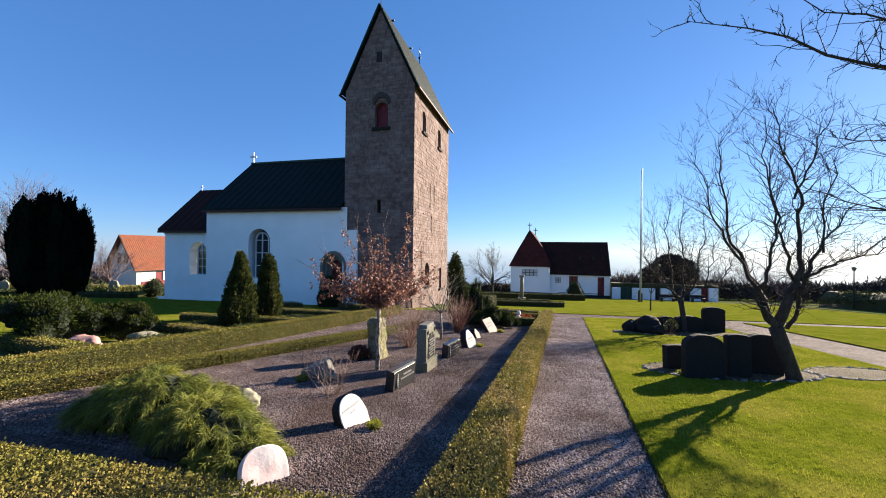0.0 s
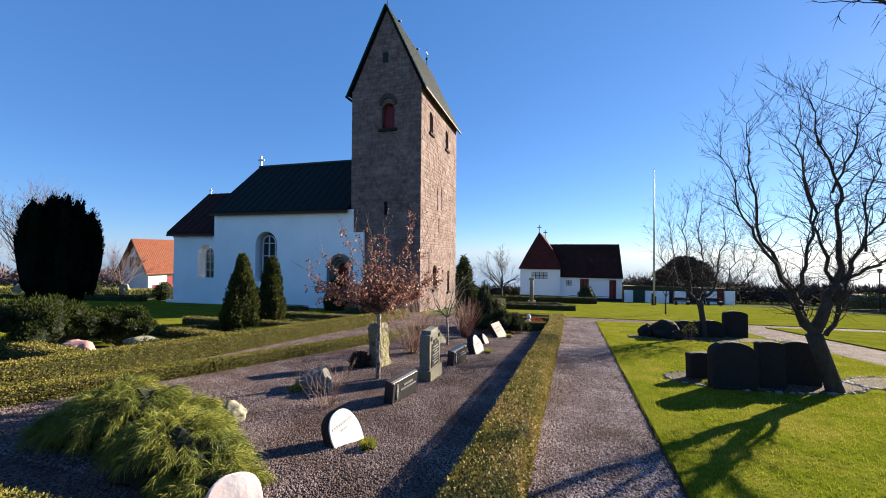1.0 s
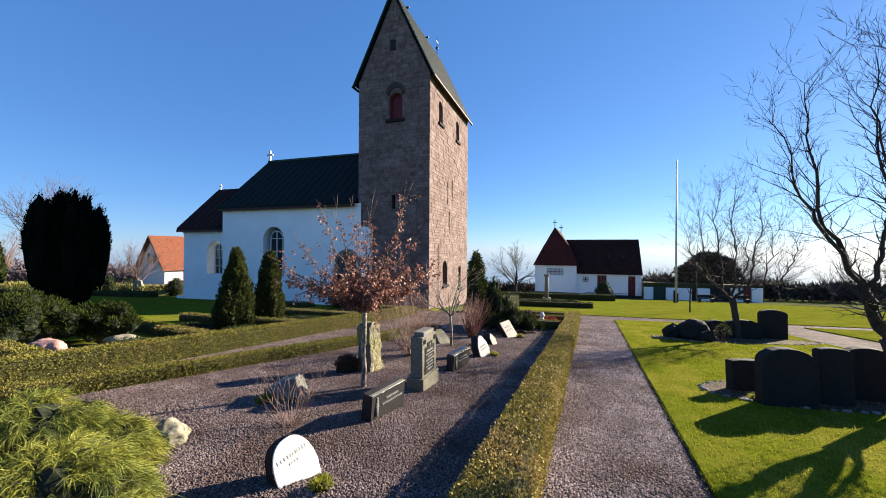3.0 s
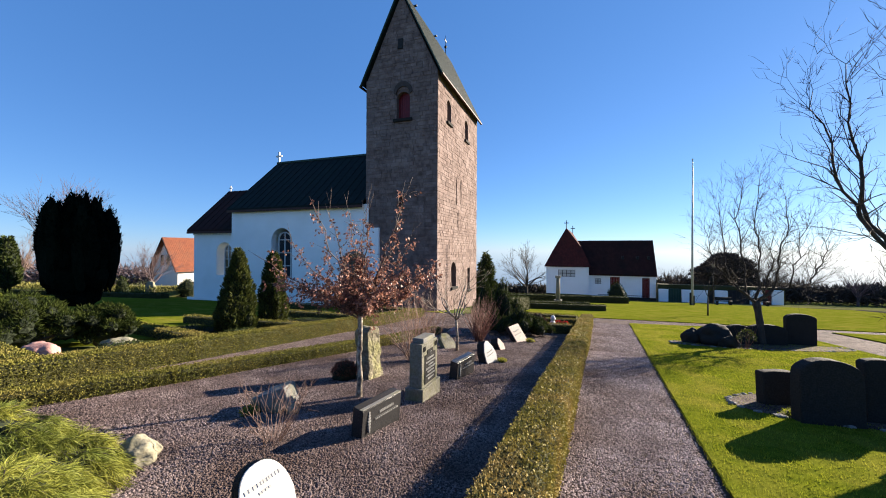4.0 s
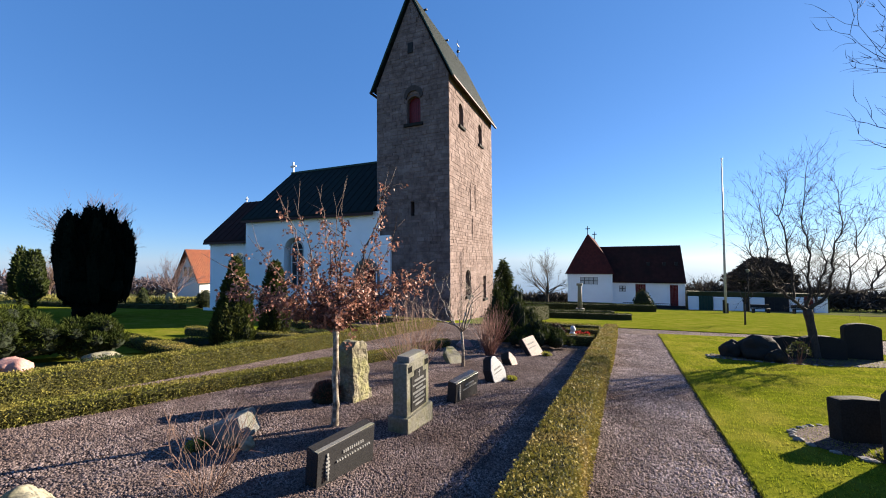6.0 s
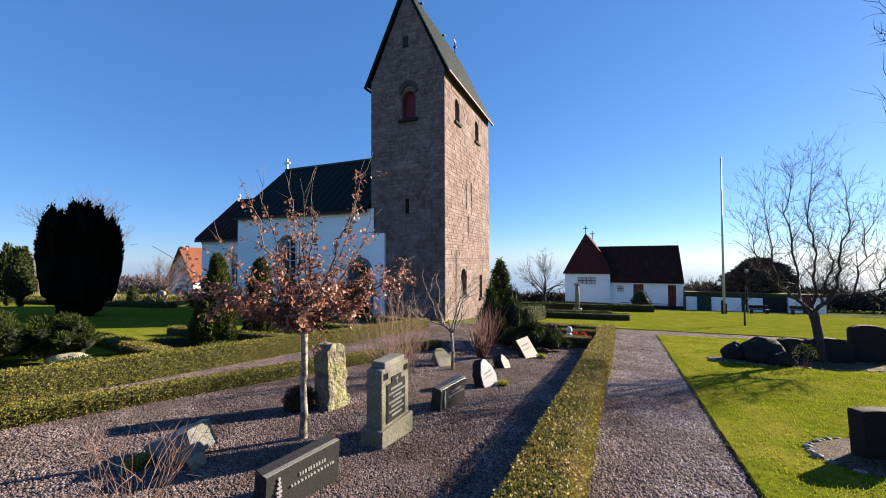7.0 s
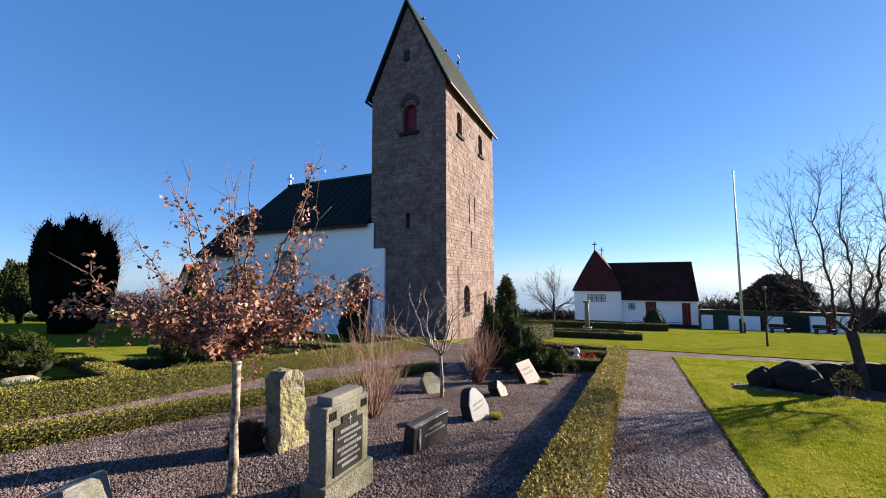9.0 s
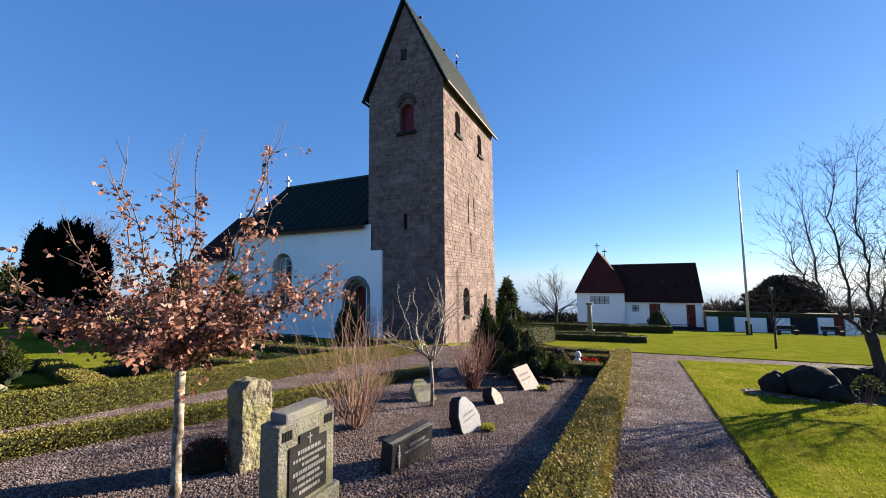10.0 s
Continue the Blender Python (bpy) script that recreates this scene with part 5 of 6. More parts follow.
part("trunk", bm, M_BIRCH, beech, smooth=True)
rs_ = random.Random(21)
side_, deep_ = Vector((0.85, 0.52, 0)), Vector((-0.52, 0.85, 0))
cs, ds = [], []


def leaf_bunch(q, d, n):
    """A tuft of hanging dry leaves round one bud."""
    c = q + Vector((rs_.gauss(0, 0.012), rs_.gauss(0, 0.012), -0.012))
    for _ in range(n):
        cs.append(tuple(c + Vector((rs_.gauss(0, 0.022), rs_.gauss(0, 0.022), rs_.gauss(-0.01, 0.022)))))
        ds.append((d.x * 0.4, d.y * 0.4, -0.45))


for su, du, zu, leafy, r0 in ((-0.6, 0.1, 1.62, 0.84, 0.017), (0.12, -0.1, 1.7, 0.8, 0.017), (1.04, 0.05, 0.78, 0.95, 0.018), (-1.2, -0.1, 0.85, 0.85, 0.016), (0.64, 0.0, 1.95, 0.86, 0.019), (-0.5, 0.5, 0.9, 0.85, 0.014), (0.42, 0.6, 0.85, 0.9, 0.014), (0.32, -0.7, 0.45, 1.0, 0.014), (-0.45, -0.55, 0.36, 1.0, 0.014), (-0.72, 0.2, 0.24, 1.0, 0.013), (0.6, -0.3, 0.28, 1.0, 0.013), (0.02, 0.2, 1.0, 0.9, 0.013), (-0.2, -0.35, 0.85, 0.95, 0.013), (0.55, 0.3, 0.5, 1.0, 0.013), (-0.3, 0.7, 0.3, 1.0, 0.012), (0.1, -0.6, 0.2, 1.0, 0.012), (-0.85, -0.35, 0.42, 1.0, 0.013), (0.5, 0.0, 1.25, 0.92, 0.015), (-0.14, 0.1, 1.68, 0.78, 0.014), (-0.4, -0.1, 1.66, 0.78, 0.014), (0.72, -0.25, 1.25, 0.9, 0.014), (-0.95, 0.2, 1.1, 0.85, 0.014), (0.95, 0.3, 0.5, 1.0, 0.012), (0.05, -0.3, 1.5, 0.75, 0.013)):
    bm = bmesh.new()
    p0, end = Vector((0.02, 0, 1.08 + rs_.uniform(0, 0.1))), side_ * su * 1.15 + deep_ * du * 1.15 + Vector((0, 0, 1.2 + zu))
    n = 12
    pts = [p0]
    for i in range(1, n + 1):
        f = i / n
        bow = 0.1 * math.sin(math.pi * f) * (1.0 if zu < 0.6 else -0.6)
        pts.append(p0 + (end - p0) * f + Vector((rs_.gauss(0, 0.018), rs_.gauss(0, 0.018), rs_.gauss(0, 0.014) + bow)))
    tube(bm, pts, [r0 * 0.85 * (1 - 0.86 * i / n) for i in range(n + 1)], 6)
    L = (end - p0).length
    for i in range(2, n + 1):
        f = i / n
        if f > leafy:
            if rs_.random() < 0.6:
                d = (pts[i] - pts[i - 1]).normalized() + Vector((rs_.gauss(0, 0.4), rs_.gauss(0, 0.4), 0.2))
                limb(bm, rs_, pts[i - 1], d, rs_.uniform(0.08, 0.45), 0.0035, 4, 0.05, wig=0.1, sides=(4,))
            continue
        leaf_bunch(pts[i], pts[i] - pts[i - 1], rs_.randint(6, 12) if pts[i].z < 1.75 else rs_.randint(2, 5))
        for _ in range(2):
            d = (pts[i] - pts[i - 1]).normalized() * 0.7 + Vector((rs_.gauss(0, 0.6), rs_.gauss(0, 0.6), rs_.gauss(0.05, 0.45)))
            tw, _, dd = limb(bm, rs_, pts[i], d, min(L, 1.1) * rs_.uniform(0.08, 0.24 if pts[i].z < 1.7 else 0.13), 0.0042, 3, 0.04, wig=0.22, sides=(4,))
            for q in tw[1:]:
                if rs_.random() < 0.7:
                    leaf_bunch(q, dd, rs_.randint(3, 9) if pts[i].z < 1.7 else rs_.randint(1, 4))
            if rs_.random() < 0.5:
                q, _, dd = limb(bm, rs_, tw[-2], dd + Vector((rs_.gauss(0, 0.6), rs_.gauss(0, 0.6), rs_.gauss(0, 0.5))), L * rs_.uniform(0.06, 0.14), 0.003, 4, 0.04, wig=0.2, sides=(4,))
                leaf_bunch(q[-1], dd, rs_.randint(4, 9))
    part("branch", bm, M_BEECHTWIG, beech, smooth=True)
lv = leaf_faces(np.array(cs), np.array(ds), 0.044, 0.029, 0.75)
fold = unit(np.cross(lv[:, 2] - lv[:, 0], lv[:, 1] - lv[:, 3])) * (rng.uniform(0.002, 0.012, (len(lv), 1)))
lv[:, 1] += fold
lv[:, 3] += fold
lv[:, 2] += fold * rng.uniform(-1, 1.5, (len(lv), 1))
tagged(quads("dry_leaves", lv, M_BROWN, beech, "dry curled brown beech leaves"), kind="stuff")


def twig_shrub(name, label, x, y, n, h, spread, mat, seed, lean=0.25, kids=2, r=0.006):
    rnd = random.Random(seed)
    ob = thing(name, label, "shrub", x, y)
    bm = bmesh.new()
    for _ in range(n):
        a, k = rnd.uniform(0, math.tau), rnd.random() ** 0.6
        p = Vector((math.cos(a) * 0.1 * k, math.sin(a) * 0.1 * k, -0.02))
        d = Vector((math.cos(a) * spread * k, math.sin(a) * spread * k, 1))
        grow(bm, rnd, p, d, h * rnd.uniform(0.45, 0.75), r * rnd.uniform(0.7, 1.2), 2, 4 if kids > 2 else 3, None, 0.02, lean, (1, max(1, kids)), 0.6, 0.13)
    tagged(part("twig_growth", bm, mat, ob), kind="stuff")
    return ob


twig_shrub("twig_shrub", "bare tan-stemmed shrub on the grave bed", -3.05, 8.85, 70, 1.35, 0.62, M_TWIG, 3, 0.5, 3, 0.0062)
twig_shrub("twig_shrub", "dense bare reddish-stemmed shrub by the conifers", -2.49, 12.06, 120, 1.25, 0.42, M_REDTWIG, 4, 0.2, 2, 0.007)
twig_shrub("twig_shrub", "small bare straggling reddish shrub on the grave bed", -2.72, 4.7, 26, 0.6, 0.85, M_DRYTWIG, 8, 0.75, 3, 0.003)
twig_shrub("twig_shrub", "bare purplish twigs behind the tan shrub", -3.4, 9.6, 30, 0.8, 0.55, M_PURPLETWIG, 9, 0.3, 2, 0.006)
bare_tree("sapling", "slender bare sapling with pale stem on the grave bed", -2.62, 10.4, [((0, 0, -0.05), 0.038), ((0.01, 0, 0.35), 0.03), ((-0.02, 0.0, 0.75), 0.028)], [(2, (-0.8, 0, 0.8), 0.9), (2, (0.8, 0.1, 0.8), 0.95), (2, (0.1, -0.5, 1), 0.9), (2, (0, 0.3, 1), 1.3), (2, (-0.4, -0.4, 0.9), 1.1), (2, (-0.8, -0.3, 0.5), 1.0), (2, (0.7, -0.3, 0.7), 1.2)], 7, 4, M_BIRCH, 0.62, 0.022, up=0.12, spread=0.5, kids=(2, 3), shrink=0.68)
bare_tree("sapling", "thin bare sapling on the chapel lawn", 7.7, 29.0, [((0, 0, -0.05), 0.05), ((0, 0, 0.6), 0.045), ((0.02, 0, 1.2), 0.04)], [(2, (-0.6, 0, 1), 1.0), (2, (0.6, 0.1, 1), 1.0), (2, (0, 0.3, 1), 1.1), (2, (-0.2, -0.4, 1), 0.9)], 9, 5, None, 0.9, 0.025, up=0.1, spread=0.5, kids=(2, 3), shrink=0.65)


def conifer(name, label, x, y, shape, n, leaf, mat, core, cat="conifer", up=0.6, rough=0.12, seed=0, wid=0.35, z=None):
    """shape: (height, [(height fraction, radius)]) of revolution, coated in sprays."""
    H, prof = shape
    ob = thing(name, label, cat, x, y, z)
    hs, rs = [a for a, _ in prof], [b for _, b in prof]
    bm = bmesh.new()
    rings = []
    m, k = 16, 20
    for i in range(k + 1):
        f = i / k
        ring = []
        for j in range(m):
            a = math.tau * j / m
            q = Vector((math.cos(a) * 1.6, math.sin(a) * 1.6, f * H * 1.2 + seed))
            rr = float(np.interp(f, hs, rs)) * 0.86 * (1 + rough * 1.6 * noise.noise(q))
            ring.append(bm.verts.new((rr * math.cos(a), rr * math.sin(a), f * H * 0.97)))
        rings.append(ring)
    for r0, r1 in zip(rings, rings[1:]):
        for j in range(m):
            bm.faces.new((r0[j], r0[(j + 1) % m], r1[(j + 1) % m], r1[j]))
    bm.faces.new(rings[-1])
    part("inner_crown", bm, core, ob, "inner branches coloured dark for shade")
    f = rng.random(n * 2)
    rr = np.interp(f, hs, rs)
    f, rr = f[:], rr[:]
    keep = rng.random(n * 2) < (rr / max(rs)) * 0.9 + 0.1
    f, rr = f[keep][:n], rr[keep][:n]
    n = len(f)
    a = rng.uniform(0, math.tau, n)
    nz = np.array([noise.noise(Vector((math.cos(t) * 1.6, math.sin(t) * 1.6, q * H * 1.2 + seed))) + 0.5 * noise.noise(Vector((math.cos(t) * 4, math.sin(t) * 4, q * H * 4))) for t, q in zip(a, f)])
    R = rr * (0.9 + rough * 1.6 * nz) + rng.uniform(-0.06, 0.02, n) * max(rs)
    P = np.stack([R * np.cos(a), R * np.sin(a), f * H], 1)
    out = np.stack([np.cos(a), np.sin(a), np.full(n, up)], 1)
    tagged(quads("sprays", leaf_faces(P, out, leaf, leaf * wid, 0.45), mat, ob), kind="stuff")
    bm = bmesh.new()
    tube(bm, [(0, 0, -0.1), (0, 0, H * 0.3)], [max(rs) * 0.12, max(rs) * 0.08], 7)
    part("stem", bm, M_BARK, ob)
    return ob


conifer("columnar_thuja", "columnar green-gold thuja before the white nave wall", -9.5, 10.2, (2.5, [(0, 0.42), (0.15, 0.5), (0.4, 0.46), (0.65, 0.34), (0.85, 0.19), (0.95, 0.11), (1, 0.04)]), 9000, 0.11, M_THUJA, M_CONCORE, up=1.6, rough=0.24, seed=2)
conifer("columnar_thuja", "columnar green-gold thuja before the white nave wall", -9.8, 11.9, (2.55, [(0, 0.36), (0.15, 0.44), (0.4, 0.42), (0.7, 0.32), (0.88, 0.2), (0.96, 0.12), (1, 0.05)]), 7500, 0.11, M_THUJA, M_CONCORE, up=1.6, rough=0.24, seed=6)
conifer("slender_conifer", "dark narrow conifers beyond the yew", -40.6, 16.2, (4.6, [(0, 0.08), (0.14, 0.12), (0.2, 0.5), (0.45, 0.62), (0.75, 0.42), (1, 0.08)]), 2500, 0.25, M_CONIF, M_CONCORE, up=1.2, seed=9)
conifer("slender_conifer", "dark narrow conifers beyond the yew", -38.6, 16.2, (4.3, [(0, 0.08), (0.14, 0.12), (0.2, 0.6), (0.45, 0.75), (0.75, 0.55), (1, 0.2)]), 2500, 0.25, M_CONIF, M_CONCORE, up=1.2, seed=13)
conifer("fir_tree", "dark pointed fir behind the tower", -8.0, 36.0, (4.7, [(0, 1.2), (0.25, 1.05), (0.5, 0.75), (0.75, 0.42), (1, 0.02)]), 4200, 0.42, M_CONIF, M_CONCORE, up=-0.1, rough=0.55, seed=3, wid=0.2)
conifer("juniper_bush", "small dark round shrub on a grave plot", -1.3, 16.6, (0.55, [(0, 0.3), (0.5, 0.36), (1, 0.1)]), 1500, 0.06, M_HEATH, M_CONCORE, up=0.5, seed=18)
conifer("juniper_bush", "dark bush by the church portal", -12.6, 20.6, (2.0, [(0, 0.6), (0.3, 0.75), (0.7, 0.5), (1, 0.08)]), 2600, 0.12, M_CONIF, M_CONCORE, up=1.2, seed=21)
conifer("round_shrub", "round green shrub by the house", -33.0, 25.4, (1.6, [(0, 0.6), (0.4, 0.85), (0.8, 0.5), (1, 0.1)]), 1200, 0.14, M_THUJA, M_CONCORE, cat="shrub", up=0.6, seed=31)
conifer("round_shrub", "small pointed conifer by the house", -36.0, 22.0, (1.7, [(0, 0.4), (0.3, 0.5), (0.7, 0.3), (1, 0.03)]), 900, 0.14, M_CONIF, M_CONCORE, cat="shrub", up=1.2, seed=33)
conifer("round_shrub", "round green shrub by the house", -37.0, 19.6, (0.9, [(0, 0.5), (0.4, 0.65), (0.8, 0.4), (1, 0.1)]), 900, 0.14, M_THUJA, M_CONCORE, cat="shrub", up=0.6, seed=35)
conifer("round_shrub", "bare clipped shrub before the chapel", 4.6, 52.0, (2.3, [(0, 0.8), (0.4, 1.1), (0.8, 0.6), (1, 0.1)]), 900, 0.2, M_CONIF, M_CONCORE, cat="shrub", up=0.8, seed=37)
conifer("round_tree", "broad dark brown twiggy tree beyond the sea wall", 20.2, 66.0, (6.2, [(0, 1.6), (0.3, 3.4), (0.6, 3.3), (0.85, 2.2), (1, 0.6)]), 9000, 0.6, M_BARK, M_CONCORE, cat="tree", up=0.8, rough=0.3, seed=41, z=-5.0)


def mound(name, label, x, y, lobes, n, leaf, mat, core, droop, cat="shrub", wid=0.22, curl=0.4, core_k=0.88, lump=0.16):
    """A low spreading bush of several lobes, coated in long sprays."""
    ob = thing(name, label, cat, x, y)
    bm = bmesh.new()
    Ps, Ds = [], []
    tot = sum(r[0] * r[1] for _, r in lobes)
    for k, (c, r) in enumerate(lobes):
        blob(bm, c, (r[0] * core_k, r[1] * core_k, r[2] * core_k * 0.98), 0.12, 2.2, 3, False, k * 4.7)
        m = int(n * r[0] * r[1] / tot)
        v = unit(rng.normal(0, 1, (m, 3)))
        v[:, 2] = np.abs(v[:, 2]) - 0.15 * rng.random(m)
        nz = np.array([noise.noise(Vector(t) * 3.5 + Vector((k, 0, 0))) for t in v])
        Ps.append(np.array(c) + v * np.array(r) * (0.9 + lump * nz + rng.uniform(-0.05, 0.07, m))[:, None])
        Ds.append(v * np.array([1, 1, 0.5]) + np.array([0, 0, droop]))
    part("inner_crown", bm, core, ob, "inner branches coloured dark for shade")
    tagged(quads("sprays", leaf_faces(np.concatenate(Ps), np.concatenate(Ds), leaf, leaf * wid, curl), mat, ob), kind="stuff")
    return ob


def plumed_juniper(label, x, y, h, w, k, seed):
    """A ragged juniper of leaning pointed plumes."""
    r = random.Random(seed)
    lobes = [((0, 0, 0.3 * h), (0.5 * w, 0.5 * w, 0.35 * h))]
    for _ in range(k):
        a, q = r.uniform(0, math.tau), r.random() ** 0.7
        t = h * (1 - 0.5 * q) * r.uniform(0.7, 1.05)
        lobes.append(((w * q * math.cos(a), w * q * math.sin(a), t * 0.6), (r.uniform(0.1, 0.18), r.uniform(0.1, 0.18), t * 0.4)))
    return mound("juniper_bush", label, x, y, lobes, 9000, 0.09, M_CONIF, M_CONCORE, 0.9, cat="conifer", wid=0.18, curl=0.5, core_k=0.75, lump=0.35)


plumed_juniper("dark narrow juniper behind the red twigs", -2.75, 13.9, 2.05, 0.32, 16, 5)
plumed_juniper("dark upright juniper among the graves", -2.25, 14.5, 2.0, 0.6, 34, 25)
plumed_juniper("dark spreading juniper beside the slab gravestone", -1.6, 14.0, 0.95, 0.8, 34, 8)
plumed_juniper("dark upright juniper beside the hedge corner", -3.0, 15.3, 1.7, 0.6, 20, 15)
plumed_juniper("low green juniper beside the slab gravestone", -1.2, 14.3, 0.7, 0.5, 20, 28)
ry = random.Random(12)
plumes = [((0, 0, 2.1), (1.55, 1.5, 2.2)), ((0, 0, 3.5), (1.7, 1.65, 2.2)), ((0, 0, 0.8), (1.15, 1.15, 1.2))]
for i in range(44):
    a, q = math.tau * i / 44 * 3.0 + ry.uniform(-0.2, 0.2), (0.25, 0.62, 1.0)[i % 3]
    top = ry.uniform(5.5, 6.5) - 0.55 * q * q
    low = 0.5 + 0.9 * (1 - q) + ry.uniform(0, 0.6)
    plumes.append(((1.3 * q * math.cos(a), 1.25 * q * math.sin(a), (top + low) / 2), (ry.uniform(0.36, 0.5), ry.uniform(0.36, 0.5), (top - low) / 2)))
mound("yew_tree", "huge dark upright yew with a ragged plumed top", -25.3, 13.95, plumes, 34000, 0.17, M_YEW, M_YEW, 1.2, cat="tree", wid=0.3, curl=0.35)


def thread_conifer(label, x, y, lobes, plumes, seed):
    """A spreading conifer of arching plumes, each hung with long drooping threads, over a core coloured dark for shaded
    hollows.
    """
    r = np.random.default_rng(seed)
    ob = thing("golden_juniper", label, "shrub", x, y)
    bm = bmesh.new()
    stems = bmesh.new()
    tot = sum(q[0] * q[1] for _, q in lobes)
    A, B, W = [], [], []
    for k, (c, q) in enumerate(lobes):
        blob(bm, c, (q[0] * 0.68, q[1] * 0.68, q[2] * 0.7), 0.2, 2.2, 3, False, k * 4.7)
        for _ in range(int(plumes * q[0] * q[1] / tot)):
            v = r.normal(0, 1, 3)
            v[2] = abs(v[2]) - 0.1
            v /= np.linalg.norm(v)
            if v[2] < 0.45 and -(v[0] + v[1]) * 0.7 > 0.25:
                continue            # no plumes away from the sun: the dark core stands for shade
            if noise.noise(Vector(v) * 2.6 + Vector((k * 3.0, 0, 0))) < -0.22:
                continue
            root = np.array(c) + v * np.array(q) * 0.6
            out = v * np.array([1, 1, 0.55]) + r.normal(0, 0.25, 3)
            out /= np.linalg.norm(out)
            L = r.uniform(0.16, 0.3)
            pts = []
            for f in np.linspace(0, 1, 6):
                pts.append(root + out * L * f + np.array([0, 0, 0.2 * L * f - 0.75 * L * f * f]))
            tube(stems, [Vector(p) for p in pts], [0.005, 0.004, 0.0035, 0.003, 0.0025, 0.0015], 3)
            n = 76
            f = r.uniform(0.25, 1.0, n)
            P = np.stack([np.interp(f, np.linspace(0, 1, 6), [p[a] for p in pts]) for a in range(3)], 1)
            d = out * 0.6 + r.normal(0, 0.33, (n, 3)) + np.array([0, 0, -0.6])
            d = unit(d)
            ln = r.uniform(0.05, 0.13, (n, 1))
            A.append(P)
            B.append(d * ln)
            W.append(unit(np.cross(d, r.normal(0, 1, (n, 3)))) * r.uniform(0.0009, 0.002, (n, 1)))
    part("inner_crown", bm, M_CONCORE, ob, "inner branches coloured dark for shade")
    tagged(part("stem_growth", stems, M_BARK, ob), kind="stuff")
    A, B, W = np.concatenate(A), np.concatenate(B), np.concatenate(W)
    sag = np.array([0, 0, -0.22]) * np.linalg.norm(B, axis=1, keepdims=True)
    mid, end = A + B * 0.55, A + B + sag
    near = np.stack([A - W, A + W, mid + W, mid - W], 1)
    far = np.stack([mid - W, mid + W, end + W * 0.3, end - W * 0.3], 1)
    tagged(quads("sprays", np.concatenate([near, far]), M_JUNI, ob, "drooping golden-green threads"), kind="stuff")
    return ob


thread_conifer("large spreading golden-green thread-leaved conifer beside the box hedge", -3.35, 3.05, [((0.4, -0.2, 0.16), (0.66, 0.44, 0.4)), ((-0.6, 0.1, 0.2), (0.7, 0.55, 0.44)), ((-0.25, 0.3, 0.08), (0.6, 0.42, 0.32)), ((0.92, -0.3, 0.03), (0.38, 0.32, 0.27)), ((-1.15, 0.1, 0.06), (0.5, 0.45, 0.32))], 1700, 6)
for lab, x, y, s, sd_ in (("spreading mountain pine on a grave plot", -11.0, 6.1, 1.25, 3), ("spreading mountain pine on a grave plot", -10.5, 7.3, 0.95, 5)):
    rr = random.Random(sd_)
    lobes = [((rr.uniform(-0.55, 0.55) * s, rr.uniform(-0.45, 0.45) * s, rr.uniform(0.2, 0.8) * s), (rr.uniform(0.13, 0.22) * s, rr.uniform(0.13, 0.22) * s, rr.uniform(0.14, 0.24) * s)) for _ in range(34)] + [((0, 0, 0.3 * s), (0.5 * s, 0.42 * s, 0.35 * s))]
    pn = mound("mountain_pine", lab, x, y, lobes, 17000, 0.1, M_PINE, M_CONCORE, 0.75, cat="pine", wid=0.14, curl=0.5, core_k=0.7, lump=0.3)
    bm = bmesh.new()
    for c, _ in lobes[:12]:
        tube(bm, [(0, 0, -0.05), (c[0] * 0.4, c[1] * 0.4, c[2] * 0.6), c], [0.05 * s, 0.035 * s, 0.015], 5)
    part("stem", bm, M_BARK, pn)
mound("heather_clump", "dark red-brown heather clump beside the rough stone", -3.5, 7.05, [((0, 0, 0.1), (0.2, 0.2, 0.2))], 1800, 0.05, M_HEATH, M_CONCORE, 0.8, wid=0.12)
for x, y in ((-8.8, 9.8), (-10.6, 9.6), (-9.4, 13.2), (-11.4, 13.4), (-11.9, 16.6), (-9.0, 7.0)):
    mound("ground_juniper", "low dark ground-cover juniper on a grave plot", x, y, [((0, 0, 0.06), (0.7, 0.45, 0.16)), ((0.4, 0.1, 0.06), (0.5, 0.4, 0.14))], 2600, 0.07, M_CONIF, M_CONCORE, 0.1, wid=0.2)
for x, y, s in ((-1.62, 3.78, 0.07), (-1.35, 9.55, 0.08), (-1.15, 12.7, 0.12), (2.75, 7.75, 0.14), (-3.55, 5.2, 0.1)):
    mound("grass_tuft", "small bright green tuft on the gravel", x, y, [((0, 0, 0.02), (s, s, s * 0.6))], 260, 0.05, M_BLADE, M_HEDGE, 0.9, cat="plant", wid=0.14)
twig_shrub("leafy_shoot", "young green-leaved shrub before the dark boulders", 4.35, 14.0, 10, 0.75, 0.35, M_REDTWIG, 77, 0.3, 2, 0.005)
sh = mound("leafy_shrub", "sparse green-leaved shrub before the dark boulders", 4.4, 13.95, [((0, 0, 0.3), (0.2, 0.2, 0.32))], 240, 0.05, M_THUJA, M_CONCORE, 0.2, wid=0.45, core_k=0.12)


# ---- flagpole, column, lamps, sea wall ----
fp = thing("flagpole", "tall white flagpole with a dark foot on the lawn", "flagpole", 11.13, 46.2)
bm = bmesh.new()
tube(bm, [(0, 0, 0), (0, 0, 7), (0, 0, 14.9)], [0.11, 0.09, 0.045], 12)
part("pole", bm, M_POLE, fp, smooth=True)
bm = bmesh.new()
box(bm, -0.22, -0.1, -0.12, 0.12, -0.1, 1.3, 0.01)
box(bm, 0.1, 0.2, -0.1, 0.1, -0.1, 1.0, 0.01)
part("foot", bm, M_IRON, fp, "dark steel foot")
bm = bmesh.new()
blob(bm, (0, 0, 14.95), (0.09, 0.09, 0.07), 0, 1, 2)
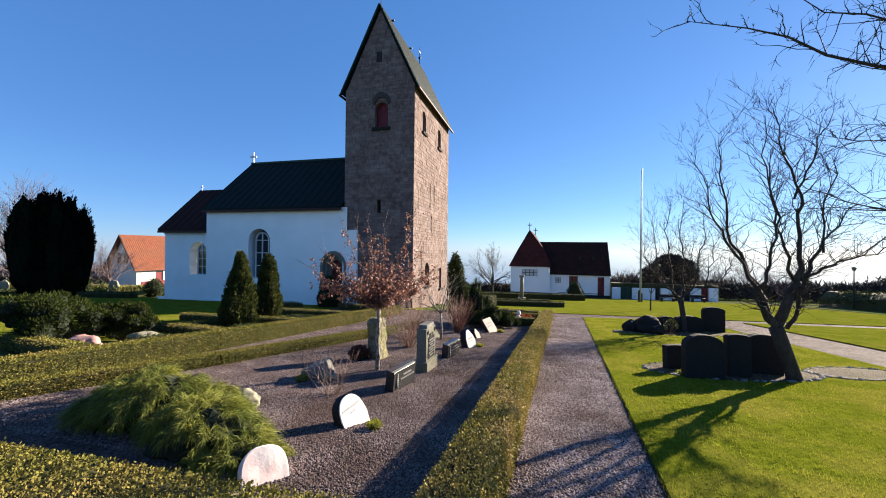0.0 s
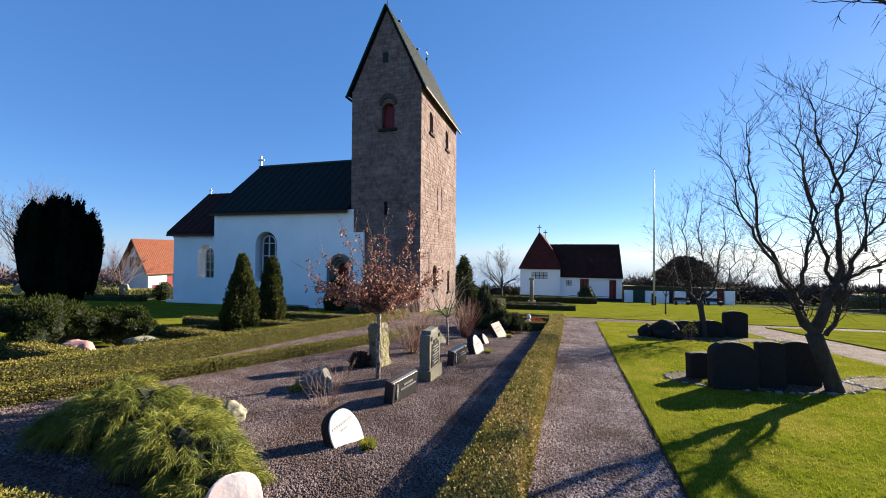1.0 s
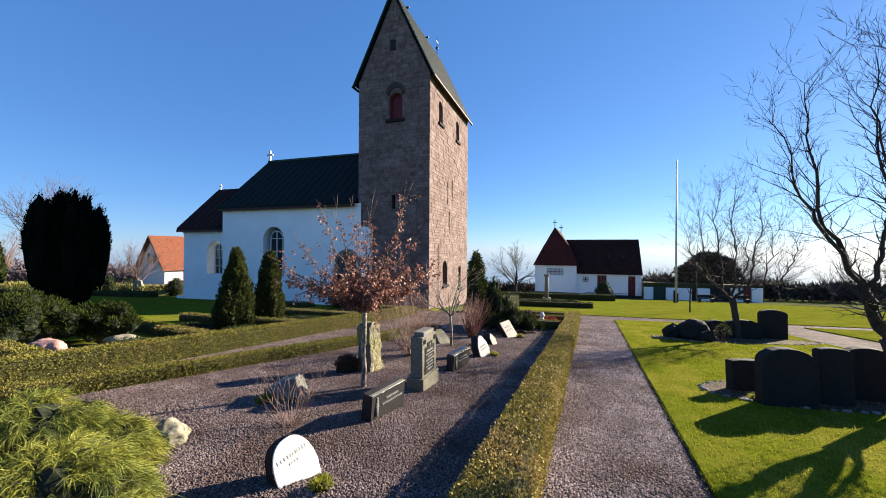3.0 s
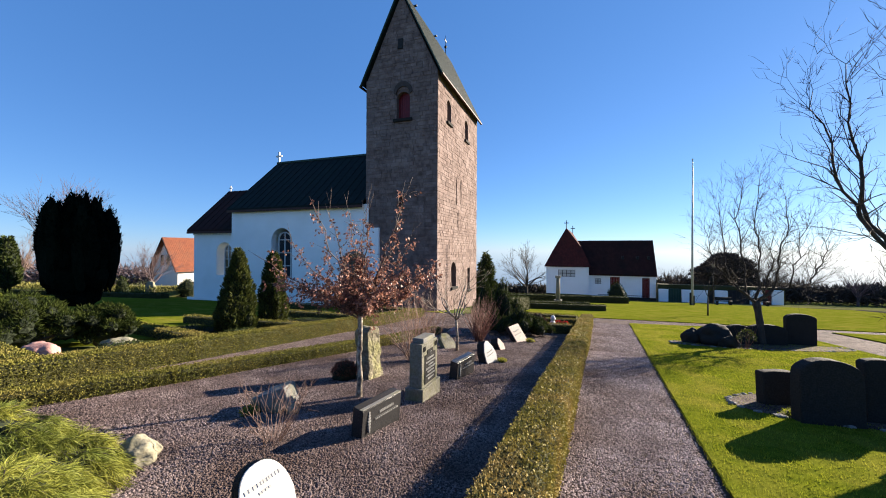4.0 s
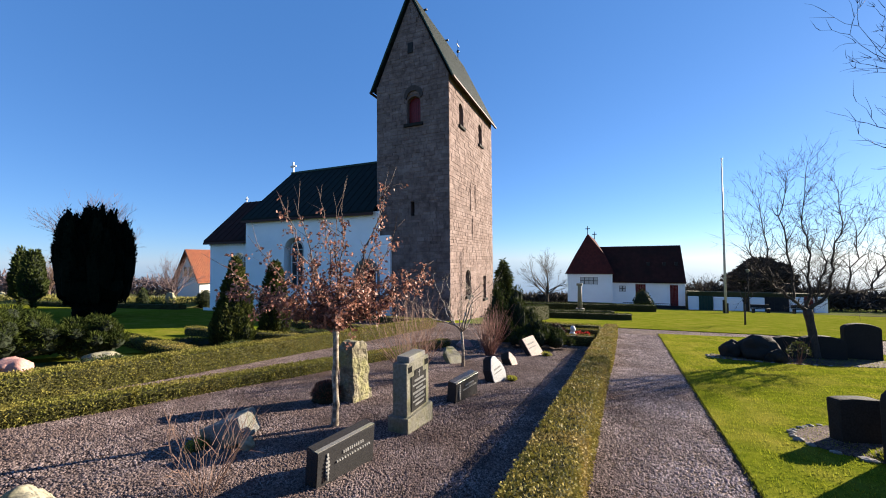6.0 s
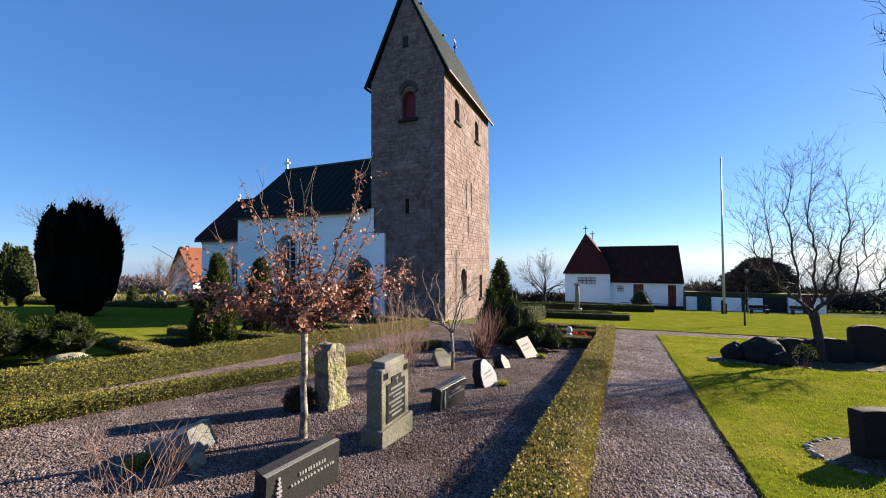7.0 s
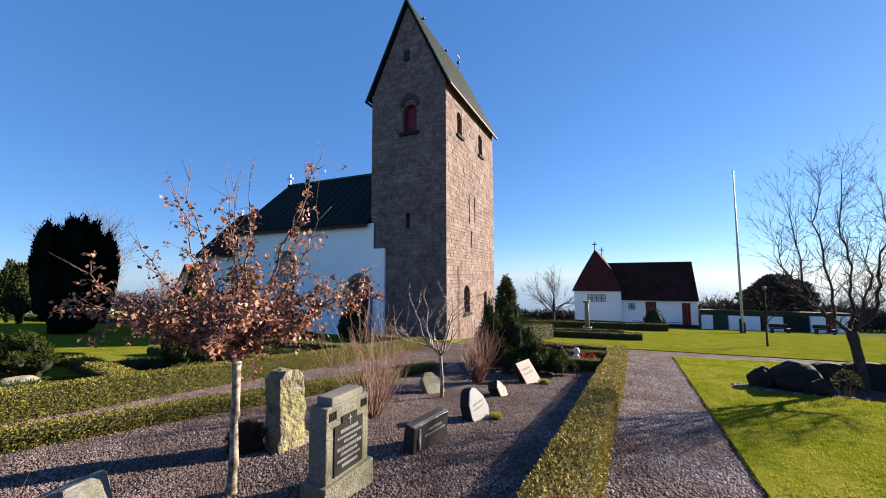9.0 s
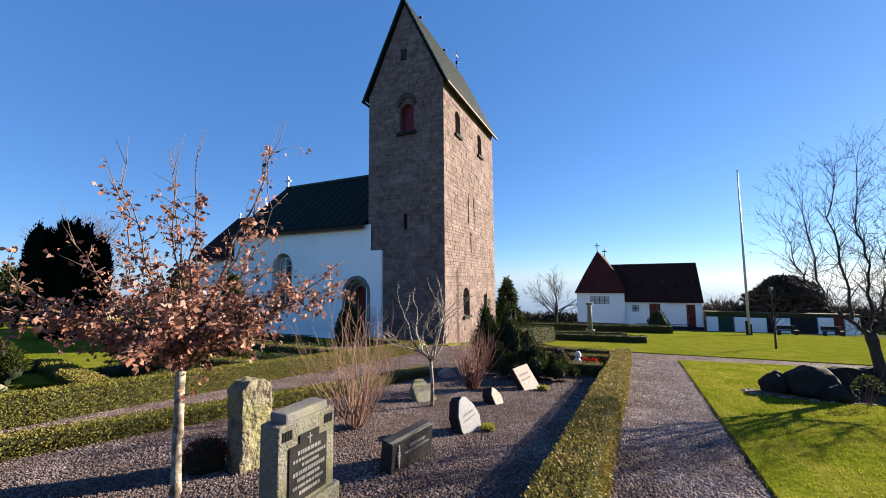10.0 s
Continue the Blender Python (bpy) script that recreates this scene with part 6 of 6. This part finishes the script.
part("truck", bm, M_GILD, fp)

col = thing("stone_column", "weathered grey stone column on a plinth", "column", -1.75, 41.0)
bm = bmesh.new()
box(bm, -0.38, 0.38, -0.38, 0.38, -0.1, 0.3, 0.03)
part("plinth", bm, M_GREYGRAN, col)
bm = bmesh.new()
tube(bm, [(0, 0, 0.3), (0, 0, 1.6), (0, 0, 2.5)], [0.22, 0.2, 0.17], 12)
part("shaft", bm, M_GREYGRAN, col, smooth=True)
bm = bmesh.new()
box(bm, -0.27, 0.27, -0.27, 0.27, 2.5, 2.72, 0.03)
part("capital", bm, M_GREYGRAN, col)

wallw = thing("boundary_wall", "low white limewashed boundary wall with dark gates", "wall", 17, 58.4, 0.0, kind="structure")
wallw.matrix_world = Matrix.Identity(4)
for x0, x1, m, top in ((10.3, 11.4, M_LIME, -3.35), (12.95, 15.9, M_LIME, -3.35), (16.6, 17.95, M_LIME, -3.3), (20.3, 21.55, M_LIME, -3.15), (22.45, 23.6, M_LIME, -3.05)):
    bm = bmesh.new()
    box(bm, x0, x1, 58.2, 58.6, -5.6, top, 0.03)
    part("wall_panel", bm, m, wallw)
for x0, x1, m, top in ((11.45, 12.9, M_GREENDOOR, -3.25), (15.95, 16.55, M_TAR, -3.4), (18.0, 20.25, M_TAR, -3.2), (21.6, 22.4, M_DARKRED, -3.0)):
    bm = bmesh.new()
    n = 5
    for i in range(n):
        w = (x1 - x0) / n
        box(bm, x0 + i * w, x0 + (i + 1) * w - 0.02, 58.35, 58.42, -5.6, top)
    part("gate", bm, m, wallw)
bm = bmesh.new()
box(bm, 10.3, 24.0, 58.8, 60.0, -5.6, -2.75, 0.1)
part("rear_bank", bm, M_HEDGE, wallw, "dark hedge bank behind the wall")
fen = thing("railing", "low black iron railing before the chapel doors", "railing", 5.8, 57.6, -5.3)
for i in range(26):
    bm = bmesh.new()
    box(bm, -3.0 + i * 0.24, -3.0 + i * 0.24 + 0.03, 0, 0.03, 0, 1.0)
    part("baluster", bm, M_IRON, fen)
bm = bmesh.new()
box(bm, -3.05, 3.05, -0.01, 0.04, 0.94, 1.0)
part("rail", bm, M_IRON, fen)

for x, y, h in ((15.0, 50.0, 1.1), (18.6, 51.0, 1.4)):
    b = thing("garden_bench", "dark wooden bench by the sea wall", "bench", x, y, turn=8)
    bm = bmesh.new()
    box(bm, -0.8, 0.8, -0.22, 0.22, 0.42, 0.48, 0.01)
    part("seat", bm, M_TAR, b)
    bm = bmesh.new()
    box(bm, -0.8, 0.8, 0.2, 0.26, 0.5, 0.85, 0.01)
    part("backrest", bm, M_TAR, b)
    for s in (-0.65, 0.65):
        bm = bmesh.new()
        box(bm, s - 0.05, s + 0.05, -0.2, 0.22, 0, 0.42)
        part("leg", bm, M_TAR, b)
for x, y, h in ((14.6, 52.0, 4.2), (29.0, 44.0, 3.6)):
    lp = thing("street_lamp", "slender dark lamp post with a lantern head", "lamp", x, y)
    bm = bmesh.new()
    tube(bm, [(0, 0, 0), (0, 0, h)], [0.06, 0.04], 8)
    part("post", bm, M_IRON, lp)
    bm = bmesh.new()
    tube(bm, [(0, 0, h), (0, 0, h + 0.1), (0, 0, h + 0.35), (0, 0, h + 0.42)], [0.06, 0.14, 0.2, 0.03], 8)
    part("lantern", bm, M_GREYGRAN, lp)

# asphalt lane and dark hedge bank on the sunny side
sheet("lane", [(17.2, -6), (24, -6), (24.5, 34), (26, 48), (22, 50), (19, 34)], 0.012, M_ASPHALT, "grey asphalt lane beside the churchyard", "lane")
bank = thing("hedge_bank", "dark overgrown hedge bank along the lane", "hedge", 27, 30)
bm = bmesh.new()
n = 46
cs_ = [(-0.9, -0.1), (-0.8, 0.8), (-0.3, 1.35), (0.4, 1.4), (0.9, 0.9), (1.0, -0.1)]
prev = None
for i in range(n + 1):
    f = i / n
    x, y = -1.0 + 5.0 * f, -32 + 52 * f
    ring = []
    for u, v in cs_:
        k = 1 + 0.25 * noise.noise(Vector((i * 0.45, u * 2, v * 2)))
        ring.append(bm.verts.new((x + u * 1.3 * k, y, g(27 + x, 30 + y) - g(27, 30) + v * k * 1.1)))
    if prev:
        for a in range(len(cs_) - 1):
            bm.faces.new((prev[a], prev[a + 1], ring[a + 1], ring[a]))
    prev = ring
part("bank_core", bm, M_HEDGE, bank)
m = 9000
f = rng.random(m)
x, y = -1.0 + 5.0 * f, -32 + 52 * f
u = rng.uniform(-1.25, 1.2, m)
v = 1.5 - np.abs(u) ** 2 * 0.7 + rng.normal(0, 0.12, m)
P = np.stack([x + u, y, 0.0153 * x - 0.0901 * y + v], 1)
tagged(quads("foliage", leaf_faces(P, np.stack([u, u * 0, np.ones(m)], 1), 0.16, 0.1, 0.6), M_CONIF, bank), kind="stuff")


# ---- far trees and woods ----
def far_tree(label, x, y, h, seed, mat=None, wide=0.6, z=None, maxd=4, name="bare_tree"):
    rnd = random.Random(seed)
    ob = thing(name, label, "tree", x, y, z)
    bm = bmesh.new()
    tube(bm, [(0, 0, -0.2), (0, 0, h * 0.12), (0.05, 0, h * 0.25)], [h * 0.03, h * 0.022, h * 0.02], 7)
    part("trunk", bm, mat or M_BARK, ob)
    bm = bmesh.new()
    for i in range(11):
        a = math.tau * i / 11 + rnd.uniform(-0.3, 0.3)
        k = wide * rnd.uniform(0.3, 1.2)
        grow(bm, rnd, Vector((0, 0, h * rnd.uniform(0.1, 0.25))), Vector((math.cos(a) * k, math.sin(a) * k, 1)), h * 0.3, h * 0.011, 2, 2 + maxd - 1, None, 0.05, 0.55, (3, 4), 0.68, 0.14, h * (0.0018 if maxd < 5 else 0.001))
    part("crown", bm, mat or M_BARK, ob)
    return ob


far_tree("bare rounded tree behind the chapel", -7.6, 62.5, 9.6, 1, M_BARK, 1.35, maxd=5)
far_tree("bare rounded trees beyond the sea wall", 13.8, 67.0, 6.2, 2, M_BARK, 1.0)
far_tree("bare rounded trees beyond the sea wall", 25.0, 66.0, 6.6, 3, M_BARK, 1.0)
far_tree("bare rounded trees beyond the sea wall", 29.0, 68.0, 6.0, 4, M_BARK, 1.1)
far_tree("tall pale bare birch behind the yew", -42.9, 21.7, 10.6, 5, M_PURPLETWIG, 0.4, maxd=5)
far_tree("tall bare tree beyond the churchyard", -52.0, 22.0, 6.8, 6, M_BEECHTWIG, 0.7)
far_tree("tall bare tree beyond the churchyard", -57.0, 28.0, 8.0, 7, M_BEECHTWIG, 0.7)
far_tree("bare tree beside the house", -53.0, 48.0, 6.5, 8, M_PURPLETWIG, 0.9)
far_tree("bare tree beside the house", -66.0, 50.0, 8.0, 9, M_PURPLETWIG, 0.9)
far_tree("bare hedge tree along the lane", 33.0, 38.0, 4.6, 10, M_BARK, 1.0)
far_tree("bare hedge tree along the lane", 36.0, 46.0, 4.2, 12, M_TWIG, 1.0)
far_tree("bare tree among the sea-wall bushes", 17.0, 69.0, 6.0, 15, M_BARK, 1.0)
far_tree("bare tree among the sea-wall bushes", 33.5, 64.0, 5.4, 16, M_PURPLETWIG, 1.0)
far_tree("bare tree behind the yew", -47.0, 31.0, 6.2, 17, M_PURPLETWIG, 1.0, maxd=5)
far_tree("bare hedge tree along the lane", 24.8, 20.0, 5.0, 14, M_PURPLETWIG, 1.1)


def woods(label, x0, y0, x1, y1, h, depth, n, mat, seed):
    """A distant belt of bare wood: many thin upright twig faces in clumps."""
    r = np.random.default_rng(seed)
    f = r.random(n)
    x = x0 + (x1 - x0) * f + r.normal(0, depth * 0.3, n)
    y = y0 + (y1 - y0) * f + r.normal(0, depth * 0.3, n)
    top = h * (0.55 + 0.45 * np.array([noise.noise(Vector((q * abs(x1 - x0 + y1 - y0) * 0.12, seed, 0))) for q in f]) + 0.25 * r.random(n))
    zz = 0.135 + 0.0153 * x - 0.0901 * y + r.random(n) ** 0.8 * np.maximum(top, 0.3)
    P = np.stack([x, y, zz], 1)
    out = np.stack([r.normal(0, 0.3, n), r.normal(0, 0.3, n), np.full(n, 0.8)], 1)
    return tagged(quads("far_wood", leaf_faces(P, out, 1.0, 0.16, 0.7), mat, None, label), category="woods", kind="stuff")


woods("distant belt of bare brown woods", -110, 20, -50, 62, 4.5, 6, 16000, M_PURPLETWIG, 3)
woods("distant bare bushes behind the boundary wall", 10, 69, 60, 66, 3.4, 4, 20000, M_BARK, 5)
woods("low dark scrub between tower and chapel", -30, 66, -4, 68, 2.0, 3, 5000, M_BARK, 7)
woods("low dark scrub along the sea edge", 30, 75, 130, 60, 1.9, 4, 9000, M_BARK, 9)
woods("bare undergrowth beside the house", -64, 44, -40, 47, 2.6, 2, 5000, M_BARK, 11)
stw = thing("field_wall", "pale dry-stone wall with grass on top beyond the graves", "wall", -50, 24, 0.0, kind="structure")
stw.matrix_world = Matrix.Identity(4)
bm = bmesh.new()
slab(bm, [(-75, 17, g(-75, 17) - 0.2), (-33, 30, g(-33, 30) - 0.2), (-33, 30, g(-33, 30) + 0.75), (-75, 17, g(-75, 17) + 0.75)], (-0.2, 0.8, 0))
part("wall_body", bm, M_MOSSY, stw)

gb = thing("grass_bank", "sunlit pale grassy bank before the field wall", "bank", -42, 24)
bm = bmesh.new()
prev = None
along, over = Vector((0.955, 0.296, 0)), Vector((0.296, -0.955, 0))
for i in range(61):
    ring = []
    for k in range(9):
        f = k / 8
        p = along * (-17 + 26 * i / 60) + over * (-1.6 + 4.4 * f)
        h = math.sin(math.pi * min(1.0, f * 1.05)) * 0.75 * (0.8 + 0.6 * noise.noise(Vector((i * 0.35, f * 3, 1.0))))
        p.z = g(-42 + p.x, 24 + p.y) - g(-42, 24) + max(h, -0.05)
        ring.append(bm.verts.new(p))
    if prev:
        for k in range(8):
            bm.faces.new((prev[k], prev[k + 1], ring[k + 1], ring[k]))
    prev = ring
part("turf", bm, M_DRYGRASS, gb, smooth=True)
P = np.stack([rng.uniform(-17, 9, 9000), rng.uniform(-1.4, 2.6, 9000)], 1)
P = P[:, :1] * np.array(along)[None] + P[:, 1:] * np.array(over)[None]
P[:, 2] = 0.0153 * P[:, 0] - 0.0901 * P[:, 1] + rng.uniform(0.25, 0.75, len(P))
tagged(quads("grass_growth", leaf_faces(P, np.tile(np.array([0, 0, 1.0]), (len(P), 1)), 0.3, 0.05, 0.5), M_DRYGRASS, gb), kind="stuff")
for k in range(9):
    u, v = rng.uniform(-15, 8), rng.uniform(0.8, 2.4)
    p = along * u + over * v
    boulder("pale fieldstone on the grassy bank", -42 + p.x, 24 + p.y, (rng.uniform(0.3, 0.6), rng.uniform(0.25, 0.45), rng.uniform(0.5, 0.75)), M_BOULDER, 50 + k, 0.2, "stones on the bank")

# ---- the orange-roofed house ----
house = thing("house", "small white house with an orange tiled roof and red trim", "house", -50, 38, 0.0)
HB = -3.9
hx0, hx1, hy0, hy1, he, hr = -53.6, -43.0, 35.3, 40.7, -1.1, 3.1
house.matrix_world = Matrix.Translation((-54.2, 36.9, 0)) @ Matrix.Rotation(radians(86), 4, "Z") @ Matrix.Translation((54.1, -38.0, 0))
hy = (hy0 + hy1) / 2
bm = bmesh.new()
wall_panel(bm, north(hy0), hx0, hx1, HB, he, [(-51.2, -50.2, HB + 0.2, -1.75, False), (-48.5, -47.4, -3.0, -1.9, False)], 0.35)
box(bm, hx0, hx0 + 0.35, hy0 + 0.35, hy1, HB, he)
slab(bm, [(hx0, hy0, he), (hx0, hy, hr - 0.1), (hx0, hy1, he)], (0.35, 0, 0))
part("house_wall", bm, M_WHITE, house, "white rendered wall")
for ye, s in ((hy0 - 0.5, -1), (hy1 + 0.5, 1)):
    bm = bmesh.new()
    slab(bm, [(hx0 - 0.5, hy, hr), (hx1 + 0.4, hy, hr), (hx1 + 0.4, ye, he - 0.4), (hx0 - 0.5, ye, he - 0.4)], (0, 0, 0.16))
    part("house_roof", bm, M_ORANGE, house, "orange clay tile roof")
    if s < 0:
        for i in range(45):
            x = hx0 - 0.45 + i * 0.25
            bm = bmesh.new()
            slab(bm, [(x, hy, hr + 0.155), (x + 0.12, hy, hr + 0.155), (x + 0.12, ye, he - 0.245), (x, ye, he - 0.245)], (0, 0, 0.05))
            part("roof_rib", bm, M_ORANGE, house)
for s in (-1, 1):
    bm = bmesh.new()
    yy = hy + s * (hy1 - hy0 + 1.0) / 2
    slab(bm, [(hx0 - 0.52, hy, hr + 0.16), (hx0 - 0.52, yy, he - 0.24), (hx0 - 0.52, yy, he - 0.5), (hx0 - 0.52, hy, hr - 0.1)], (-0.05, 0, 0))
    part("barge_board", bm, M_EAVE, house)
for y0 in (hy - 1.15, hy + 0.15):
    bm = bmesh.new()
    box(bm, hx0 - 0.04, hx0 + 0.02, y0, y0 + 1.0, -0.6, 0.8)
    w = part("gable_window", bm, M_GLASS, house)
    for a, b in ((y0 - 0.06, y0 + 0.04), (y0 + 0.96, y0 + 1.06)):
        bm = bmesh.new()
        box(bm, hx0 - 0.07, hx0 - 0.041, a, b, -0.66, 0.86)
        part("window_frame", bm, M_WHITE, w)
bm = bmesh.new()
box(bm, -51.2, -50.2, hy0 + 0.1, hy0 + 0.16, HB + 0.2, -1.75)
part("red_door", bm, M_REDDOOR, house, "red painted door")
bm = bmesh.new()
box(bm, -48.5, -47.4, hy0 + 0.1, hy0 + 0.14, -3.0, -1.9)
part("window_pane", bm, M_GLASS, house)
bm = bmesh.new()
box(bm, -53.6, -49.0, hy0 - 0.9, hy0 - 0.8, HB, -2.9)
part("red_fence", bm, M_REDDOOR, house, "low red board fence")
run_ = (hr - he + 0.4) / (hy - hy0 + 0.5)
bm = bmesh.new()
yv0 = hy0 + 1.0
zv0 = he - 0.24 + run_ * (yv0 - hy0 + 0.5)
slab(bm, [(-47.6, yv0, zv0 + 0.1), (-46.4, yv0, zv0 + 0.1), (-46.4, yv0 + 1.3, zv0 + 0.1 + run_ * 1.3), (-47.6, yv0 + 1.3, zv0 + 0.1 + run_ * 1.3)], (0, -0.05, 0.06))
part("skylight", bm, M_GLASS, house)

# ---- small things ----
fig = thing("garden_figurine", "small white garden figurine on a grave plot", "figurine", -0.75, 16.2)
bm = bmesh.new()
blob(bm, (0, 0, 0.16), (0.13, 0.1, 0.2), 0.1, 2, 2)
blob(bm, (0.02, 0, 0.43), (0.09, 0.08, 0.11), 0.08, 2, 2, False, 3)
part("body", bm, M_WHITE, fig, smooth=True)
for x, y in ((-0.45, 16.1), (-0.3, 16.25), (-0.55, 16.35), (-1.2, 16.0)):
    mound("red_flowers", "small clump of red flowers on a grave plot", x, y, [((0, 0, 0.16), (0.1, 0.1, 0.2))], 160, 0.05, M_FLOWER, M_CONCORE, 0.6, cat="flowers", wid=0.7)


# ---- tower blocks, nearest as single stones ----
def block_mesh(w, h, d, k):
    r = random.Random(k)
    bm = bmesh.new()
    e = 0.006
    j = lambda s: s + r.uniform(-0.005, 0.005)
    back = [(-w / 2, 0, 0), (w / 2, 0, 0), (w / 2, 0, h), (-w / 2, 0, h)]
    front = [(j(-w / 2 + e), -d, j(e)), (j(w / 2 - e), -d, j(e)), (j(w / 2 - e), -d - r.uniform(-0.01, 0.012), j(h - e)), (j(-w / 2 + e), -d, j(h - e))]
    a, b = [bm.verts.new(p) for p in back], [bm.verts.new(p) for p in front]
    bm.faces.new(b)
    for i in range(4):
        bm.faces.new((a[i], a[(i + 1) % 4], b[(i + 1) % 4], b[i]))
    bmesh.ops.recalc_face_normals(bm, faces=bm.faces)
    me = bpy.data.meshes.new("stone_block")
    bm.to_mesh(me)
    bm.free()
    me.materials.append(M_STONE)
    return me


lib = {}
rb = random.Random(4)
rest_v, rest_f = [], []
singles = 0
for face in ("w", "n"):
    u0, u1 = (TY0, TY1) if face == "w" else (TX0, TX1)
    holes = W_HOLES if face == "w" else N_HOLES
    z, row = -2.6, 0
    while z < (TE - 0.05 if face == "w" else TA - 0.4):
        h = rb.choice((0.15, 0.18, 0.22, 0.26))
        lo, hi = u0, u1
        if z + h > TE:
            f = (z + h - TE) / (TA - TE)
            lo, hi = TX0 + (TXM - TX0) * f + 0.05, TX1 - (TX1 - TXM) * f - 0.05
        elif z + h > TE - 0.1 and face == "w":
            h = TE - z
        u = lo
        while u < hi - 0.02:
            w = rb.choice((0.22, 0.3, 0.4, 0.5, 0.62))
            if hi - u - w < 0.2:
                w = hi - u
            cu = u + w / 2
            clash = any(a - 0.02 < u + w and u < b + 0.02 and c - 0.02 < z + h and z < d + 0.02 for a, b, c, d, _ in holes)
            if clash:
                # trim the stone beside an opening
                for a, b, c, d, _ in holes:
                    if a - 0.02 < u + w and u < b + 0.02 and c - 0.02 < z + h and z < d + 0.02:
                        left, right = a - u, u + w - b
                        if left > 0.1:
                            w, clash = left, False
                        elif right > 0.1:
                            u, w, clash = b, right, False
                        else:
                            u, w = max(u, b - 0.0), 0.0
                        break
                if clash:
                    if w == 0.0:
                        continue
                    u += w
                    continue
                cu = u + w / 2
            wq = max(0.1, w - 0.006)
            m = pose(TX1 - 0.05, cu, z, 0, 0, 90) if face == "w" else pose(cu, TY0 + 0.05, z)
            if singles < 300 and z < 3.0 and rb.random() < 0.75:
                key = (round(wq, 1), round(h, 2), rb.randint(0, 2))
                if key not in lib:
                    lib[key] = block_mesh(1.0, key[1] - 0.006, 0.018 + 0.007 * key[2], len(lib))
                ob = new("stone_block", lib[key])
                ob.matrix_world = m @ Matrix.Diagonal((wq, 1, 1, 1))
                ob.parent = church
                singles += 1
            else:
                d = 0.012 + rb.uniform(0, 0.022)
                e = rb.uniform(0.004, 0.012)
                pts = [(-wq / 2, 0, 0), (wq / 2, 0, 0), (wq / 2, 0, h - 0.006), (-wq / 2, 0, h - 0.006), (-wq / 2 + e, -d, e), (wq / 2 - e, -d, e), (wq / 2 - e, -d, h - e), (-wq / 2 + e, -d, h - e)]
                n0 = len(rest_v)
                rest_v += [tuple(m @ Vector(p)) for p in pts]
                rest_f += [tuple(n0 + i for i in q) for q in ((4, 5, 6, 7), (0, 1, 5, 4), (1, 2, 6, 5), (2, 3, 7, 6), (3, 0, 4, 7))]
            u += w
        z += h
        row += 1
tagged(raw("stone_coursework", rest_v, rest_f, M_STONES, church, "reddish sandstone block courses"), kind="stuff")
